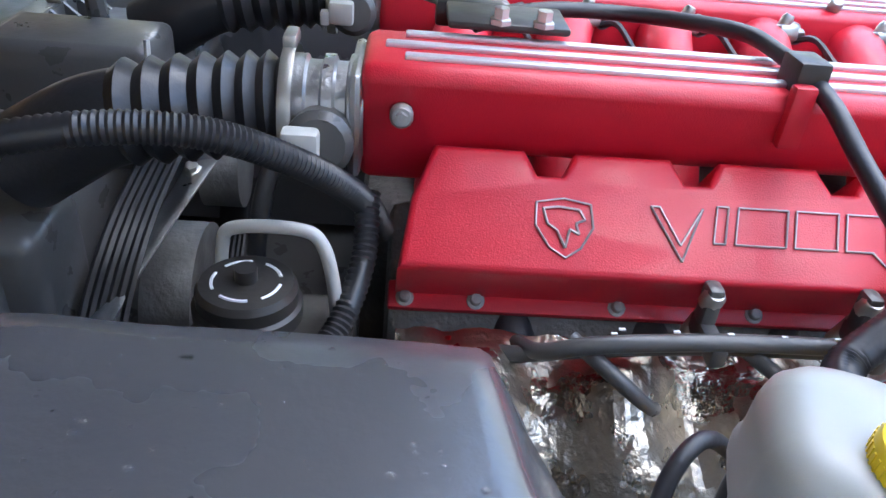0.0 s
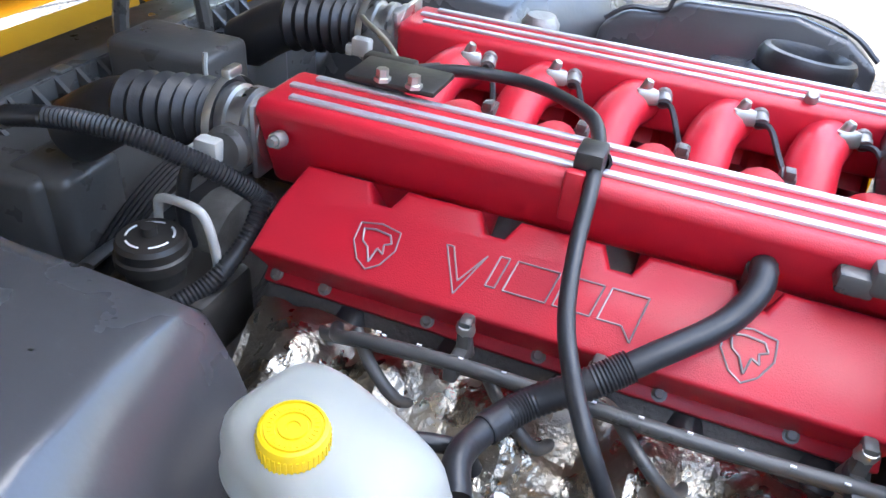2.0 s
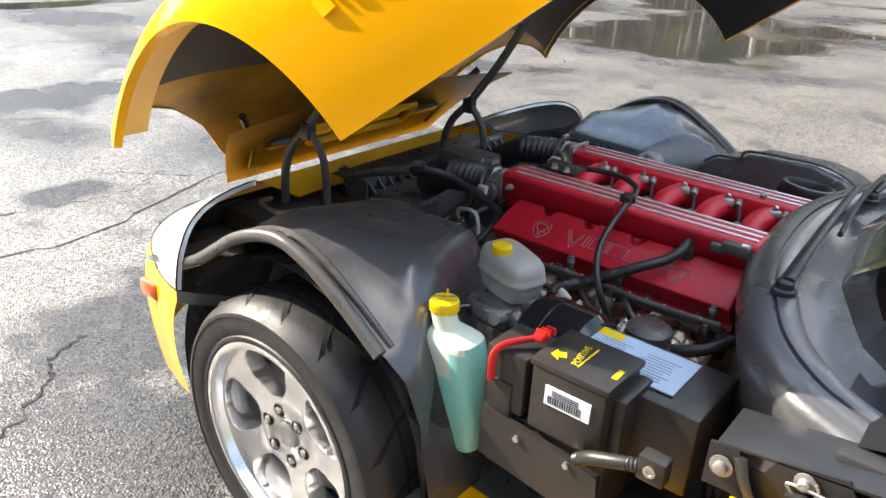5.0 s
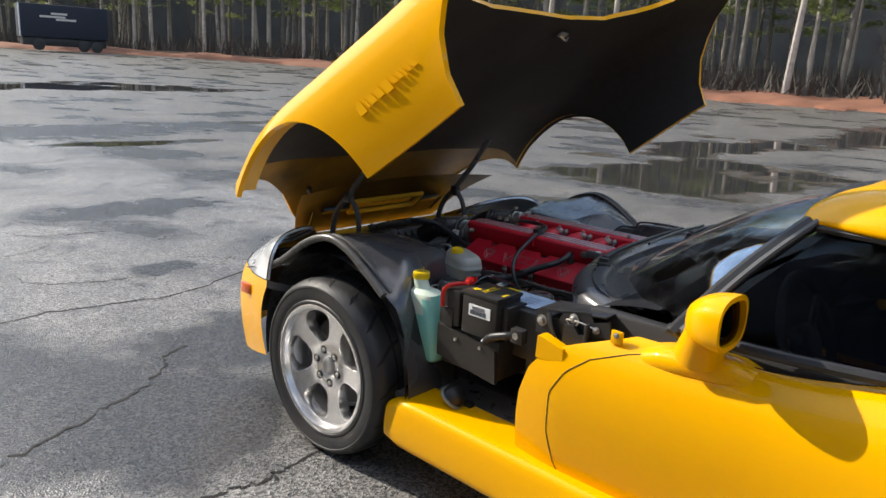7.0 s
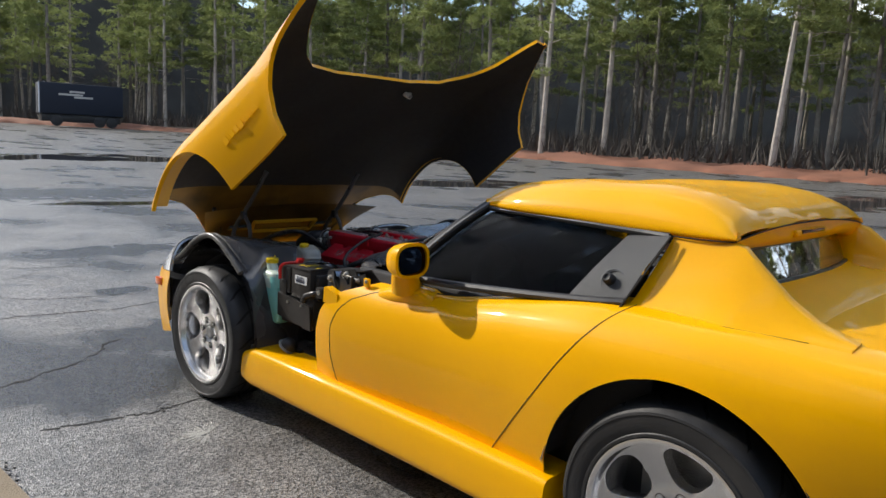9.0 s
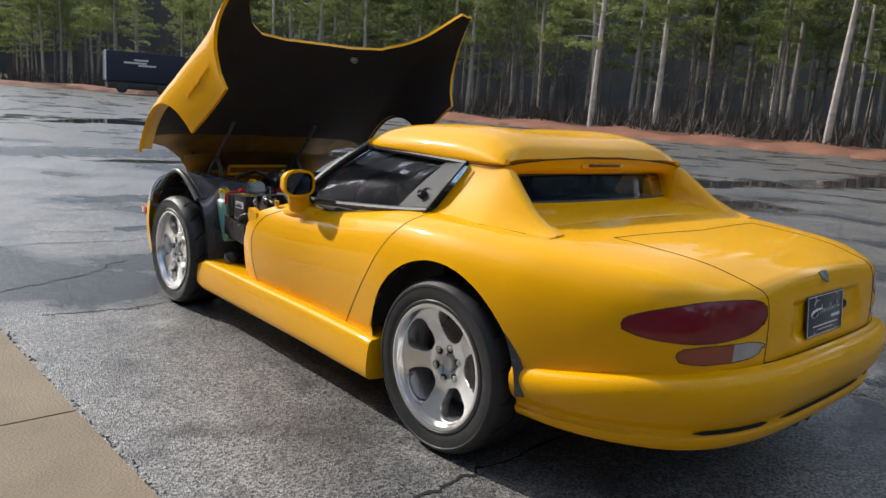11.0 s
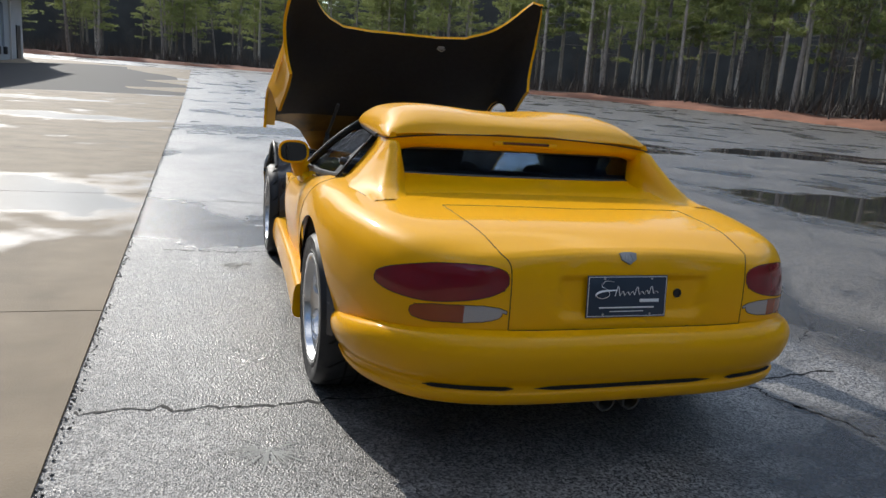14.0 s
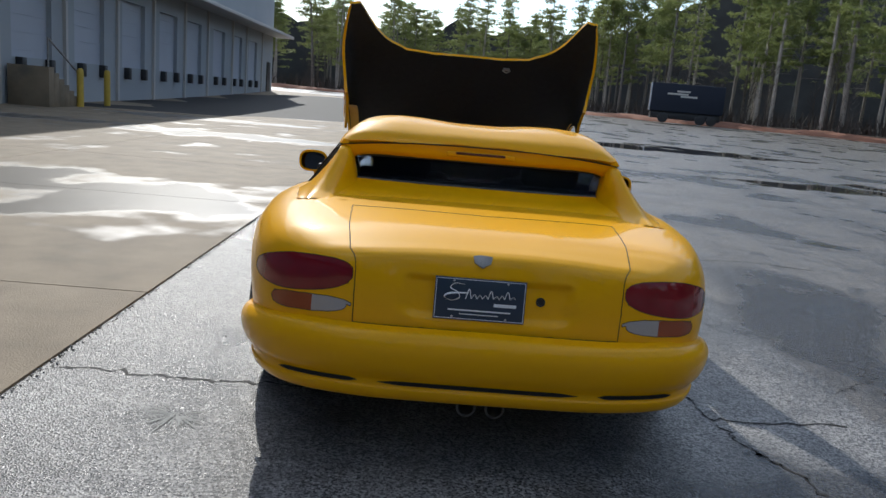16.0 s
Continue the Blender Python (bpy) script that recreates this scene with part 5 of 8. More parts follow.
# door mirrors
for s in (-1, 1):
    bm = bmesh.new()
    rows = []
    for v in np.linspace(0, 1, 14):
        a = v * math.pi / 2
        row = []
        for u in range(28):
            t = 2 * math.pi * u / 28
            ex, ez = 0.082, 0.063
            cx = abs(math.cos(t)) ** 0.72 * math.copysign(1, math.cos(t))
            cz = abs(math.sin(t)) ** 0.72 * math.copysign(1, math.sin(t))
            k = math.sin(a) ** 0.8 if a > 0 else 0.0
            row.append(Vector((s * (0.903 + ex * k * cx - 0.02 * (1 - k)), -1.345 - 0.085 + 0.105 * math.cos(a), 0.895 + ez * k * cz - 0.012 * (1 - k))))
        rows.append(row + [row[0]])
    grid_mesh(bm, rows)
    bmesh.ops.remove_doubles(bm, verts=bm.verts[:], dist=1e-4)
    bmesh.ops.recalc_face_normals(bm, faces=bm.faces[:])
    rims(bm, 0.012)
    mir = part("door_mirror", bm, YELLOW, car, "yellow door mirror shell", 60)
    bm = bmesh.new()
    pts = [(s * 0.903 + 0.075 * abs(math.cos(t)) ** 0.72 * math.copysign(1, math.cos(t)), 0.895 + 0.058 * abs(math.sin(t)) ** 0.72 * math.copysign(1, math.sin(t))) for t in np.linspace(0, 2 * math.pi, 28, endpoint=False)]
    bm.faces.new([bm.verts.new((x, -1.405 + s * 0.14 * (x - s * 0.903) + 0.10 * (z - 0.895), z)) for x, z in pts])
    part("mirror_glass", bm, MIRROR, mir, "mirror glass", 180)
    bm = bmesh.new()
    tube(bm, [(s * 0.885, -1.35, 0.865), (s * 0.868, -1.35, 0.83), (s * 0.84, -1.34, 0.785)], lambda u: 0.032 + 0.026 * u, 14, 8)
    part("mirror_stem", bm, YELLOW, mir)
    # broad fairing that carries the mirror and runs forwards along the wing
    bm = bmesh.new()
    rows = []
    for y in np.linspace(-1.47, -1.10, 22):
        zt = float(np.interp(y, [-1.47, -1.43, -1.36, -1.25, -1.16, -1.10], [0.77, 0.784, 0.786, 0.770, 0.74, 0.703]))
        xo = float(np.interp(y, [-1.47, -1.40, -1.3, -1.2, -1.14, -1.10], [0.845, 0.862, 0.864, 0.852, 0.834, 0.806]))
        rows.append(spline([Vector((s * x, y, z)) for x, z in ((xo - 0.03, 0.70), (xo - 0.004, zt - 0.055), (xo, zt - 0.03), (xo - 0.014, zt - 0.008), (xo - 0.05, zt), (xo - 0.11, zt - 0.004), (xo - 0.15, zt - 0.03), (xo - 0.16, 0.70))], 20))
    vs = grid_mesh(bm, rows)
    bm.faces.new(vs[0])
    bm.faces.new(vs[-1][::-1])
    bmesh.ops.recalc_face_normals(bm, faces=bm.faces[:])
    part("mirror_fairing", bm, YELLOW, mir, "yellow fairing below the mirror", 50)

# cabin
bm = bmesh.new()
box(bm, (0, -1.75, 0.24), (1.5, 1.3, 0.06))
box(bm, (0, -2.38, 0.6), (1.36, 0.05, 0.7), bevel=0.02)
box(bm, (0, -1.0, 0.5), (1.5, 0.05, 0.56))
for s in (-1, 1):
    box(bm, (s * 0.76, -1.65, 0.55), (0.04, 1.3, 0.5), bevel=0.01)
part("cabin_tub", bm, SEAT, car, "dark cabin lining")
bm = bmesh.new()
rows = [[(x, -1.0 - 0.02 - 0.36 * v - 0.05 * (1 - (x / 0.75) ** 2) * 0, 0.80 + 0.03 * math.sin(math.pi * v) - 0.14 * max(0, v - 0.75) * 4) for v in np.linspace(0, 1, 12)] for x in np.linspace(-0.75, 0.75, 13)]
grid_mesh(bm, rows)
bmesh.ops.solidify(bm, geom=bm.faces[:], thickness=0.02)
part("dashboard", bm, SEAT, car, "black padded dashboard")
bm = bmesh.new()
lathe(bm, [(0.185 + 0.014 * math.cos(a), 0.014 * math.sin(a)) for a in np.linspace(0, 2 * math.pi, 10, endpoint=False)], 40, pose(-0.36, -1.46, 0.70, 68, 0, 0), close=True)
wheel_ob = part("steering_wheel", bm, SEAT, car, "black steering wheel")
bm = bmesh.new()
lathe(bm, [(0, 0.02), (0.05, 0.02), (0.06, 0), (0.05, -0.03), (0, -0.03)], 24, pose(-0.36, -1.46, 0.70, 68, 0, 0))
for a in (0, 120, 240):
    box(bm, (0.11, 0, 0), (0.14, 0.03, 0.012), pose(-0.36, -1.46, 0.70, 68, 0, 0) @ pose(0, 0, 0, 0, 0, a - 90), bevel=0.004)
part("spokes", bm, BLACK_TRIM, wheel_ob)
for s in (-1, 1):
    seat = new("seat")
    seat.parent = car
    tagged(seat, "black leather bucket seat")
    bm = bmesh.new()
    box(bm, (s * 0.36, -1.82, 0.40), (0.46, 0.46, 0.16), bevel=0.05, seg=3)
    part("cushion", bm, SEAT, seat)
    bm = bmesh.new()
    box(bm, (0, 0, 0.28), (0.48, 0.12, 0.58), pose(s * 0.36, -2.06, 0.42, 16, 0, 0), bevel=0.05, seg=3)
    box(bm, (0, 0, 0.62), (0.28, 0.09, 0.16), pose(s * 0.36, -2.06, 0.42, 16, 0, 0), bevel=0.035, seg=3)
    part("backrest", bm, SEAT, seat)

# ---- sills ----
for s in (-1, 1):
    bm = bmesh.new()
    rows = []
    for t in np.linspace(0, 1, 30):
        y = -0.335 - 1.74 * t
        e = steps([0, 0.012, 0.03, 0.96, 1.0], [0.75, 0.92, 1, 1, 0.97], t)
        w = steps([0, 0.3, 0.7, 1], [0.885, 0.90, 0.925, 0.955], t)
        rows.append([Vector((s * x, y, 0.24 + (z - 0.24) * e)) for x, z in ((q.x, q.z) for q in spline([(a, 0, b) for a, b in [(w - 0.16, 0.340), (w - 0.08, 0.340), (w - 0.022, 0.339), (w - 0.004, 0.329), (w + 0.004, 0.31), (w + 0.010, 0.25), (w + 0.010, 0.20), (w + 0.002, 0.178), (w - 0.03, 0.163), (w - 0.2, 0.155)]], 22))])
    vs = grid_mesh(bm, rows)
    bm.faces.new(vs[0])
    bm.faces.new(vs[-1][::-1])
    bmesh.ops.recalc_face_normals(bm, faces=bm.faces[:])
    part("side_sill", bm, YELLOW, car, "yellow side sill", 50)

# ---- rear bumper ----
plan = [(0.905, -2.80), (0.908, -2.95), (0.885, -3.10), (0.83, -3.24), (0.745, -3.36), (0.62, -3.445), (0.42, -3.495), (0.2, -3.51), (0, -3.515)]
PLAN = spline([(x, y, 0) for x, y in plan], 40)


def bumper_row(i):
    p = PLAN[i]
    d = PLAN[min(i + 1, 39)] - PLAN[max(i - 1, 0)]
    n = Vector((-d.y, d.x, 0)).normalized()
    if i == 39:
        n = Vector((0, -1, 0))
    if n.x * p.x + n.y * (p.y + 2.4) < 0:
        n = -n
    u = i / 39
    top = steps([0, 0.12, 0.35, 0.6, 1], [0.452, 0.47, 0.52, 0.55, 0.558], u)
    low = steps([0, 0.3, 0.6, 1], [0.255, 0.275, 0.292, 0.297], u)
    out = []
    for off, f in ((-0.05, 1.02), (-0.035, 1.0), (-0.012, 0.975), (0.004, 0.9), (0.012, 0.78), (0.008, 0.62), (-0.006, 0.46), (-0.028, 0.345), (-0.036, 0.30), (-0.036, 0.22), (-0.03, 0.19), (-0.04, 0.08), (-0.07, 0.0), (-0.16, -0.02)):
        q = p + n * off
        out.append(Vector((max(0, q.x), q.y, low + (top - low) * f)))
    out = spline(out, 40)
    if i == 39:
        for q in out:
            q.x = 0
    return out


bm = bmesh.new()
grid_mesh(bm, [bumper_row(i) for i in range(40)])
bmesh.ops.recalc_face_normals(bm, faces=bm.faces[:])
bm.normal_update()
probe = min(bm.faces, key=lambda f: f.calc_center_median().y)
if probe.normal.y > 0:
    bmesh.ops.reverse_faces(bm, faces=bm.faces[:])
both_sides(bm)
bumper = part("rear_bumper", bm, YELLOW, car, "yellow rounded rear bumper", 60)
GROOVE = [r for r in (bumper_row(i) for i in range(40))]
gx = [r[22].x for r in GROOVE][::-1]
for x0, x1 in ((-0.70, -0.42), (-0.35, 0.33), (0.40, 0.68)):
    bm = bmesh.new()
    rows = []
    for x in np.linspace(x0, x1, 24):
        i = int(np.argmin([abs(r[24].x - abs(x)) for r in GROOVE]))
        g = GROOVE[i]
        m3 = [g[j] for j in (23, 25, 27)]
        e = min(1, 10 * (x - x0) / (x1 - x0), 10 * (x1 - x) / (x1 - x0))
        c = m3[1]
        out = Vector((0.3 * math.copysign(abs(x) ** 2, x), -1, 0)).normalized() * 0.003
        yy = float(np.interp(abs(x), gx, [r[25].y for r in GROOVE][::-1]))
        zz = float(np.interp(abs(x), gx, [r[25].z for r in GROOVE][::-1]))
        rows.append([Vector((x, yy, zz + 0.0065 * e + 0.001)) + out, Vector((x, yy + 0.001, zz)) + out, Vector((x, yy, zz - 0.0065 * e - 0.001)) + out])
    grid_mesh(bm, rows)
    part("bumper_slot", bm, GAP, bumper, "dark slot in the bumper")
bm = bmesh.new()
box(bm, (0, -3.2, 0.34), (1.3, 0.3, 0.06))
box(bm, (0, -2.9, 0.42), (1.5, 0.5, 0.1))
part("underbody", bm, BLACK_TRIM, car, "dark underbody")
for k in (0, 1):
    bm = bmesh.new()
    lathe(bm, [(0.027, 0.0), (0.032, 0.0), (0.034, 0.004), (0.034, 0.2), (0.027, 0.2), (0.027, 0.0)], 24, pose(-0.04 + 0.10 * k, -3.215, 0.295, 97, 0, 0))
    part("tailpipe", bm, GRIME, car, "dull steel tailpipe")

# plate, badge and lock on the boot lid
plate = thing("number_plate", "dark blue dealer plate with white script bars", "plate")
bm = bmesh.new()
box(bm, (0, 0, 0), (0.305, 0.004, 0.142), pose(0, -3.440, 0.667, -6, 0, 0), bevel=0.0015)
part("sheet", bm, PLATE_BLUE, plate)
pm = pose(0, -3.4428, 0.667, 84, 0, 0)
bm = bmesh.new()
for a, b in (((-0.148, -0.066), (0.148, -0.066)), ((0.148, -0.066), (0.148, 0.066)), ((0.148, 0.066), (-0.148, 0.066)), ((-0.148, 0.066), (-0.148, -0.066))):
    tube(bm, [pm @ Vector((*a, 0)), pm @ Vector((*b, 0))], 0.0012, 4, 2)
part("border", bm, WHITE_INK, plate, "thin white border")
bm = bmesh.new()
tube(bm, [pm @ Vector((x, y, 0.0008)) for x, y in ((-0.055, 0.05), (-0.085, 0.052), (-0.10, 0.036), (-0.075, 0.022), (-0.07, 0.004), (-0.095, -0.006), (-0.12, 0.004), (-0.10, 0.018), (-0.04, 0.022))], lambda u: 0.0022 + 0.002 * math.sin(9 * u) ** 2, 6, 70, flat=0.3)
part("script_flourish", bm, WHITE_INK, plate, "white looping flourish")
bm = bmesh.new()
for k, (tall, lean) in enumerate(((0.034, 1), (0.017, 1), (0.015, 1), (0.016, 1), (0.032, 1), (0.016, 1), (0.019, 1), (0.033, 1), (0.016, 1))):
    x0 = -0.048 + 0.0185 * k
    tube(bm, [pm @ Vector((x0, 0.001 + 0.0009 * k, 0.0008)), pm @ Vector((x0 + 0.010, 0.001 + tall, 0.0008)), pm @ Vector((x0 + 0.018, 0.004 + 0.0009 * k, 0.0008))], 0.0018, 5, 10, flat=0.3)
part("script_strokes", bm, WHITE_INK, plate, "white slanted script strokes")
for x, y, w, hgt in ((0.085, -0.014, 0.075, 0.011), (0.0, -0.037, 0.21, 0.005), (0.0, -0.05, 0.13, 0.003)):
    bm = bmesh.new()
    box(bm, (0, 0, 0.0006), (w, hgt, 0.0012), pm @ pose(x, y, 0), bevel=0.0005, seg=1)
    part("script_bar", bm, WHITE_INK, plate)
for x in (-0.09, 0.09):
    for y in (-0.06, 0.06):
        bm = bmesh.new()
        lathe(bm, [(0.004, 0), (0.0035, 0.002), (0, 0.0022)], 10, pm @ pose(x, y, 0))
        part("screw", bm, ZINC, plate)
badge = thing("boot_badge", "small silver shield badge above the plate", "badge")
bm = bmesh.new()
prism(bm, [(0.032, 0.018), (0.012, 0.022), (-0.012, 0.022), (-0.032, 0.018), (-0.028, -0.006), (0, -0.024), (0.028, -0.006)], 0.006, pose(0, -3.418, 0.792, 55, 0, 0), bevel=0.002)
part("shield", bm, GREY_METAL, badge)
bm = bmesh.new()
for a in (-18, 0, 18):
    box(bm, (a / 1500, 0, 0.0065), (0.005, 0.022, 0.002), pose(0, -3.418, 0.792, 55, 0, 0) @ pose(0, 0, 0, 0, 0, a))
part("relief", bm, GREY_METAL, badge)
bm = bmesh.new()
lathe(bm, [(0.016, 0), (0.015, 0.004), (0.011, 0.004), (0.010, 0.0), (0, 0.0)], 24, pose(0.175, -3.427, 0.672, 84, 0, 0))
part("boot_lock", bm, BLACK_TRIM, car, "round black boot lock")

# ---- wheels ----
def make_wheel(name, tyre_r, tyre_w, rim_r, deep):
    """A five-hole alloy on a wide tyre, axle along x, outside to -x."""
    w = new(name)
    h = tyre_w / 2
    turn = pose(0, 0, 0, 0, -90, 0)
    bm = bmesh.new()
    prof = [(rim_r - 0.004, h - 0.02), (rim_r + 0.004, h - 0.004), (rim_r + 0.010, h + 0.004), (rim_r + 0.017, h + 0.004), (rim_r + 0.020, h + 0.0005), (rim_r + 0.04, h + 0.007), (tyre_r - 0.034, h + 0.006), (tyre_r - 0.031, h + 0.0085), (tyre_r - 0.024, h + 0.007), (tyre_r - 0.021, h + 0.002), (tyre_r - 0.010, h - 0.010), (tyre_r - 0.002, h - 0.034), (tyre_r, h * 0.5), (tyre_r, 0)]
    prof = prof + [(r, -z) for r, z in prof[-2::-1]]
    lathe(bm, prof, 96, turn)
    bmesh.ops.recalc_face_normals(bm, faces=bm.faces[:])
    tyre = part("tyre", bm, TYRE, w, "wide low-profile black tyre", 30)
    bm = bmesh.new()
    for z in (-0.34, 0.02, 0.36):
        lathe(bm, [(tyre_r + 0.0006, h * z - 0.005), (tyre_r + 0.0006, h * z + 0.005)], 96, turn)
    for k in range(17):
        a = 2 * math.pi * k / 17
        for s in (-1, 1):
            line = []
            for u in np.linspace(0.12, 0.92, 6):
                t = a + s * 0.02 + 0.26 * u * u
                rr = tyre_r + 0.0008 - 0.012 * max(0, u - 0.8) / 0.12
                line.append(Vector((-s * h * u, rr * math.cos(t), rr * math.sin(t))))
            rows = []
            for i, q in enumerate(line):
                d = (line[min(i + 1, 5)] - line[max(i - 1, 0)]).normalized()
                n = d.cross(Vector((0, q.y, q.z)).normalized()) * 0.0058
                rows.append([q - n, q + n])
            grid_mesh(bm, rows)
    tagged(part("tread", bm, GAP, tyre, "grooved tread"), kind="stuff")
    bm = bmesh.new()
    lathe(bm, [(rim_r - 0.03, -h + 0.02), (rim_r - 0.03, h - 0.06), (rim_r - 0.018, h - 0.035), (rim_r - 0.014, h - 0.008), (rim_r - 0.010, h + 0.001), (rim_r - 0.002, h + 0.004), (rim_r + 0.005, h + 0.003), (rim_r + 0.008, h - 0.008)], 80, turn)
    bmesh.ops.recalc_face_normals(bm, faces=bm.faces[:])
    part("rim", bm, WHEEL, w, "polished rim lip", 40)
    # the face, with five large rounded holes
    bm = bmesh.new()
    rows = []
    rs = np.linspace(0.03, rim_r - 0.014, 26)
    for r in rs:
        u = r / rim_r
        z = h - 0.018 - deep * (1 - u) ** 0.8 + 0.010 * math.exp(-((u - 0.25) / 0.12) ** 2)
        rows.append([(r * math.cos(a), r * math.sin(a), z) for a in np.linspace(0, 2 * math.pi, 121)])
    grid_mesh(bm, rows)
    bmesh.ops.remove_doubles(bm, verts=bm.verts[:], dist=1e-5)

    def hole(p):
        r, a = math.hypot(p.x, p.y), math.atan2(p.y, p.x)
        best = 9.0
        for k in range(5):
            d = (a - 2 * math.pi * k / 5 - math.pi / 2 + math.pi) % (2 * math.pi) - math.pi
            q = (r / rim_r - 0.655) / 0.255
            wide = 0.40 * (1 + 0.10 * q)
            best = min(best, abs(q) ** 2.8 + abs(d / wide) ** 2.6 - 1)
        return best

    carve(bm, hole)
    drop(bm, lambda c: hole(c) < 0)
    bmesh.ops.recalc_face_normals(bm, faces=bm.faces[:])
    bm.normal_update()
    if sum(f.normal.z for f in bm.faces) < 0:
        bmesh.ops.reverse_faces(bm, faces=bm.faces[:])
    es = [e for e in bm.edges if e.is_boundary]
    g = [v for v in bmesh.ops.extrude_edge_only(bm, edges=es)["geom"] if isinstance(v, bmesh.types.BMVert)]
    for v in g:
        v.co.z -= 0.045
    bmesh.ops.bevel(bm, geom=[e for e in es if e.is_valid], offset=0.004, segments=2, profile=0.5, affect="EDGES")
    bm.transform(turn)
    face = part("wheel_face", bm, WHEEL, w, "polished five-hole alloy face", 35)
    zc = h - 0.018 - deep * (1 - 0.062 / rim_r) ** 0.8 + 0.009
    for k in range(6):
        a = 2 * math.pi * k / 6 + 0.3
        at = turn @ pose(0.062 * math.cos(a), 0.062 * math.sin(a), zc)
        bm = bmesh.new()
        lathe(bm, [(0.0165, -0.004), (0.0165, 0.0015), (0.0145, 0.0025), (0.0135, 0.0005), (0, 0.0005)], 18, at)
        socket = part("lug_socket", bm, GAP, face, "dark lug recess")
        bm = bmesh.new()
        lathe(bm, [(0.0085, 0.0), (0.0085, 0.003), (0.006, 0.005), (0, 0.005)], 6, at)
        part("lug_nut", bm, ZINC, socket)
    zc = h - 0.018 - deep * (1 - 0.03 / rim_r) ** 0.8 + 0.004
    bm = bmesh.new()
    lathe(bm, [(0.031, -0.006), (0.030, 0.002), (0.026, 0.0045), (0.018, 0.005), (0.016, 0.004), (0, 0.004)], 28, turn @ pose(0, 0, zc + 0.004))
    part("centre_cap", bm, STEEL, face)
    bm = bmesh.new()
    lathe(bm, [(0, 0.0), (0.17, 0.0), (0.17, -0.025), (0, -0.025)], 48, turn @ pose(0, 0, zc - 0.07))
    part("brake_disc", bm, GREY_METAL, w, "grey brake disc")
    bm = bmesh.new()
    box(bm, (0.115, 0.0, zc - 0.065), (0.07, 0.16, 0.06), turn @ pose(0, 0, 0, 0, 0, 200), bevel=0.012)
    part("brake_caliper", bm, BLACK_TRIM, w, "dark brake caliper")
    bm = bmesh.new()
    lathe(bm, [(0, -h + 0.03), (rim_r - 0.032, -h + 0.03)], 48, turn)
    part("back_plate", bm, GAP, w)
    return w


front_wheel = make_wheel("front_wheel", 0.328, 0.272, 0.232, 0.035)
front_wheel.parent = car
front_wheel.matrix_basis = pose(-0.77, 0.0, 0.327, 0, 0, -1.0)
tagged(front_wheel, "polished five-hole alloy wheel with low-profile tyre")
rear_wheel = make_wheel("rear_wheel", 0.332, 0.33, 0.232, 0.075)
rear_wheel.parent = car
rear_wheel.matrix_basis = pose(-0.765, AXLE_R, 0.331, 29, 0, 0)
tagged(rear_wheel, "polished five-hole alloy wheel with wide tyre")
for src, y, z, x in ((front_wheel, 0.0, 0.327, 0.77), (rear_wheel, AXLE_R, 0.331, 0.765)):
    copy_thing(src, pose(x, y, z, 30, 0, 180))
# dark wells round the rear wheels
for s in (-1, 1):
    bm = bmesh.new()
    rows = []
    for a in np.linspace(0.12, math.pi - 0.05, 28):
        rows.append([(s * x, AXLE_R + r * math.cos(a), 0.33 + r * math.sin(a)) for x, r in ((0.93, 0.402), (0.91, 0.425), (0.60, 0.425), (0.55, 0.40), (0.55, 0.1))])
    grid_mesh(bm, rows)
    part("rear_wheel_well", bm, LINER, car, "black wheel well")

# ---- engine ----
engine = thing("engine", "ten-cylinder engine with red crackle-painted intake and covers", "engine")


def plenum(cx, side, dz=0.0):
    """A long red intake box with three bright ribs; side: the way its outer face looks."""
    bm = bmesh.new()
    sec = [(0.042, 0.806), (-0.040, 0.806), (-0.050, 0.799), (-0.050, 0.735), (-0.02, 0.722), (0.018, 0.728), (0.034, 0.745), (0.050, 0.795)]
    rows = []
    for y in (-0.064, -0.072, -0.13, -0.15, -0.70, -0.708):
        e = 0.93 if y in (-0.064, -0.708) else 1.0
        low = 0.028 if y > -0.14 else 0.0
        rows.append([(cx + side * x * e, y, 0.76 + (z - 0.76) * e - (low if z < 0.74 else 0)) for x, z in sec])
    vs = [[bm.verts.new(p) for p in r] for r in rows]
    for a, b in zip(vs, vs[1:]):
        for k in range(8):
            bm.faces.new((a[k], a[(k + 1) % 8], b[(k + 1) % 8], b[k]))
    bm.faces.new(vs[0])
    bm.faces.new(vs[-1][::-1])
    bmesh.ops.recalc_face_normals(bm, faces=bm.faces[:])
    bmesh.ops.bevel(bm, geom=[e for e in bm.edges if e.calc_face_angle(0) > 0.5], offset=0.004, segments=2, profile=0.5, affect="EDGES")
    p = part("intake_plenum", bm, RED, engine, "red crackle-finish intake box with bright ribs", 45)
    for x in (-0.026, 0.0, 0.026):
        bm = bmesh.new()
        y0 = -0.095 if x else -0.08
        box(bm, (cx + x * 1.05, (y0 - 0.70) / 2, 0.8075), (0.0095, 0.70 + y0, 0.005), bevel=0.0015)
        part("rib", bm, STRIPE, p, "bare aluminium rib")
    bm = bmesh.new()
    lathe(bm, [(0.009, 0), (0.009, 0.01), (0.007, 0.013), (0, 0.013)], 14, pose(cx + side * 0.048, -0.095, 0.770, 0, side * 80, 0))
    lathe(bm, [(0.005, 0.01), (0.005, 0.02), (0, 0.02)], 6, pose(cx + side * 0.048, -0.095, 0.770, 0, side * 80, 0))
    part("bolt", bm, GREY_METAL, p)
    return p


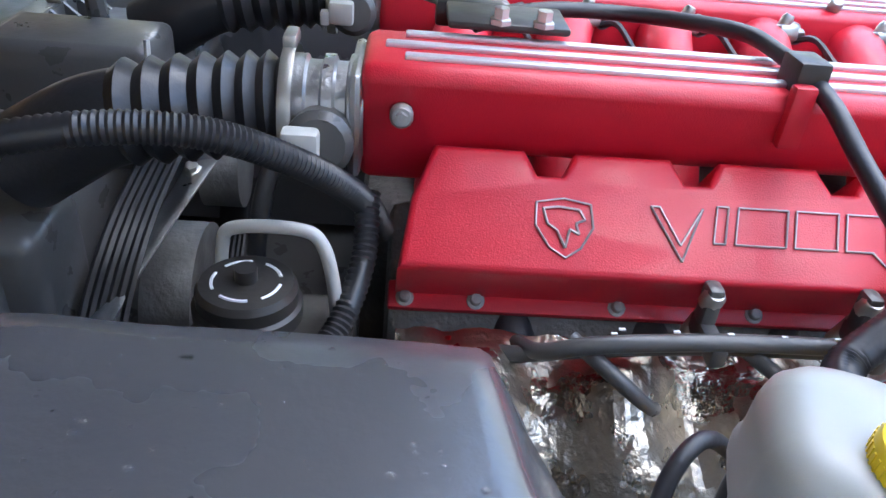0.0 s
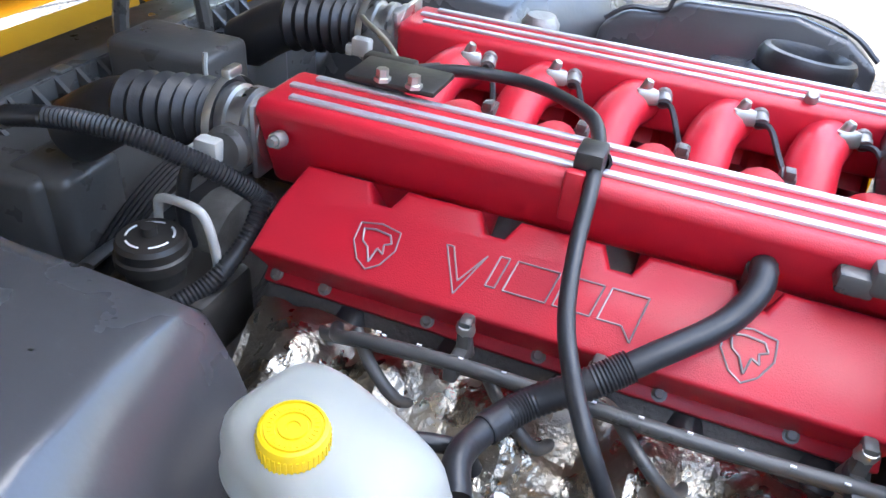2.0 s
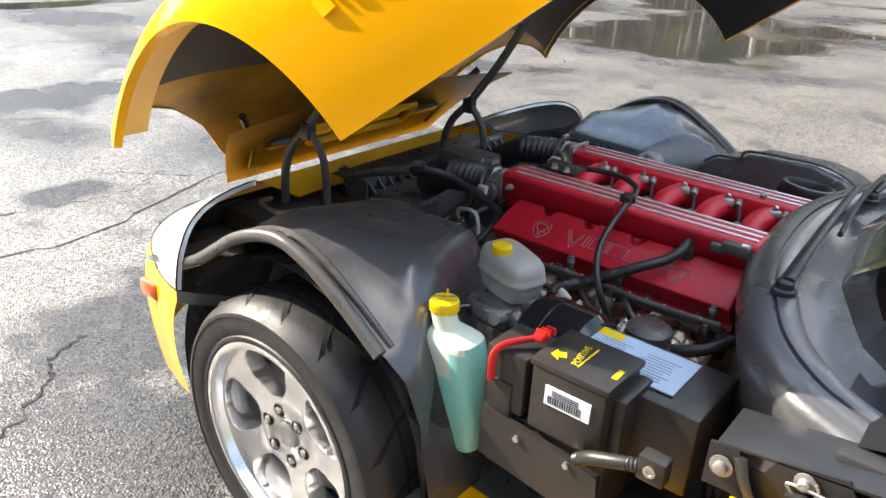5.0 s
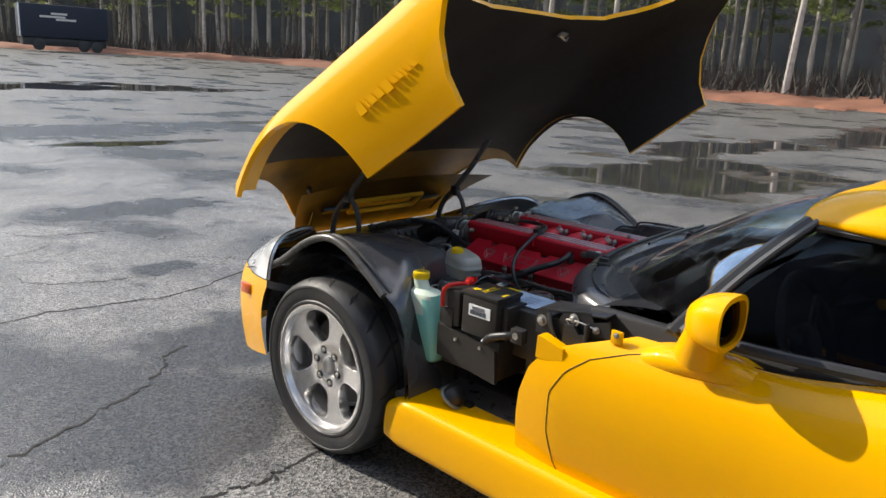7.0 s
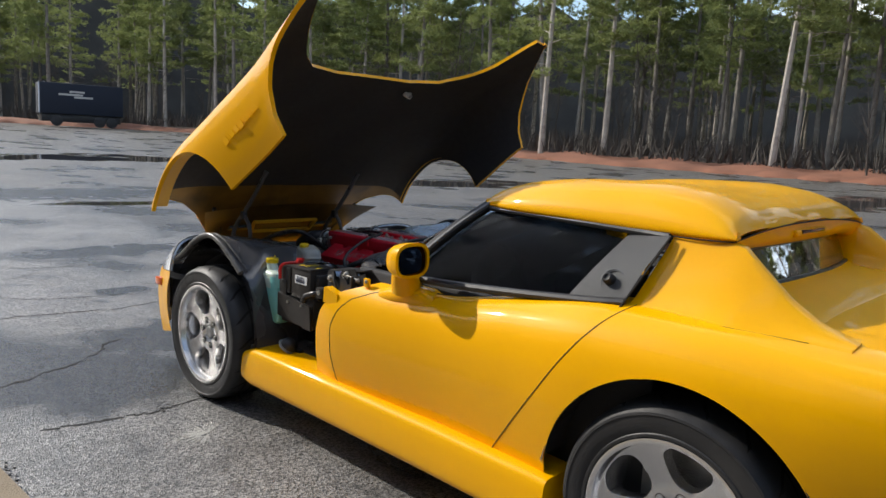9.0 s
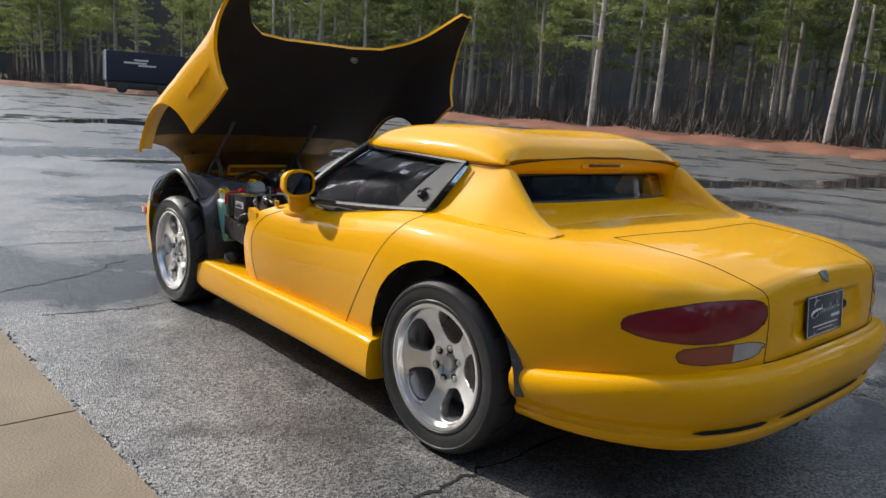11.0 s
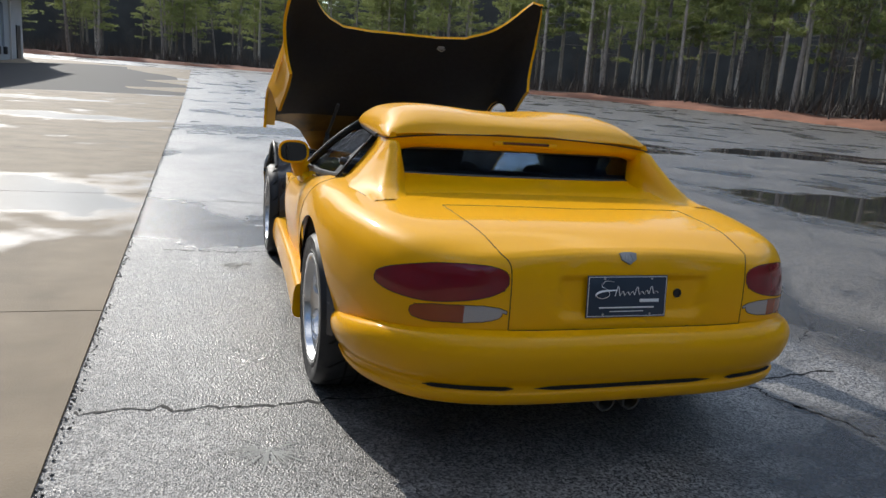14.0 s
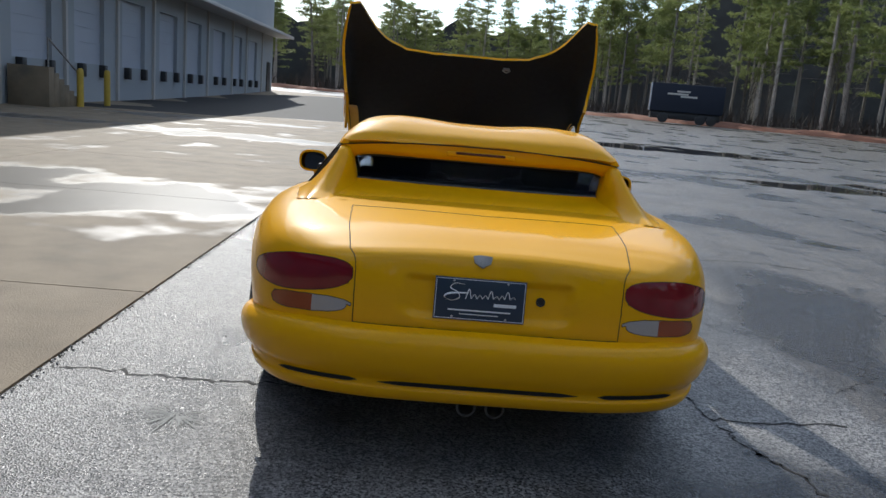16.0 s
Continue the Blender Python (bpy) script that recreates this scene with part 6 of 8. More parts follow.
plenum(-0.128, -1)
right_plenum = plenum(0.222, 1, -0.02)
right_plenum.location.z = -0.02
for k in range(5):
    y = -0.154 - 0.1155 * k
    bm = bmesh.new()
    tube(bm, [(0.21, y - 0.02, 0.735), (0.165, y - 0.012, 0.746), (0.115, y, 0.741), (0.055, y + 0.004, 0.712), (0.005, y + 0.008, 0.67), (-0.04, y + 0.012, 0.62)], lambda u: 0.036 - 0.018 * min(u, 0.25), 20, 22, flat=0.92)
    part("intake_runner", bm, RED, engine, "red curved intake runner")
    bm = bmesh.new()
    tube(bm, [(-0.10, y - 0.064, 0.735), (-0.03, y - 0.062, 0.740), (0.035, y - 0.061, 0.728), (0.085, y - 0.058, 0.69), (0.11, y - 0.055, 0.62)], lambda u: 0.0305 - 0.003 * u, 20, 24)
    part("intake_runner", bm, RED, engine, "red curved intake runner")
    # fuel fitting with its lead and plug
    m = pose(0.158, y - 0.038, 0.760)
    bm = bmesh.new()
    box(bm, (-0.008, 0.012, 0.004), (0.02, 0.028, 0.02), m @ pose(0, 0, 0, 0, 15, 20), bevel=0.004)
    lathe(bm, [(0.007, 0), (0.007, 0.014), (0.005, 0.018), (0, 0.018)], 10, m @ pose(-0.01, 0.014, 0.01, 20, 0, 0))
    fit_part = part("fuel_fitting", bm, ZINC, engine, "small zinc fuel fitting")
    bm = bmesh.new()
    lathe(bm, [(0, -0.010), (0.009, -0.010), (0.0105, -0.004), (0.0085, -0.002), (0.0085, 0.003), (0.0105, 0.005), (0.009, 0.011), (0.005, 0.013), (0, 0.013)], 14, m @ pose(0.006, -0.012, 0.002, 0, 70, 10))
    part("injector_cap", bm, GREY_METAL, fit_part)
    bm = bmesh.new()
    tube(bm, [(0.155, y - 0.048, 0.757), (0.135, y - 0.062, 0.764), (0.105, y - 0.076, 0.748), (0.075, y - 0.086, 0.738)], 0.0038, 6, 14)
    part("lead", bm, RUBBER, fit_part)
    bm = bmesh.new()
    box(bm, (0.060, y - 0.088, 0.738), (0.030, 0.018, 0.024), pose(0, 0, 0), bevel=0.004)
    box(bm, (0.052, y - 0.088, 0.752), (0.016, 0.012, 0.010), bevel=0.002)
    part("plug", bm, PLASTIC, fit_part)
bm = bmesh.new()
lathe(bm, [(0.008, 0), (0.008, 0.012), (0.006, 0.015), (0, 0.015)], 12, pose(0.19, -0.60, 0.785, 0, -30, 0))
part("stud", bm, GREY_METAL, engine)

# throttle bodies and corrugated intake hoses
for cx in (-0.128, 0.222):
    bm = bmesh.new()
    prof = [(0.03, 0.0), (0.040, 0.0), (0.040, 0.012), (0.034, 0.014), (0.034, 0.022), (0.039, 0.024), (0.039, 0.032), (0.034, 0.034), (0.034, 0.044), (0.038, 0.046), (0.038, 0.056), (0.034, 0.058), (0.034, 0.062)]
    lathe(bm, prof, 32, pose(cx - 0.006, -0.066, 0.757, -90, 0, 0))
    box(bm, (cx - 0.002, -0.060, 0.755), (0.092, 0.010, 0.085), bevel=0.006)
    tb = part("throttle_body", bm, STEEL, engine, "ribbed cast aluminium throttle body", 30)
    bm = bmesh.new()
    lathe(bm, [(0, 0.03), (0.02, 0.03), (0.026, 0.024), (0.026, 0), (0, 0)], 18, pose(cx - 0.035, -0.035, 0.742, 0, -80, 0))
    part("sensor", bm, PLASTIC, tb)
    bm = bmesh.new()
    box(bm, (cx - 0.068, -0.022, 0.748), (0.018, 0.028, 0.026), bevel=0.004)
    box(bm, (cx - 0.07, -0.004, 0.742), (0.012, 0.01, 0.016), bevel=0.002)
    part("sensor_plug", bm, PALE_PLUG, tb, "pale grey sensor plug")
    bm = bmesh.new()
    tube(bm, [(cx - 0.008, -0.008, 0.755), (cx - 0.01, 0.05, 0.75), (cx - 0.014, 0.125, 0.74)], 0.0425, 28, 14, ribs=0.007, pitch=0.0165)
    hose = part("intake_hose", bm, RUBBER, engine, "black corrugated intake hose", 45)
    bm = bmesh.new()
    tube(bm, [(cx - 0.014, 0.11, 0.742), (cx - 0.014, 0.15, 0.728), (cx - 0.012, 0.21, 0.69)], lambda u: 0.037 + 0.004 * u, 24, 12)
    part("hose_cuff", bm, RUBBER, hose)
    bm = bmesh.new()
    lathe(bm, [(0.0475, -0.005), (0.0485, 0), (0.0475, 0.005)], 32, pose(cx - 0.008, -0.008, 0.755, -90, 0, 0))
    box(bm, (cx + 0.0, -0.008, 0.806), (0.026, 0.011, 0.012), bevel=0.003)
    part("hose_clamp", bm, ZINC, hose)


# valve covers
def valve_cover(s):
    """A red cover leaning outwards, with notches along its upper edge and bright lettering shapes."""
    top, low = Vector((s * 0.170, 0, 0.746)), Vector((s * 0.2515, 0, 0.683))
    d = (low - top).normalized()
    n = Vector((s * abs(d.z), 0, abs(d.x))).normalized()
    L = (low - top).length
    m = Matrix(((0, d.x, n.x, top.x + 0.03 * (s > 0) * 2), (1, 0, 0, 0), (0, d.z, n.z, top.z), (0, 0, 0, 1)))
    edge = [(-0.106, 0.045), (-0.122, 0.0)]
    for c in (-0.213, -0.330, -0.4505, -0.567):
        edge += [(c + 0.020, 0.0), (c + 0.010, 0.021), (c - 0.009, 0.021), (c - 0.020, 0.0)]
    edge += [(-0.69, 0.0), (-0.70, 0.012), (-0.70, L), (-0.098, L)]
    bm = bmesh.new()
    th = 0.074
    prism(bm, edge[::-1], th, m @ Matrix.Translation((0, 0, -th)))
    bmesh.ops.recalc_face_normals(bm, faces=bm.faces[:])
    top_edges = [e for e in bm.edges if all(abs((m.inverted() @ v.co).z) < 1e-4 for v in e.verts)]
    bmesh.ops.bevel(bm, geom=top_edges, offset=0.006, segments=3, profile=0.5, affect="EDGES")
    cover = part("valve_cover", bm, RED, engine, "red crackle-finish valve cover with bright outlines", 35)
    bm = bmesh.new()
    box(bm, (-0.398, L + 0.001, -th + 0.004), (0.612, 0.024, 0.010), m, bevel=0.003)
    part("cover_flange", bm, RED, cover)
    for k in range(6):
        y = -0.106 - 0.0575 * k if k < 2 else -0.1635 - 0.1165 * (k - 1)
        bm = bmesh.new()
        lathe(bm, [(0.0075, 0), (0.0075, 0.002), (0.005, 0.0025), (0.005, 0.007), (0.004, 0.008), (0, 0.008)], 12, m @ pose(y, L + 0.004, -th + 0.008, 0, 0, 0))
        part("bolt", bm, GREY_METAL, cover)
    if s < 0:
        def outline(pts, r=0.0009):
            b = bmesh.new()
            pp = [m @ Vector((x, y, 0.0012)) for x, y in pts]
            for a, c in zip(pp, pp[1:] + pp[:1]):
                tube(b, [a, c], r, 5, 2)
            return b
        for cy in (-0.222, -0.569):
            sh = [(0.021, 0.045), (0.0, 0.041), (-0.021, 0.045), (-0.022, 0.064), (-0.012, 0.081), (0, 0.089), (0.012, 0.081), (0.022, 0.064)]
            tagged(part("badge_outline", outline([(cy + x, y) for x, y in sh]), ENGRAVED, cover, "engraved shield outline"), kind="stuff")
            b = bmesh.new()
            mark = [(0.016, 0.050), (0.004, 0.048), (-0.012, 0.050), (-0.016, 0.058), (-0.009, 0.061), (-0.011, 0.070), (-0.004, 0.066), (0.0, 0.081), (0.006, 0.067), (0.013, 0.062)]
            for a, c in zip(mark, mark[1:] + mark[:1]):
                tube(b, [m @ Vector((cy + a[0], a[1], 0.0012)), m @ Vector((cy + c[0], c[1], 0.0012))], 0.0011, 5, 2)
            tagged(part("badge_mark", b, ENGRAVED, cover), kind="stuff")
        # slanted outlined shapes stand for the maker's lettering
        for sh in ([(-0.290, 0.043), (-0.297, 0.043), (-0.311, 0.074), (-0.331, 0.043), (-0.311, 0.087)],
                   [(-0.343, 0.040), (-0.352, 0.040), (-0.346, 0.071), (-0.337, 0.071)],
                   [(-0.360, 0.040), (-0.400, 0.040), (-0.394, 0.071), (-0.354, 0.071)],
                   [(-0.407, 0.040), (-0.441, 0.040), (-0.435, 0.071), (-0.401, 0.071)],
                   [(-0.448, 0.040), (-0.481, 0.040), (-0.474, 0.084), (-0.464, 0.071), (-0.442, 0.071)]):
            letter = part("letter_shape", outline(sh), ENGRAVED, cover, "engraved slanted outline")
    return cover


valve_cover(-1)
valve_cover(1)

# block, heads and the dark lower end
bm = bmesh.new()
box(bm, (0.045, -0.39, 0.46), (0.34, 0.66, 0.34), bevel=0.02)
part("block", bm, GRIME, engine, "grimy cast block", 40)
for s, cx in ((-1, -0.168), (1, 0.26)):
    bm = bmesh.new()
    box(bm, (0, 0, 0), (0.09, 0.60, 0.15), pose(cx, -0.39, 0.60, 0, s * -40, 0), bevel=0.012)
    part("cylinder_head", bm, GRIME, engine, "oily cast cylinder head", 40)
for k in range(5):
    y = -0.197 - 0.1155 * k
    bm = bmesh.new()
    lathe(bm, [(0.021, 0), (0.021, 0.03), (0.018, 0.04), (0.012, 0.055), (0, 0.055)], 18, pose(-0.205, y, 0.600, 0, -115, 0))
    part("plug_boot", bm, RUBBER, engine, "black spark plug boot")
    bm = bmesh.new()
    lathe(bm, [(0.015, 0), (0.015, 0.02), (0.011, 0.024), (0, 0.024)], 8, pose(-0.198, y - 0.034, 0.600, 0, -115, 0))
    part("plug_hex", bm, GREY_METAL, engine)

# crumpled foil over the exhaust
def foil(s):
    bm = bmesh.new()
    rows = []
    for y in np.linspace(-0.10, -0.70, 80):
        row = []
        for u in np.linspace(0, 1, 44):
            hump = 0.5 + 0.5 * math.cos(2 * math.pi * (y + 0.16) / 0.115)
            x = -0.235 - 0.19 * u - 0.02 * hump * math.sin(math.pi * u)
            z = 0.606 - 0.14 * u ** 1.4 + 0.038 * hump * math.sin(math.pi * min(1, u * 1.25))
            q = Vector((x * 22, y * 22, z * 10))
            e = noise.noise(q * 0.7) * 0.016 + abs(noise.noise(q * 1.3)) * 0.012 + abs(noise.noise(q * 2.9)) * 0.003 + abs(noise.noise(Vector((q.x * 1.6, q.y * 7.0, 0)))) * 0.0022
            p = Vector((x, y, z + e))
            if s > 0:
                p.x = 0.09 - p.x
            row.append(p)
        rows.append(row)
    grid_mesh(bm, rows)
    bmesh.ops.recalc_face_normals(bm, faces=bm.faces[:])
    return bm


part("heat_shield", foil(-1), FOIL, engine, "crumpled silver heat foil", 25)
bm = bmesh.new()
box(bm, (-0.345, -0.38, 0.41), (0.18, 0.56, 0.10), bevel=0.03)
part("exhaust_manifold", bm, GREY_METAL, engine)

# hoses and wires
def hose(name, pts, r, mat, label, ribs=0.0, pitch=0.006, cat="hose"):
    bm = bmesh.new()
    tube(bm, pts, r, 12, None, ribs=ribs, pitch=pitch)
    return tagged(part(name, bm, mat, None, "", 60), label, cat, "hoses on the engine")


vacuum = hose("vacuum_hose", [(-0.03, -0.165, 0.803), (-0.012, -0.22, 0.812), (-0.004, -0.30, 0.812), (-0.066, -0.372, 0.822), (-0.106, -0.396, 0.819), (-0.18, -0.408, 0.809), (-0.25, -0.414, 0.783), (-0.31, -0.425, 0.758), (-0.359, -0.447, 0.737), (-0.39, -0.472, 0.71), (-0.388, -0.495, 0.66), (-0.36, -0.517, 0.595), (-0.34, -0.54, 0.53)], 0.0072, RUBBER, "smooth black hose arching over the intake")
breather = hose("breather_hose", [(-0.165, -0.564, 0.73), (-0.174, -0.563, 0.766), (-0.199, -0.562, 0.757), (-0.229, -0.542, 0.737), (-0.267, -0.498, 0.717), (-0.298, -0.453, 0.693), (-0.32, -0.409, 0.669), (-0.365, -0.384, 0.668), (-0.40, -0.378, 0.672), (-0.43, -0.388, 0.668)], 0.0118, RUBBER, "thick black breather hose from the valve cover")
hose("braided_sleeve", [(-0.28, -0.48, 0.708), (-0.298, -0.453, 0.693), (-0.32, -0.409, 0.669), (-0.36, -0.386, 0.668)], 0.0142, RUBBER, "braided black sleeve over the thick hose", 0.0012, 0.004)
for k, (dx, dz) in enumerate(((0, 0), (0.012, 0.014))):
    lead = hose("ignition_lead", [(-0.235 - dx, -0.165 - 0.03 * k, 0.60 + dz), (-0.262 - dx, -0.19 - 0.02 * k, 0.615 + dz), (-0.275 - dx, -0.25, 0.635 + dz), (-0.278 - dx, -0.34, 0.645 + dz), (-0.275 - dx, -0.45, 0.643 + dz), (-0.272 - dx, -0.56, 0.64 + dz), (-0.268 - dx, -0.70, 0.645 + dz)], 0.0068, PLASTIC, "black ignition lead along the cover")
    bm = bmesh.new()
    for j in range(11):
        y = -0.26 - 0.04 * j
        box(bm, (-0.2765 - dx, y, 0.6515 + dz), (0.002, 0.0045, 0.0014))
    tagged(part("print", bm, WHITE_INK, lead, "small white marking bars"), kind="stuff")
for k, y in enumerate((-0.27, -0.40, -0.52)):
    hose("plug_lead", [(-0.272, y + 0.04, 0.642), (-0.30, y + 0.01, 0.63), (-0.305, y - 0.02, 0.605), (-0.275, y - 0.03, 0.59), (-0.25, y - 0.005, 0.592)], 0.0062, PLASTIC, "short black lead looping to a spark plug")
for y in (-0.333, -0.455, -0.672):
    clip = thing("lead_clip", "black lead clip on a bright stud", "clip", "lead clips on the cover")
    bm = bmesh.new()
    lathe(bm, [(0.0055, 0), (0.0055, 0.05), (0.009, 0.05), (0.009, 0.06), (0.0065, 0.064), (0, 0.064)], 10, pose(-0.236, y, 0.625, 0, -25, 0))
    part("stud", bm, ZINC, clip)
    bm = bmesh.new()
    box(bm, (-0.272, y, 0.648), (0.05, 0.014, 0.018), pose(0, 0, 0), bevel=0.004)
    box(bm, (-0.258, y, 0.662), (0.018, 0.013, 0.05), bevel=0.004)
    part("saddle", bm, PLASTIC, clip)
conduit = hose("wiring_conduit", [(-0.27, 0.40, 0.70), (-0.29, 0.27, 0.745), (-0.278, 0.13, 0.783), (-0.262, 0.04, 0.785), (-0.225, -0.02, 0.75), (-0.185, -0.065, 0.702), (-0.165, -0.085, 0.66)], 0.0115, RUBBER, "ribbed black wiring conduit beside the intake hose", 0.0016, 0.005)
hose("wiring_conduit", [(-0.175, -0.072, 0.70), (-0.215, -0.072, 0.665), (-0.26, -0.058, 0.635), (-0.30, -0.035, 0.62), (-0.345, -0.01, 0.60)], 0.0105, RUBBER, "ribbed black wiring conduit going down past the cover", 0.0016, 0.005)
bm = bmesh.new()
tube(bm, [(-0.27, 0.40, 0.70), (-0.288, 0.29, 0.739), (-0.288, 0.21, 0.763), (-0.281, 0.15, 0.779)], 0.0135, 12, 24)
part("tape_wrap", bm, PLASTIC, conduit, "smooth black tape wrap")
bm = bmesh.new()
tube(bm, [(-0.035, -0.155, 0.801), (-0.022, -0.18, 0.806), (-0.012, -0.20, 0.809)], 0.0088, 10, 8)
part("end_cuff", bm, PLASTIC, vacuum, "black end cuff")
bm = bmesh.new()
tube(bm, [(-0.163, -0.564, 0.722), (-0.167, -0.564, 0.742), (-0.174, -0.563, 0.764)], 0.0138, 12, 8)
part("end_cuff", bm, PLASTIC, breather, "black cuff at the valve cover")
hose("sensor_lead", [(-0.198, -0.004, 0.74), (-0.21, 0.004, 0.71), (-0.212, 0.01, 0.67), (-0.20, 0.015, 0.62)], 0.0075, RUBBER, "dark lead below the pale plug")
hose("throttle_cable", [(-0.03, -0.165, 0.805), (0.06, -0.10, 0.80), (0.15, -0.03, 0.785), (0.19, 0.0, 0.78)], 0.004, ZINC, "thin bright cable between the throttles", cat="cable")
hclip = thing("hose_clip", "black hose clip on the intake box", "clip")
bm = bmesh.new()
box(bm, (-0.155, -0.40, 0.815), (0.034, 0.026, 0.03), bevel=0.004)
lathe(bm, [(0.0125, -0.008), (0.0125, 0.008), (0.01, 0.008), (0.01, -0.008)], 16, pose(-0.147, -0.404, 0.815, 0, 90, 20), close=True)
part("clamp", bm, BATTERY, hclip)
bm = bmesh.new()
box(bm, (-0.178, -0.392, 0.79), (0.012, 0.018, 0.05), pose(0, 0, 0), bevel=0.003)
part("tab", bm, RED, hclip)
plate = thing("cable_bracket", "black cable bracket bolted on the intake box", "bracket")
bm = bmesh.new()
box(bm, (-0.072, -0.178, 0.818), (0.062, 0.10, 0.007), bevel=0.003)
box(bm, (-0.035, -0.15, 0.81), (0.02, 0.06, 0.022), bevel=0.003)
part("plate", bm, BATTERY, plate)
for y in (-0.17, -0.205):
    bm = bmesh.new()
    lathe(bm, [(0.009, 0), (0.009, 0.004), (0.0065, 0.005), (0.0065, 0.013), (0, 0.014)], 6, pose(-0.10, y, 0.821))
    part("bolt", bm, ZINC, plate)
sensor = thing("pressure_sensor", "black pressure sensor at the end of the intake box", "sensor")
bm = bmesh.new()
box(bm, (-0.172, -0.668, 0.788), (0.045, 0.06, 0.026), bevel=0.005)
box(bm, (-0.178, -0.63, 0.78), (0.03, 0.03, 0.02), bevel=0.004)
part("housing", bm, PLASTIC, sensor)
bm = bmesh.new()
box(bm, (-0.184, -0.685, 0.8022), (0.012, 0.014, 0.003))
part("sticker", bm, LABEL, sensor)

# steering pump reservoir in front of the cover
pump = thing("steering_reservoir", "black power steering reservoir with a round cap", "reservoir")
bm = bmesh.new()
lathe(bm, [(0, 0.632), (0.008, 0.632), (0.008, 0.622), (0.033, 0.620), (0.036, 0.615), (0.036, 0.605), (0.039, 0.603), (0.039, 0.592), (0.033, 0.588), (0.03, 0.57), (0.05, 0.565), (0.055, 0.5), (0, 0.5)], 36, pose(-0.268, 0.007, 0.055))
part("cap", bm, BATTERY, pump, "", 30)
bm = bmesh.new()
for a in range(5):
    t0 = a * 1.25
    tube(bm, [(-0.268 + 0.024 * math.cos(t0 + 0.17 * j), 0.007 + 0.024 * math.sin(t0 + 0.17 * j), 0.6755) for j in range(6)], 0.0014, 5, 8)
part("print", bm, WHITE_INK, pump, "worn white marking bars")
bm = bmesh.new()
box(bm, (-0.25, -0.01, 0.585), (0.09, 0.12, 0.08), bevel=0.01)
part("tank", bm, BATTERY, pump)
hose("steel_pipe", [(-0.225, 0.036, 0.63), (-0.222, 0.034, 0.672), (-0.225, 0.024, 0.692), (-0.238, -0.025, 0.702), (-0.241, -0.043, 0.692), (-0.243, -0.052, 0.655), (-0.245, -0.055, 0.61)], 0.0052, PALE_PLUG, "pale steel pipe bent over the reservoir", cat="pipe")
belt = thing("drive_belt", "ribbed black drive belt at the engine's front", "belt")
bm = bmesh.new()
loop = [(0.05 + 0.30 * math.cos(a) * (1 if abs(math.cos(a)) > 0.3 else 0.9), 0.155, 0.45 + 0.17 * math.sin(a)) for a in np.linspace(0, 2 * math.pi, 49)]
rows = []
for x, y, z in loop:
    rows.append([(x, y + w, z + (0.002 if k % 2 else 0)) for k, w in enumerate(np.linspace(-0.022, 0.022, 13))])
grid_mesh(bm, rows)
bmesh.ops.solidify(bm, geom=bm.faces[:], thickness=0.004)
part("band", bm, RUBBER, belt)
for x, z, r in ((0.05, 0.42, 0.09), (-0.22, 0.46, 0.06), (0.3, 0.47, 0.06)):
    bm = bmesh.new()
    lathe(bm, [(0, 0.03), (r * 0.5, 0.03), (r * 0.6, 0.02), (r * 0.9, 0.02), (r, 0.028), (r, -0.028), (0, -0.028)], 36, pose(x, 0.155, z, -90, 0, 0))
    part("pulley", bm, GREY_METAL, belt)
arm = thing("alternator_bracket", "bare aluminium bracket beside the steering pump", "bracket")
bm = bmesh.new()
tube(bm, [(0.05, 0.122, 0.597), (-0.03, 0.135, 0.584), (-0.13, 0.152, 0.567), (-0.22, 0.165, 0.55)], lambda u: 0.024 - 0.006 * math.sin(math.pi * u), 10, 14, flat=0.3)
part("arm", bm, STEEL, arm)
bm = bmesh.new()
lathe(bm, [(0.011, 0), (0.011, 0.006), (0.007, 0.008), (0.007, 0.014), (0, 0.015)], 6, pose(0.03, 0.125, 0.598, 0, -20, 0))
part("bolt", bm, ZINC, arm)

# ---- engine bay ----
bay = thing("engine_bay", "black moulded engine bay panels under the hood", "car body")

# wheel arch liners with a rolled lip
LIP_Y = [0.50, 0.36, 0.26, 0.12, 0.0, -0.10, -0.20, -0.29]
LIP_Z = [0.585, 0.62, 0.672, 0.765, 0.805, 0.785, 0.728, 0.665]


LINER_ROWS = []


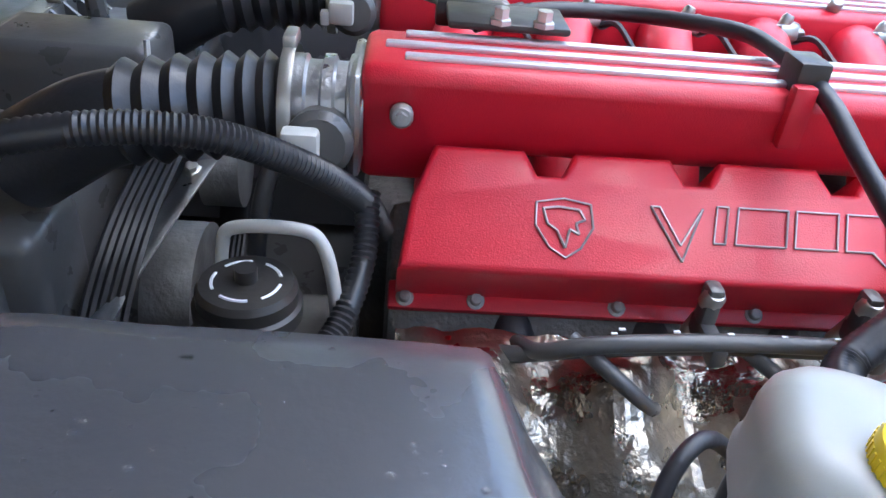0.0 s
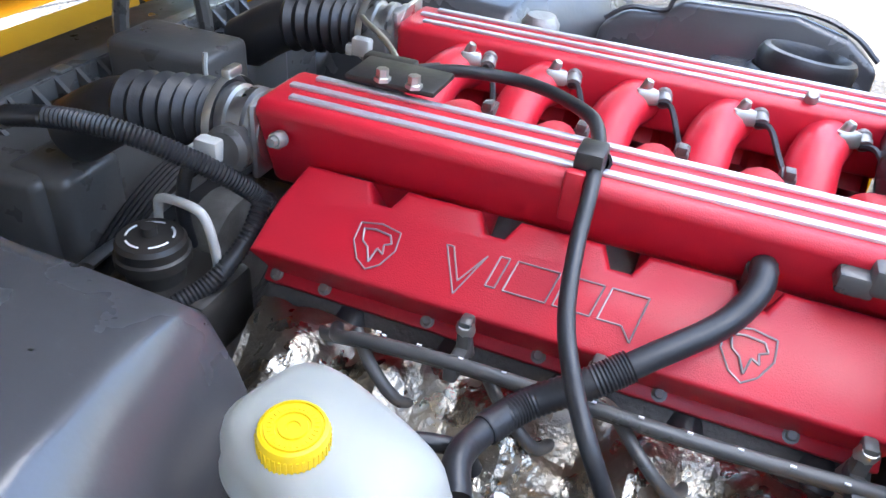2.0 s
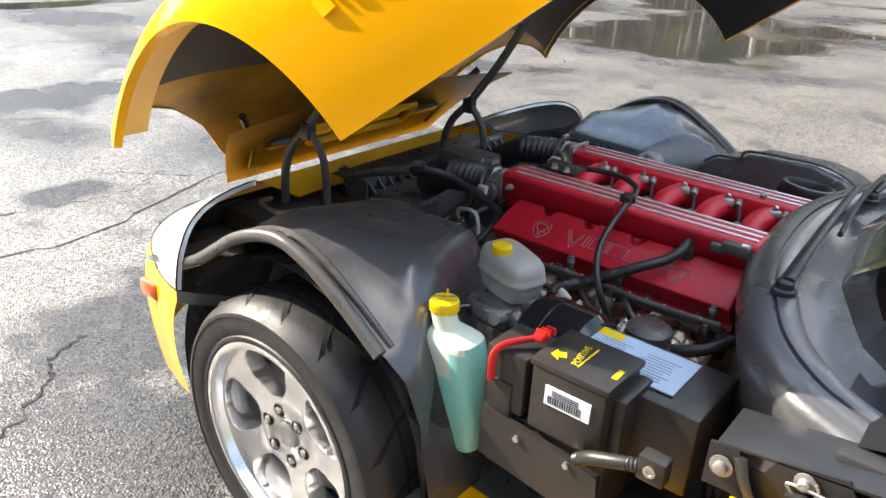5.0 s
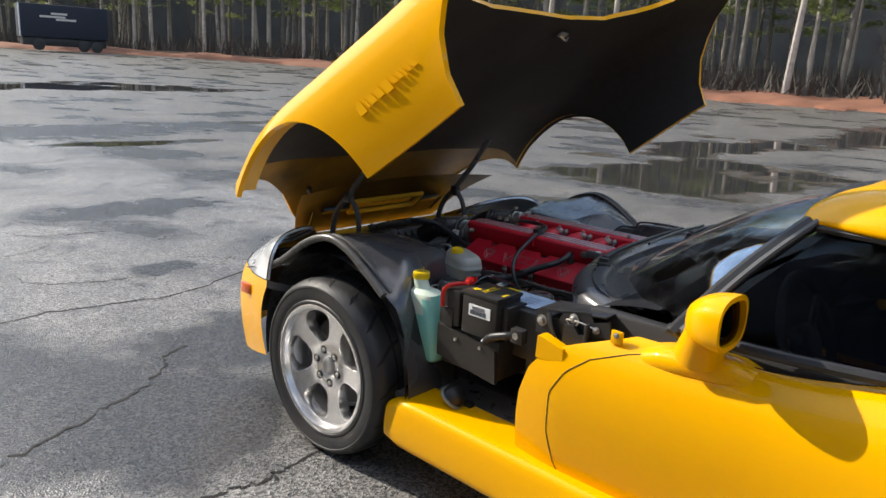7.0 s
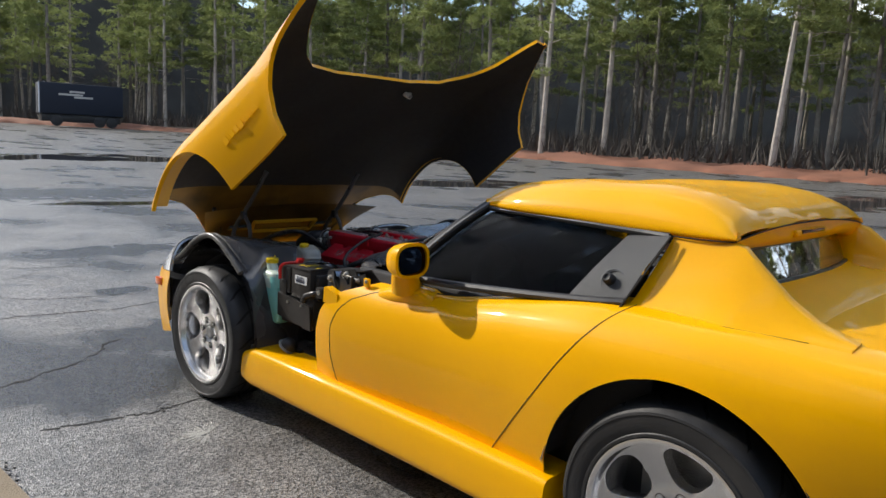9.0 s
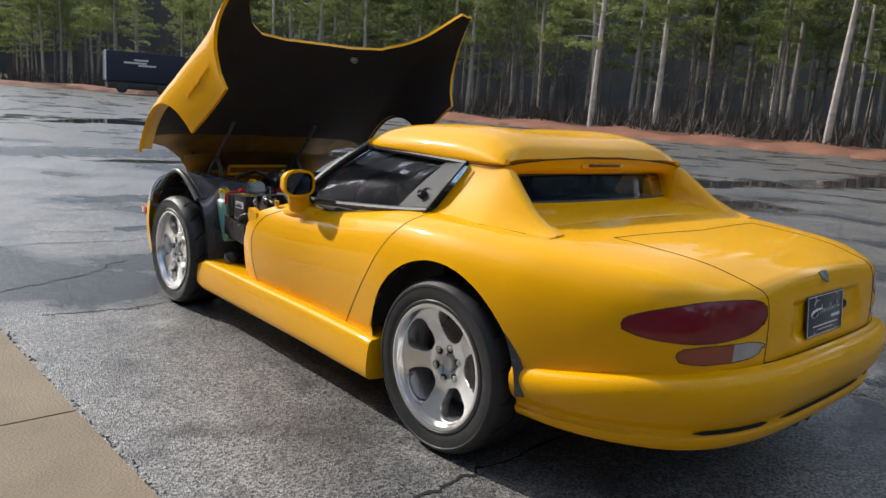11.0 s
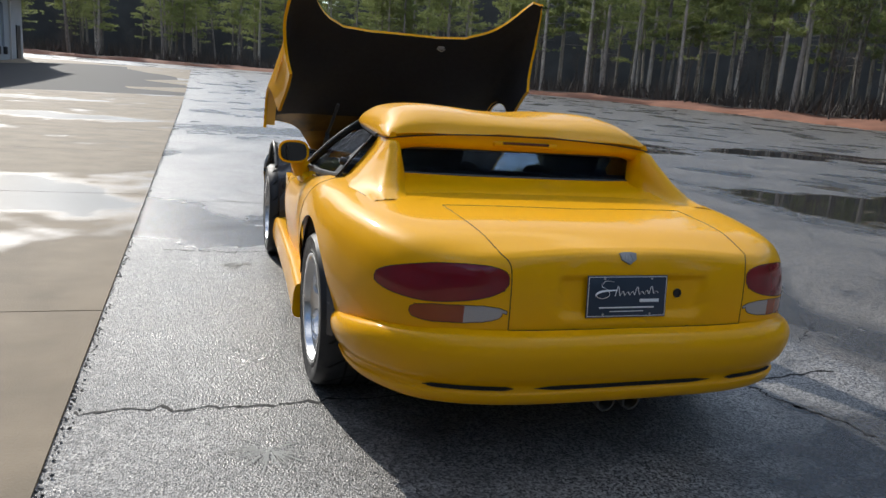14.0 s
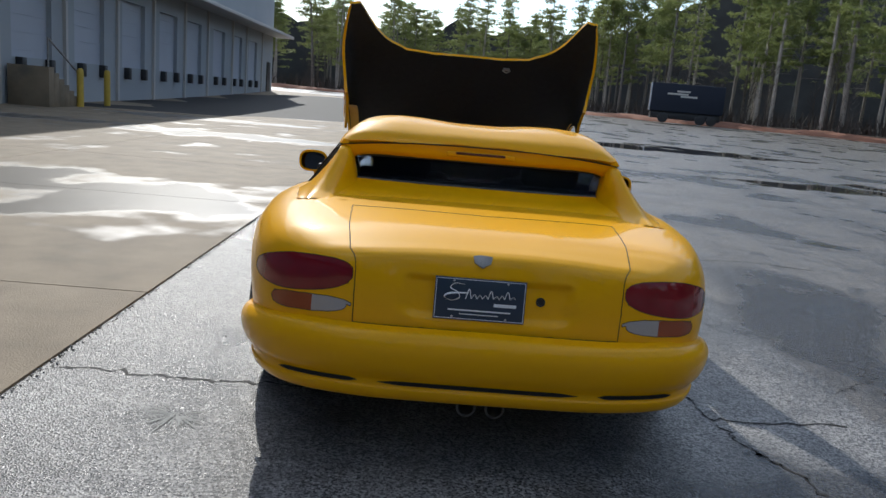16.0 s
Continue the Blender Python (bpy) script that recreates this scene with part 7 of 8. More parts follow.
def liner(s):
    bm = bmesh.new()
    rows = []
    for u in np.linspace(0, 1, 26):
        x = 0.872 - 0.442 * u
        peak = steps([0.43, 0.46, 0.55, 0.68, 0.88], [0.741, 0.747, 0.757, 0.779, 0.805], x)
        back = steps([0.43, 0.52, 0.62, 0.70, 0.87], [-0.142, -0.150, -0.170, -0.205, -0.30], x)
        row = []
        for v in np.linspace(0, 1, 60):
            y = 0.52 + (back - 0.52) * v
            lip = steps(LIP_Y[::-1], LIP_Z[::-1], max(-0.29, y))
            crest = steps([0.43, 0.5, 0.62, 0.75, 0.88], [0.115, 0.13, 0.14, 0.22, 0.5], x)
            soft = peak if y < crest else max(0.58, peak - 1.4 * (y - crest) - 3.0 * (y - crest) ** 2)
            soft += 0.004 * math.exp(-((y - crest + 0.035) / 0.035) ** 2)
            if y < 0:
                soft += -0.005 * (y / back) ** 2
            k = steps([0.42, 0.58, 0.7, 0.78, 0.88], [0, 0.05, 0.4, 0.8, 1], x)
            row.append(Vector((s * x, y, soft + (lip - soft) * k)))
        a = row[-1]
        w = max(0.0, min(1.0, (x - 0.45) / 0.2))
        row += [a + Vector((0, -0.006, -0.004)), a + Vector((0, -0.03 - 0.02 * w, -0.05 + 0.02 * w)), a + Vector((0, -0.055 - 0.035 * w, -0.13 + 0.02 * w)), a + Vector((0, -0.07 - 0.035 * w, -0.34))]
        rows.append(row)
    rows.append([Vector((p.x - s * 0.018, p.y, p.z - 0.02)) for p in rows[-1]])
    rows.append([Vector((p.x - s * 0.012, p.y, min(p.z, 0.60) - 0.06)) for p in rows[-1]])
    rows.append([Vector((p.x, p.y, 0.3)) for p in rows[-1]])
    for r in rows:
        for p in r:
            p.x += CAR_X
    if s < 0:
        LINER_ROWS.extend(rows[:26])
    grid_mesh(bm, rows)
    bmesh.ops.recalc_face_normals(bm, faces=bm.faces[:])
    bm.normal_update()
    top = max(bm.faces, key=lambda f: f.calc_center_median().z)
    if top.normal.z < 0:
        bmesh.ops.reverse_faces(bm, faces=bm.faces[:])
    ob = part("arch_liner", bm, LINER, bay, "black moulded wheel arch liner", 50)
    bm = bmesh.new()
    line = [(s * 0.875 + CAR_X, y, z + 0.004) for y, z in zip(LIP_Y, LIP_Z)]
    line[0] = (s * 0.86 + CAR_X, 0.40, 0.60)
    tube(bm, line[1:], 0.014, 10, 50)
    tube(bm, [(x - s * 0.03, y, z + 0.004) for x, y, z in line[1:]], 0.007, 8, 50)
    part("lip", bm, PLASTIC, ob, "rolled black lip")
    # inside of the wheel house
    bm = bmesh.new()
    rows = []
    for a in np.linspace(-0.2, math.pi + 0.2, 26):
        rows.append([(s * x + CAR_X, r * math.cos(a) - 0.005, 0.34 + r * math.sin(a)) for x, r in ((0.86, 0.405), (0.62, 0.40), (0.60, 0.38), (0.59, 0.1))])
    grid_mesh(bm, rows)
    part("wheel_house", bm, LINER, ob)


liner(-1)
liner(1)
for s in (-1, 1):
    bm = bmesh.new()
    grid_mesh(bm, [[(s * 0.875 + CAR_X, -0.31, 0.66), (s * 0.86 + CAR_X, -0.33, 0.60), (s * 0.86 + CAR_X, -0.37, 0.50), (s * 0.85 + CAR_X, -0.385, 0.34), (s * 0.85 + CAR_X, -0.385, 0.16)], [(s * 0.62 + CAR_X, -0.33, 0.59), (s * 0.62 + CAR_X, -0.36, 0.56), (s * 0.62 + CAR_X, -0.385, 0.50), (s * 0.6 + CAR_X, -0.40, 0.34), (s * 0.6 + CAR_X, -0.40, 0.16)]])
    bmesh.ops.solidify(bm, geom=bm.faces[:], thickness=0.006)
    part("splash_shield", bm, LINER, bay, "black splash shield behind the wheel")

# bulkhead, floor and front panel
bm = bmesh.new()
box(bm, (CAR_X, -0.20, 0.27), (1.16, 1.9, 0.02))
box(bm, (CAR_X, 0.82, 0.40), (1.3, 0.03, 0.26))
part("under_tray", bm, PLASTIC, bay)
COWL = [(-0.74, -1.08), (-0.70, -0.99), (-0.66, -0.91), (-0.60, -0.85), (-0.49, -0.785), (-0.30, -0.72), (-0.12, -0.69), (0.12, -0.68), (0.32, -0.715), (0.52, -0.785), (0.64, -0.86), (0.71, -0.95), (0.77, -1.08)]
line = spline([(x, y, 0) for x, y in COWL], 60)
bm = bmesh.new()
rows = []
for i, p in enumerate(line):
    d = (line[min(i + 1, 59)] - line[max(i - 1, 0)]).normalized()
    n = Vector((d.y, -d.x, 0))
    if n.y > 0:
        n = -n
    e = abs(2 * i / 59 - 1)
    dz = -0.05 * max(0, e - 0.6)
    rows.append([p + n * o + Vector((0, 0, z + dz)) for o, z in ((0.02, 0.32), (0.015, 0.70), (0.0, 0.765), (0.003, 0.79), (0.018, 0.806), (0.04, 0.812), (0.052, 0.812), (0.054, 0.806), (0.058, 0.806), (0.060, 0.813), (0.085, 0.815), (0.098, 0.806), (0.103, 0.785), (0.14, 0.775), (0.22, 0.79))])
grid_mesh(bm, rows)
bmesh.ops.recalc_face_normals(bm, faces=bm.faces[:])
part("cowl", bm, LINER, bay, "black cowl with a broad raised seal", 40)
# wipers
for x, reach in ((-0.37, 1.0), (0.27, 0.75)):
    wiper = thing("wiper", "black wiper lying at the foot of the windscreen", "wiper", "windscreen wipers")
    dy = -0.10 * (x > 0)
    bm = bmesh.new()
    tube(bm, [(x, -0.815, 0.835), (x + 0.10 * reach, -0.812 + 0.2 * dy, 0.85), (x + 0.34 * reach, -0.80 + 0.6 * dy, 0.855), (x + 0.60 * reach, -0.79 + dy, 0.857)], lambda u: 0.015 - 0.006 * u, 10, 18, flat=0.6)
    part("arm", bm, BLACK_TRIM, wiper)
    bm = bmesh.new()
    tube(bm, [(x + 0.26 * reach, -0.835 + 0.4 * dy, 0.852), (x + 0.5 * reach, -0.818 + 0.8 * dy, 0.858), (x + 0.74 * reach, -0.815 + 1.3 * dy, 0.855)], 0.006, 6, 14)
    part("blade", bm, RUBBER, wiper)
    bm = bmesh.new()
    lathe(bm, [(0.022, 0), (0.021, 0.01), (0.016, 0.013), (0.015, 0.024), (0.010, 0.028), (0, 0.029)], 20, pose(x, -0.815, 0.812))
    part("pivot", bm, BLACK_TRIM, wiper)

# air box across the nose, with saw-tooth ribs
airbox = thing("air_box", "black air box with saw-tooth ribs along its top", "air box")
bm = bmesh.new()
box(bm, (0.115, 0.29, 0.55), (0.67, 0.15, 0.20), bevel=0.015, seg=3)
box(bm, (-0.155, 0.235, 0.585), (0.10, 0.10, 0.14), bevel=0.018, seg=3)
box(bm, (0.235, 0.235, 0.60), (0.12, 0.11, 0.15), bevel=0.018, seg=3)
part("lower_case", bm, PLASTIC, airbox)
bm = bmesh.new()
box(bm, (0.10, 0.25, 0.655), (0.11, 0.17, 0.14), bevel=0.012, seg=3)
resonator = part("resonator", bm, PLASTIC, airbox)
bm = bmesh.new()
tube(bm, [(0.05, 0.163, 0.735), (0.046, 0.163, 0.715), (0.047, 0.163, 0.69)], 0.0035, 6, 8)
part("clip", bm, PALE_PLUG, resonator, "pale spring clip")
bm = bmesh.new()
box(bm, (0.112, 0.374, 0.664), (0.68, 0.014, 0.030), bevel=0.003)
box(bm, (0.112, 0.384, 0.679), (0.68, 0.030, 0.006), bevel=0.002)
ridge = part("ridge", bm, PLASTIC, airbox)
for k in range(17):
    bm = bmesh.new()
    prism(bm, [(0, 0), (0.038, 0), (0.0, 0.034)], 0.007, pose(-0.218 + 0.0405 * k, 0.369, 0.646, 90, 0, -90))
    bmesh.ops.recalc_face_normals(bm, faces=bm.faces[:])
    part("tooth", bm, PLASTIC, airbox)
for x in (-0.17, 0.0, 0.17, 0.34):
    bm = bmesh.new()
    box(bm, (x, 0.374, 0.684), (0.022, 0.020, 0.005), bevel=0.0015)
    part("spring_clip", bm, ZINC, airbox)
bm = bmesh.new()
prism(bm, [(0.36, 0.50), (0.362, 0.680), (0.40, 0.690), (0.455, 0.706), (0.468, 0.690), (0.43, 0.60), (0.42, 0.50)], 0.010, Matrix.Translation((-0.234, 0, 0)) @ YZ)
bmesh.ops.recalc_face_normals(bm, faces=bm.faces[:])
side_wall = part("side_wall", bm, PLASTIC, airbox, "ribbed black end wall")
for k in range(5):
    bm = bmesh.new()
    box(bm, (-0.238, 0.462 - 0.008 * k, 0.695 - 0.022 * k), (0.012, 0.010, 0.008), bevel=0.002)
    part("rib", bm, PLASTIC, side_wall)
bm = bmesh.new()
grid_mesh(bm, [[(x, y, 0.668 - 0.004 * k) for x in (-0.222, 0.0, 0.22, 0.44)] for k, y in enumerate((0.395, 0.44, 0.50, 0.535))])
bmesh.ops.solidify(bm, geom=bm.faces[:], thickness=0.006)
part("intake_panel", bm, PLASTIC, airbox, "flat black panel before the nose")
radiator = thing("radiator_panel", "dark radiator top panel behind the nose", "radiator")
bm = bmesh.new()
box(bm, (CAR_X, 0.60, 0.52), (1.0, 0.26, 0.10), bevel=0.02)
box(bm, (CAR_X, 0.62, 0.40), (1.2, 0.3, 0.2), bevel=0.02)
part("panel", bm, PLASTIC, radiator)
bm = bmesh.new()
box(bm, (-0.1, 0.56, 0.575), (0.10, 0.05, 0.03), bevel=0.008)
lathe(bm, [(0.02, 0), (0.02, 0.02), (0, 0.02)], 14, pose(-0.07, 0.56, 0.58))
part("hood_latch", bm, GAP, radiator)
bm = bmesh.new()
box(bm, (CAR_X, 0.745, 0.545), (1.12, 0.03, 0.05), bevel=0.006)
part("seal_strip", bm, RUBBER, radiator)

# hood hinges: bent arms in an A
for x, y in ((-0.42, 0.44), (0.14, 0.33)):
    hinge = new("hood_hinge")
    hinge.parent = car
    tagged(hinge, "black bent hinge arms carrying the open hood")
    bm = bmesh.new()
    tube(bm, [(x - 0.015, y + 0.075, 0.62), (x - 0.012, y + 0.07, 0.72), (x - 0.005, y + 0.045, 0.79), (x, y - 0.01, 0.85), (x + 0.025, y - 0.09, 0.97), (x + 0.05, y - 0.16, 1.10)], 0.0125, 8, 24)
    part("arm", bm, PLASTIC, hinge)
    bm = bmesh.new()
    tube(bm, [(x + 0.01, y - 0.075, 0.62), (x + 0.01, y - 0.07, 0.74), (x + 0.006, y - 0.055, 0.80), (x, y - 0.02, 0.845)], 0.0115, 8, 16)
    part("stay", bm, PLASTIC, hinge)
    bm = bmesh.new()
    box(bm, (x, y - 0.015, 0.845), (0.03, 0.035, 0.045), bevel=0.004)
    part("pivot", bm, BLACK_TRIM, hinge)
    bm = bmesh.new()
    tube(bm, [(x - 0.06, y + 0.08, 0.64), (x - 0.11, y + 0.06, 0.65), (x - 0.12, y - 0.02, 0.645), (x - 0.05, y - 0.05, 0.64)], 0.007, 6, 14)
    part("bracket", bm, ZINC, hinge)

# brake fluid reservoir on its master cylinder
reservoir = thing("brake_reservoir", "milky white brake fluid reservoir with a yellow cap", "reservoir")
bm = bmesh.new()
rows = []
for z, k in ((0.682, 0.80), (0.687, 0.87), (0.705, 0.91), (0.720, 0.95), (0.723, 1.0), (0.729, 1.0), (0.731, 0.97), (0.748, 0.955), (0.758, 0.92), (0.766, 0.83), (0.770, 0.70), (0.772, 0.3)):
    row = []
    for a in np.linspace(0, 2 * math.pi, 41):
        c, d = math.cos(a), math.sin(a)
        u = 0.051 * math.copysign(abs(c) ** 0.5, c) * k
        v = 0.074 * math.copysign(abs(d) ** 0.62, d) * k
        t = radians(-18)
        tilt = 0.12 * v
        row.append((-0.493 + u * math.cos(t) - v * math.sin(t), -0.325 + u * math.sin(t) + v * math.cos(t), z + tilt * (z > 0.74)))
    rows.append(row)
vs = grid_mesh(bm, rows)
bm.faces.new(vs[0][:-1])
bm.faces.new(vs[-1][:-1][::-1])
bmesh.ops.remove_doubles(bm, verts=bm.verts[:], dist=1e-5)
bmesh.ops.recalc_face_normals(bm, faces=bm.faces[:])
part("tank", bm, MILK, reservoir, "", 50)


def screw_cap(parent, m, r, h, lines):
    bm = bmesh.new()
    prof = [(r * 0.96, 0), (r, h * 0.1), (r, h * 0.75), (r * 0.95, h * 0.95), (r * 0.86, h), (r * 0.84, h * 0.93), (r * 0.80, h * 0.93), (r * 0.78, h), (r * 0.5, h), (r * 0.48, h * 0.93), (r * 0.42, h * 0.93), (r * 0.40, h), (r * 0.2, h), (r * 0.18, h * 0.93), (0, h * 0.93)]
    lathe(bm, prof, 40, m)
    cap = part("cap", bm, CAP, parent, "yellow screw cap", 30)
    bm = bmesh.new()
    for k in range(40):
        box(bm, (r, 0, h * 0.42), (0.0012, 0.0014, h * 0.6), m @ pose(0, 0, 0, 0, 0, 9 * k), bevel=0.0)
    tagged(part("grip", bm, CAP, cap), kind="stuff")
    bm = bmesh.new()
    for k in range(lines * 2):
        box(bm, (r * 0.64, 0, h + 0.0002), (r * 0.13, 0.0014, 0.0008), m @ pose(0, 0, 0, 0, 0, 180 * k / lines))
    part("print", bm, CAP, cap, "moulded marking bars")
    return cap


screw_cap(reservoir, pose(-0.507, -0.306, 0.765, 2, -3, 0), 0.0215, 0.021, 14)
bm = bmesh.new()
lathe(bm, [(0, -0.09), (0.022, -0.09), (0.03, -0.08), (0.03, 0.05), (0.04, 0.055), (0.04, 0.09), (0, 0.09)], 24, pose(-0.515, -0.335, 0.635, 90, 0, 0))
box(bm, (-0.545, -0.33, 0.655), (0.06, 0.09, 0.05), bevel=0.01)
part("master_cylinder", bm, STEEL, reservoir, "cast alloy master cylinder", 40)
bm = bmesh.new()
lathe(bm, [(0.0, 0.03), (0.014, 0.03), (0.016, 0.0), (0, 0)], 12, pose(-0.568, -0.36, 0.66, 0, -70, 0))
box(bm, (-0.572, -0.335, 0.66), (0.03, 0.03, 0.03), bevel=0.005)
part("pressure_switch", bm, GREY_METAL, reservoir)
hose("brake_pipe", [(-0.555, -0.27, 0.65), (-0.575, -0.25, 0.64), (-0.585, -0.27, 0.60), (-0.58, -0.31, 0.56)], 0.003, ZINC, "thin bent brake pipe", cat="pipe")
hose("brake_pipe", [(-0.47, -0.24, 0.62), (-0.43, -0.25, 0.66), (-0.40, -0.28, 0.675), (-0.385, -0.32, 0.64), (-0.38, -0.36, 0.60)], 0.0055, RUBBER, "thin black pipe bent over the foil", cat="pipe")
hose("brake_pipe", [(-0.45, -0.28, 0.60), (-0.415, -0.30, 0.655), (-0.395, -0.33, 0.665), (-0.375, -0.37, 0.655), (-0.37, -0.385, 0.63)], 0.0075, RUBBER, "thin black pipe bent over the foil", cat="pipe")

booster = thing("brake_booster", "glossy black brake booster drum", "brake booster")
bm = bmesh.new()
lathe(bm, [(0, 0.0), (0.05, 0.0), (0.06, 0.008), (0.095, 0.012), (0.108, 0.022), (0.11, 0.05), (0.113, 0.052), (0.113, 0.066), (0.11, 0.068), (0.11, 0.14), (0.10, 0.155), (0, 0.16)], 48, pose(-0.545, -0.405, 0.615, 90, 0, 0))
part("drum", bm, material("gloss_black_paint", (0.012, 0.012, 0.013), 0.16, coat=0.5, vary=0.2, scale=20), booster, "", 30)
bm = bmesh.new()
lathe(bm, [(0.012, 0), (0.012, 0.03), (0.016, 0.032), (0.016, 0.04), (0, 0.042)], 14, pose(-0.46, -0.41, 0.665, 30, 30, 0))
part("valve", bm, PALE_PLUG, booster, "pale check valve")

# washer bottle
bottle = thing("washer_bottle", "tall pale green washer bottle with a yellow cap", "bottle")
bm = bmesh.new()
rows = []
for z, y, hy, hx in ((0.44, -0.385, 0.028, 0.034), (0.45, -0.385, 0.038, 0.042), (0.52, -0.375, 0.05, 0.046), (0.60, -0.352, 0.056, 0.046), (0.655, -0.34, 0.058, 0.046), (0.667, -0.338, 0.055, 0.043), (0.674, -0.334, 0.042, 0.036), (0.679, -0.320, 0.027, 0.026), (0.70, -0.312, 0.0245, 0.0245), (0.715, -0.310, 0.0245, 0.0245)):
    rows.append([(-0.693 + hx * math.copysign(abs(math.cos(a)) ** (0.6 if z < 0.677 else 1), math.cos(a)), y + hy * math.copysign(abs(math.sin(a)) ** (0.6 if z < 0.677 else 1), math.sin(a)), z) for a in np.linspace(0, 2 * math.pi, 33)])
vs = grid_mesh(bm, rows)
bm.faces.new(vs[0][:-1])
bmesh.ops.remove_doubles(bm, verts=bm.verts[:], dist=1e-5)
bmesh.ops.recalc_face_normals(bm, faces=bm.faces[:])
for f in bm.faces:
    c = f.calc_center_median()
    f.material_index = 1 if c.z < 0.62 - 1.1 * (c.y + 0.35) else 0
part("tank", bm, (TEAL, FLUID), bottle, "pale bottle half full of green fluid", 40)
screw_cap(bottle, pose(-0.69, -0.309, 0.708, 0, 0, 20), 0.0285, 0.024, 9)
bm = bmesh.new()
prism(bm, [(0.008, 0), (0.004, 0.012), (0, 0.014), (-0.004, 0.012), (-0.008, 0)], 0.003, pose(-0.67, -0.297, 0.728, 90, 0, 40))
part("tab", bm, CAP, bottle)

def words(text, size, m, mat, parent):
    """Flat printed letters, as a mesh under a thing."""
    curve = bpy.data.curves.new("words", "FONT")
    curve.body, curve.size, curve.align_x, curve.align_y = text, size, "CENTER", "CENTER"
    curve.extrude = 0.0003
    ob = bpy.data.objects.new("words", curve)
    scene.collection.objects.link(ob)
    me = bpy.data.meshes.new_from_object(ob.evaluated_get(bpy.context.evaluated_depsgraph_get()))
    bpy.data.objects.remove(ob)
    bpy.data.curves.remove(curve)
    me.transform(m)
    me.materials.append(mat)
    lettering = new("lettering", me)
    lettering.parent = parent
    return tagged(lettering, "printed words")


words("WASHER", 0.0125, pose(-0.6895, -0.3055, 0.7325, 0, 0, -52) @ pose(0, 0.006, 0), INK, bottle)
words("FLUID ONLY", 0.0095, pose(-0.6895, -0.3055, 0.7325, 0, 0, -52) @ pose(0, -0.007, 0), INK, bottle)

# battery tray and covers
battery = thing("battery_box", "dusty black battery and fuse boxes by the wing", "battery box")
bm = bmesh.new()
box(bm, (-0.69, -0.618, 0.668), (0.122, 0.14, 0.138), bevel=0.008)
box(bm, (-0.675, -0.697, 0.655), (0.10, 0.026, 0.11), bevel=0.006)
box(bm, (-0.69, -0.618, 0.732), (0.128, 0.146, 0.012), bevel=0.003)
part("main_cover", bm, BATTERY, battery)
bm = bmesh.new()
box(bm, (-0.70, -0.495, 0.665), (0.10, 0.085, 0.12), bevel=0.008)
box(bm, (-0.745, -0.49, 0.62), (0.02, 0.05, 0.09), bevel=0.004)
part("terminal_cover", bm, BATTERY, battery)
bm = bmesh.new()
prism(bm, [(0.0, 0.50), (0.0, 0.605), (-0.235, 0.575), (-0.245, 0.47)], 0.012, Matrix(((0, 0, 1, -0.76), (1, 0, 0, -0.46), (0, 1, 0, 0), (0, 0, 0, 1))))
bmesh.ops.recalc_face_normals(bm, faces=bm.faces[:])
part("front_plate", bm, BATTERY, battery, "black sheet bracket with two screws")
for y in (-0.54, -0.64):
    bm = bmesh.new()
    lathe(bm, [(0.006, 0), (0.006, 0.006), (0, 0.007)], 8, pose(-0.76, y, 0.572, 0, -90, 0))
    part("screw", bm, ZINC, battery)
bm = bmesh.new()
box(bm, (-0.665, -0.58, 0.535), (0.15, 0.235, 0.13), bevel=0.006)
part("tray", bm, BATTERY, battery)
bm = bmesh.new()
box(bm, (-0.7525, -0.622, 0.682), (0.003, 0.085, 0.036))
part("sticker", bm, LABEL, battery, "white sticker with bar code")
bm = bmesh.new()
for k in range(14):
    box(bm, (-0.7545, -0.588 - 0.0045 * k, 0.676), (0.0012, 0.0022 if k % 3 else 0.0034, 0.014))
for k in range(3):
    box(bm, (-0.7545, -0.618, 0.694 - 0.004 * k), (0.0012, 0.05, 0.0016))
part("print", bm, INK, battery)
bm = bmesh.new()
prism(bm, [(0, 0.012), (0.016, 0.0), (0.008, 0.0), (0.008, -0.014), (-0.008, -0.014), (-0.008, 0.0), (-0.016, 0.0)], 0.001, pose(-0.715, -0.575, 0.738, 0, 0, 30))
part("arrow_print", bm, CAP, battery, "yellow arrow")
words("POSITIVE", 0.017, pose(-0.690, -0.606, 0.7384, 0, 0, 8), CAP, battery)
bm = bmesh.new()
box(bm, (-0.690, -0.618, 0.7384), (0.07, 0.003, 0.001), pose(0, 0, 0))
part("marking_bar", bm, CAP, battery, "yellow underline")
bm = bmesh.new()
box(bm, (-0.70, -0.678, 0.7384), (0.03, 0.010, 0.001))
part("marking_bar", bm, CAP, battery, "yellow marking bar")
strap = thing("red_terminal_clip", "bright red plastic battery terminal clip", "clip")
bm = bmesh.new()
tube(bm, [(-0.76, -0.475, 0.665), (-0.76, -0.475, 0.71), (-0.752, -0.485, 0.732), (-0.73, -0.50, 0.738), (-0.70, -0.525, 0.742)], 0.0075, 8, 20, flat=0.7)
part("band", bm, REDCLIP, strap)
bm = bmesh.new()
box(bm, (-0.695, -0.53, 0.747), (0.03, 0.02, 0.016), pose(0, 0, 0), bevel=0.003)
for k in range(3):
    box(bm, (-0.685 - 0.010 * k, -0.54 + 0.004 * k, 0.757), (0.004, 0.018, 0.012))
part("latch", bm, REDCLIP, strap)
info = thing("hood_label", "pale blue printed notice lying on a black box", "label")
bm = bmesh.new()
box(bm, (-0.58, -0.655, 0.7015), (0.12, 0.19, 0.003), pose(0, 0, 0))
part("sheet", bm, LABEL_BLUE, info)
bm = bmesh.new()
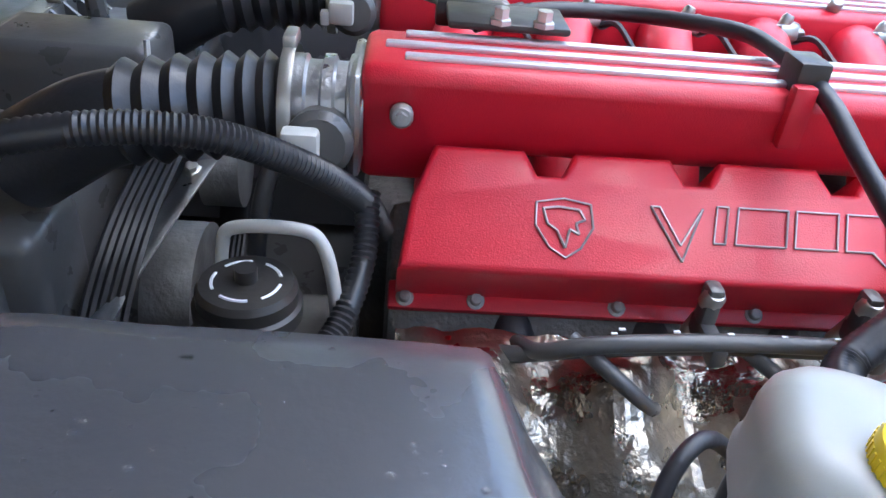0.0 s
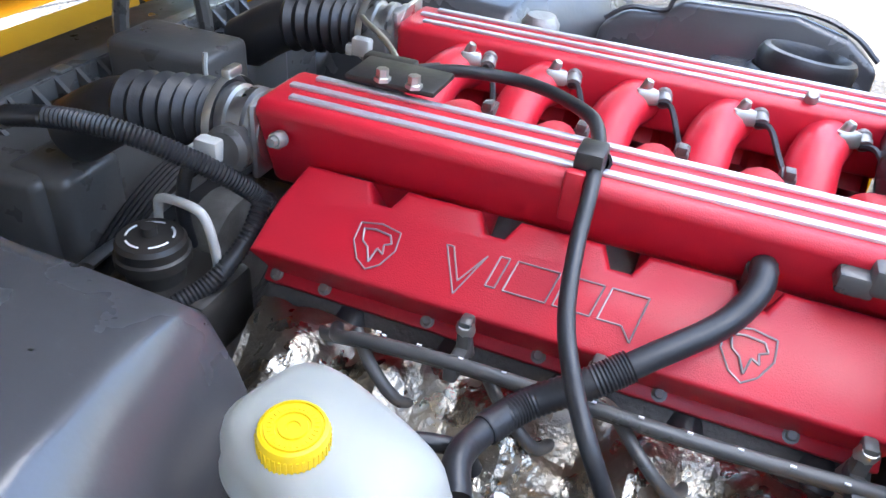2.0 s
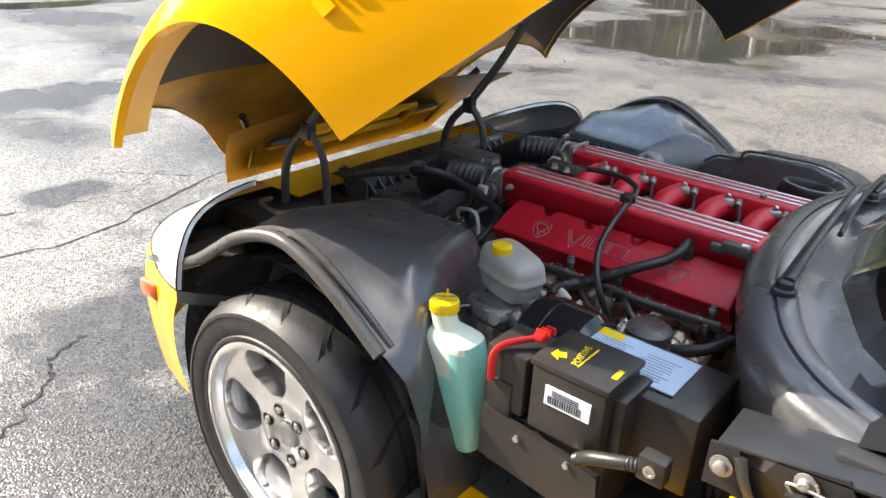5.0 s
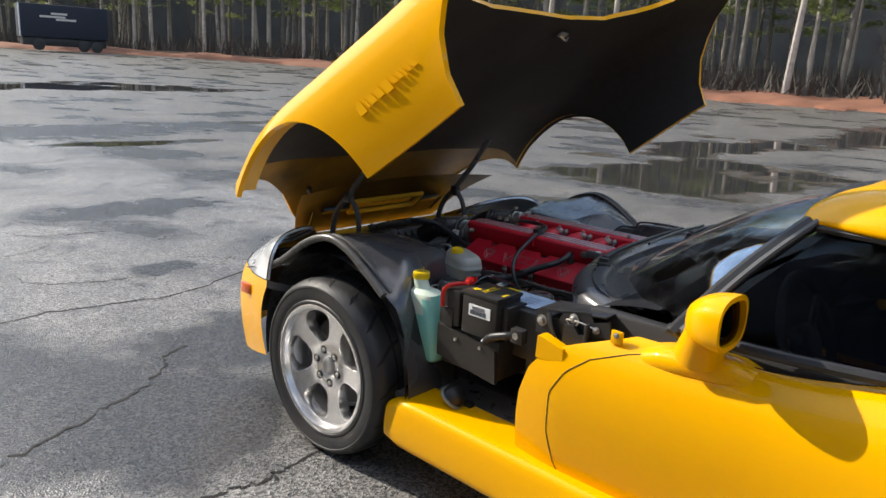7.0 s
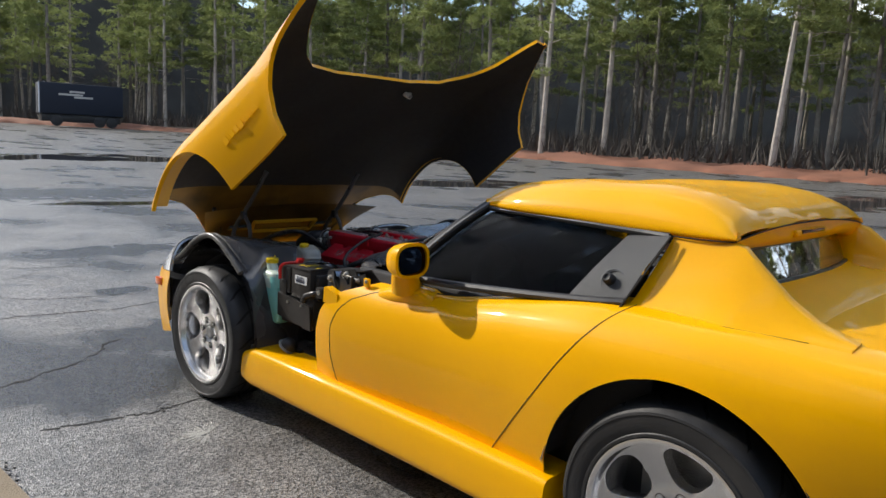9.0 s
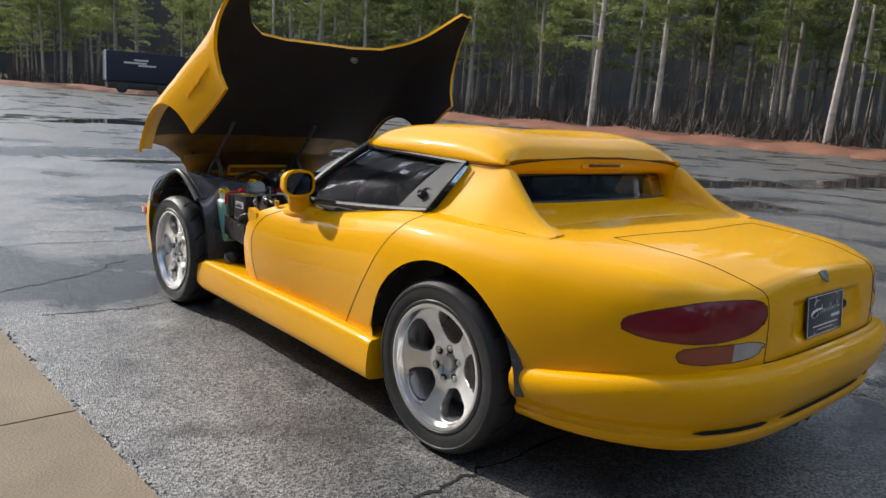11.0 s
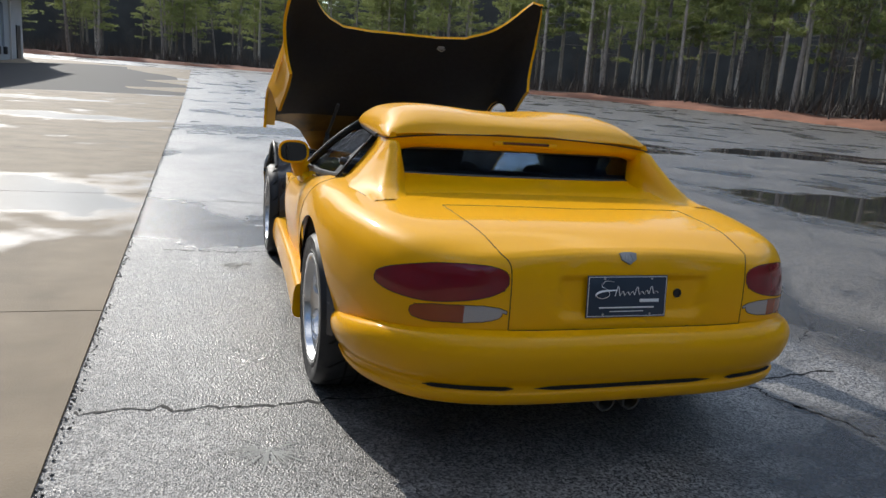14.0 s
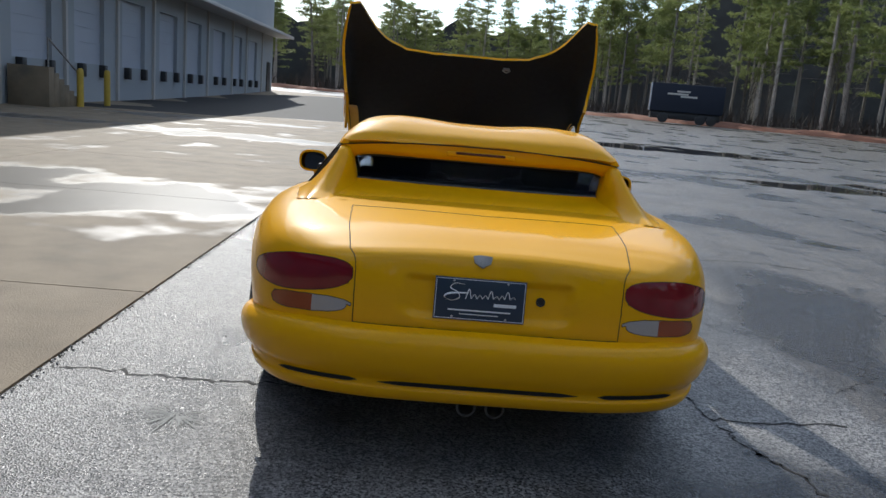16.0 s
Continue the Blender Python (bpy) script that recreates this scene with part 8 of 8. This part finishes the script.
box(bm, (-0.535, -0.585, 0.7036), (0.024, 0.046, 0.001))
part("yellow_corner", bm, CAP, info, "yellow heading block")
bm = bmesh.new()
for k in range(9):
    for j in range(2):
        box(bm, (-0.552 - 0.009 * k, -0.605 - 0.09 * j + 0.004 * (k % 3), 0.7036), (0.0022, 0.062 - 0.012 * (k % 2), 0.0008))
part("print", bm, material("faint_blue_print", (0.25, 0.33, 0.45), 0.6), info, "faint lines of unreadable print")
fuse = thing("fuse_box", "black fuse box behind the brake booster", "box")
bm = bmesh.new()
box(bm, (-0.585, -0.68, 0.62), (0.17, 0.26, 0.155), bevel=0.008)
part("body", bm, BATTERY, fuse)
latch = thing("hood_latch_plate", "black steel hood latch with lever, spring and bolts by the bulkhead", "latch")
bm = bmesh.new()
prism(bm, [(-0.862, 0.698), (-0.862, 0.766), (-0.90, 0.772), (-0.908, 0.75), (-0.935, 0.752), (-0.95, 0.782), (-1.03, 0.797), (-1.045, 0.772), (-1.09, 0.786), (-1.10, 0.742), (-1.03, 0.73), (-0.99, 0.705), (-0.93, 0.688), (-0.90, 0.70)], 0.006, Matrix.Translation((-0.795, 0, 0)) @ YZ)
bmesh.ops.recalc_face_normals(bm, faces=bm.faces[:])
box(bm, (-0.745, -0.975, 0.782), (0.10, 0.21, 0.006), pose(0, -0.975, 0.782, -7, 0, 0) @ pose(0, 0.975, -0.782), bevel=0.002)
part("bracket", bm, BLACK_TRIM, latch, "black steel bracket")
bm = bmesh.new()
prism(bm, [(-0.962, 0.698), (-0.968, 0.752), (-0.995, 0.757), (-1.012, 0.735), (-1.034, 0.738), (-1.04, 0.712), (-1.0, 0.69)], 0.012, Matrix.Translation((-0.815, 0, 0)) @ YZ)
bmesh.ops.recalc_face_normals(bm, faces=bm.faces[:])
box(bm, (-0.81, -1.036, 0.745), (0.022, 0.010, 0.05), bevel=0.003)
part("catch", bm, BLACK_TRIM, latch)
bm = bmesh.new()
tube(bm, [(-0.80, -0.905, 0.765), (-0.806, -0.915, 0.742), (-0.808, -0.928, 0.718), (-0.806, -0.945, 0.69), (-0.804, -0.975, 0.682)], lambda u: 0.013 - 0.004 * u, 8, 14, flat=0.45)
part("lever", bm, BLACK_TRIM, latch)
bm = bmesh.new()
tube(bm, [(-0.806, -0.985 + 0.018 * math.cos(a), 0.768 + 0.018 * math.sin(a)) for a in np.linspace(2.4, 6.1, 8)] + [(-0.808, -1.0, 0.768), (-0.808, -1.03, 0.766), (-0.806, -1.06, 0.76)], 0.0022, 6, 40)
part("spring", bm, ZINC, latch)
for y, z, r in ((-0.884, 0.738, 0.013), (-0.985, 0.77, 0.011), (-0.978, 0.715, 0.006), (-1.055, 0.755, 0.008)):
    bm = bmesh.new()
    lathe(bm, [(r * 1.25, 0), (r * 1.25, 0.003), (r * 0.75, 0.0035), (r * 0.7, 0.011), (r * 0.5, 0.013), (0, 0.013)], 14, pose(-0.797, y, z, 0, -90, 0))
    part("bolt", bm, GREY_METAL, latch)
bm = bmesh.new()
prism(bm, [(-0.906, 0.65), (-0.908, 0.712), (-0.918, 0.714), (-0.99, 0.694), (-0.995, 0.65)], 0.035, Matrix.Translation((-0.85, 0, 0)) @ YZ)
bmesh.ops.recalc_face_normals(bm, faces=bm.faces[:])
part("jamb_flange", bm, YELLOW, car, "yellow flange below the hood latch", at=pose(-CAR_X, 0, 0))
bm = bmesh.new()
box(bm, (-0.812, -1.125, 0.760), (0.010, 0.034, 0.036), bevel=0.004)
tab = part("jamb_tab", bm, YELLOW, car, at=pose(-CAR_X, 0, 0))
bm = bmesh.new()
lathe(bm, [(0.008, 0), (0.008, 0.002), (0.005, 0.003), (0.0045, 0.006), (0, 0.007)], 12, pose(-0.817, -1.125, 0.766, 0, -90, 0))
part("bolt", bm, GREY_METAL, tab)
cable_block = thing("cable_clamp", "black clamp block at the end of the battery cable", "clamp")
bm = bmesh.new()
box(bm, (-0.765, -0.785, 0.655), (0.03, 0.045, 0.045), bevel=0.005)
part("block", bm, BATTERY, cable_block)
bm = bmesh.new()
lathe(bm, [(0.01, 0), (0.01, 0.003), (0.006, 0.0035), (0.005, 0.001), (0, 0.001)], 14, pose(-0.781, -0.785, 0.657, 0, -90, 0))
part("bolt", bm, ZINC, cable_block)
hose("battery_conduit", [(-0.765, -0.66, 0.598), (-0.775, -0.685, 0.622), (-0.777, -0.72, 0.638), (-0.772, -0.755, 0.648), (-0.765, -0.785, 0.652)], 0.0125, RUBBER, "ribbed black battery cable", 0.002, 0.006)
horn = thing("horn", "round black horn with a brassy rim on the sill", "horn")
at = Matrix.Translation((-0.745, -0.535, 0.368)) @ Vector((0.25, -0.55, 0.8)).to_track_quat("Z", "Y").to_matrix().to_4x4()
bm = bmesh.new()
lathe(bm, [(0, 0.034), (0.014, 0.033), (0.027, 0.026), (0.036, 0.013), (0.039, 0.0), (0.039, -0.006), (0, -0.006)], 32, at)
part("shell", bm, BLACK_TRIM, horn)
bm = bmesh.new()
lathe(bm, [(0.039, -0.004), (0.046, -0.006), (0.048, -0.010), (0.045, -0.014), (0.030, -0.012), (0.028, -0.018), (0.010, -0.022), (0, -0.022)], 32, at)
part("rim", bm, GREY_METAL, horn, "brassy metal rim")
bm = bmesh.new()
box(bm, (-0.715, -0.565, 0.345), (0.025, 0.05, 0.02), bevel=0.004)
part("foot", bm, BLACK_TRIM, horn)
bm = bmesh.new()
box(bm, (-0.68, -0.62, 0.325), (0.26, 0.60, 0.02), bevel=0.004)
part("shelf", bm, PLASTIC, bay)

# the other side: expansion tank, air ring, filler cap
tank = thing("expansion_tank", "black moulded tank with a stepped top", "tank")
bm = bmesh.new()
side = [(-0.26, 0.58), (-0.27, 0.69), (-0.31, 0.722), (-0.375, 0.728), (-0.405, 0.756), (-0.60, 0.764), (-0.69, 0.742), (-0.745, 0.70), (-0.75, 0.58)]
prism(bm, side, 0.24, Matrix(((0, 0, 1, 0.63), (1, 0, 0, 0), (0, 1, 0, 0), (0, 0, 0, 1))))
bmesh.ops.recalc_face_normals(bm, faces=bm.faces[:])
for v in bm.verts:
    if v.co.x > 0.7:
        v.co.z -= 0.03 * max(0.0, v.co.z - 0.58) / 0.18
    elif v.co.z > 0.7:
        v.co.x += 0.02
bmesh.ops.bevel(bm, geom=bm.edges[:], offset=0.014, segments=3, profile=0.5, affect="EDGES")
tank_body = part("body", bm, LINER, tank)
bm = bmesh.new()
box(bm, (0.57, -0.60, 0.63), (0.20, 0.26, 0.10), bevel=0.02, seg=3)
part("ledge", bm, LINER, tank, "lower ledge below the air ring")
bm = bmesh.new()
tube(bm, [(0.655, -0.275, 0.70), (0.657, -0.315, 0.727), (0.657, -0.38, 0.733), (0.66, -0.41, 0.762), (0.662, -0.60, 0.769), (0.66, -0.69, 0.747), (0.655, -0.742, 0.71)], 0.005, 6, 30)
part("seam", bm, LINER, tank_body)
ring = thing("air_ring", "black rubber air intake ring", "air intake")
bm = bmesh.new()
lathe(bm, [(0.075, 0.0), (0.078, 0.022), (0.072, 0.034), (0.062, 0.036), (0.056, 0.028), (0.054, 0.0), (0.054, -0.08), (0, -0.08)], 40, pose(0.536, -0.62, 0.705, 4, 6, 0))
lathe(bm, [(0.082, -0.03), (0.088, -0.02), (0.086, -0.006), (0.08, 0.0)], 40, pose(0.536, -0.62, 0.705, 4, 6, 0))
part("ring", bm, RUBBER, ring)
cap = thing("filler_cap", "dull metal filler cap beside the intake", "cap")
bm = bmesh.new()
lathe(bm, [(0.0, 0.03), (0.022, 0.03), (0.026, 0.024), (0.03, 0.018), (0.03, 0.0), (0.036, -0.01), (0.04, -0.06), (0, -0.06)], 28, pose(0.39, -0.215, 0.735))
part("cap", bm, GREY_METAL, cap)
bm = bmesh.new()
box(bm, (0.42, -0.22, 0.64), (0.14, 0.20, 0.12), bevel=0.02)
part("neck", bm, PLASTIC, cap)
fluid = thing("clutch_reservoir", "pale reservoir with a black cap behind the foil", "reservoir")
bm = bmesh.new()
lathe(bm, [(0, 0.0), (0.036, 0.0), (0.042, 0.01), (0.042, 0.05), (0.045, 0.052), (0.045, 0.06), (0.03, 0.062)], 32, pose(-0.40, -0.60, 0.575))
part("tank", bm, LABEL_BLUE, fluid)
bm = bmesh.new()
lathe(bm, [(0.042, 0.0), (0.046, 0.004), (0.046, 0.03), (0.04, 0.035), (0, 0.036)], 32, pose(-0.40, -0.60, 0.634))
part("cap", bm, PLASTIC, fluid)
hose("bulkhead_hose", [(-0.36, -0.55, 0.60), (-0.38, -0.63, 0.62), (-0.36, -0.70, 0.64), (-0.30, -0.735, 0.65)], 0.012, RUBBER, "black hose at the bulkhead")

# rain drops left on the liner beside the engine
random.seed(8)
bm = bmesh.new()
for k in range(150):
    i, j = random.randint(11, 24), random.randint(34, 57)
    p = LINER_ROWS[i][j].lerp(LINER_ROWS[i + 1][j], random.random()).lerp(LINER_ROWS[i][j + 1], random.random() * 0.5)
    r = random.choice((0.0006, 0.0008, 0.0012, 0.0018))
    lathe(bm, [(r, 0.0), (0.8 * r, 0.35 * r), (0.4 * r, 0.55 * r), (0, 0.6 * r)], 8, Matrix.Translation(p) @ Matrix.Diagonal((1, random.uniform(0.8, 1.5), 1, 1)))
DROP = glass_material("rain_drop", (0.95, 0.97, 1.0), 0.02)
tagged(part("rain_drops", bm, DROP, None, "", 60), "scattered rain drops on the black arch liner", "water drops", kind="stuff")
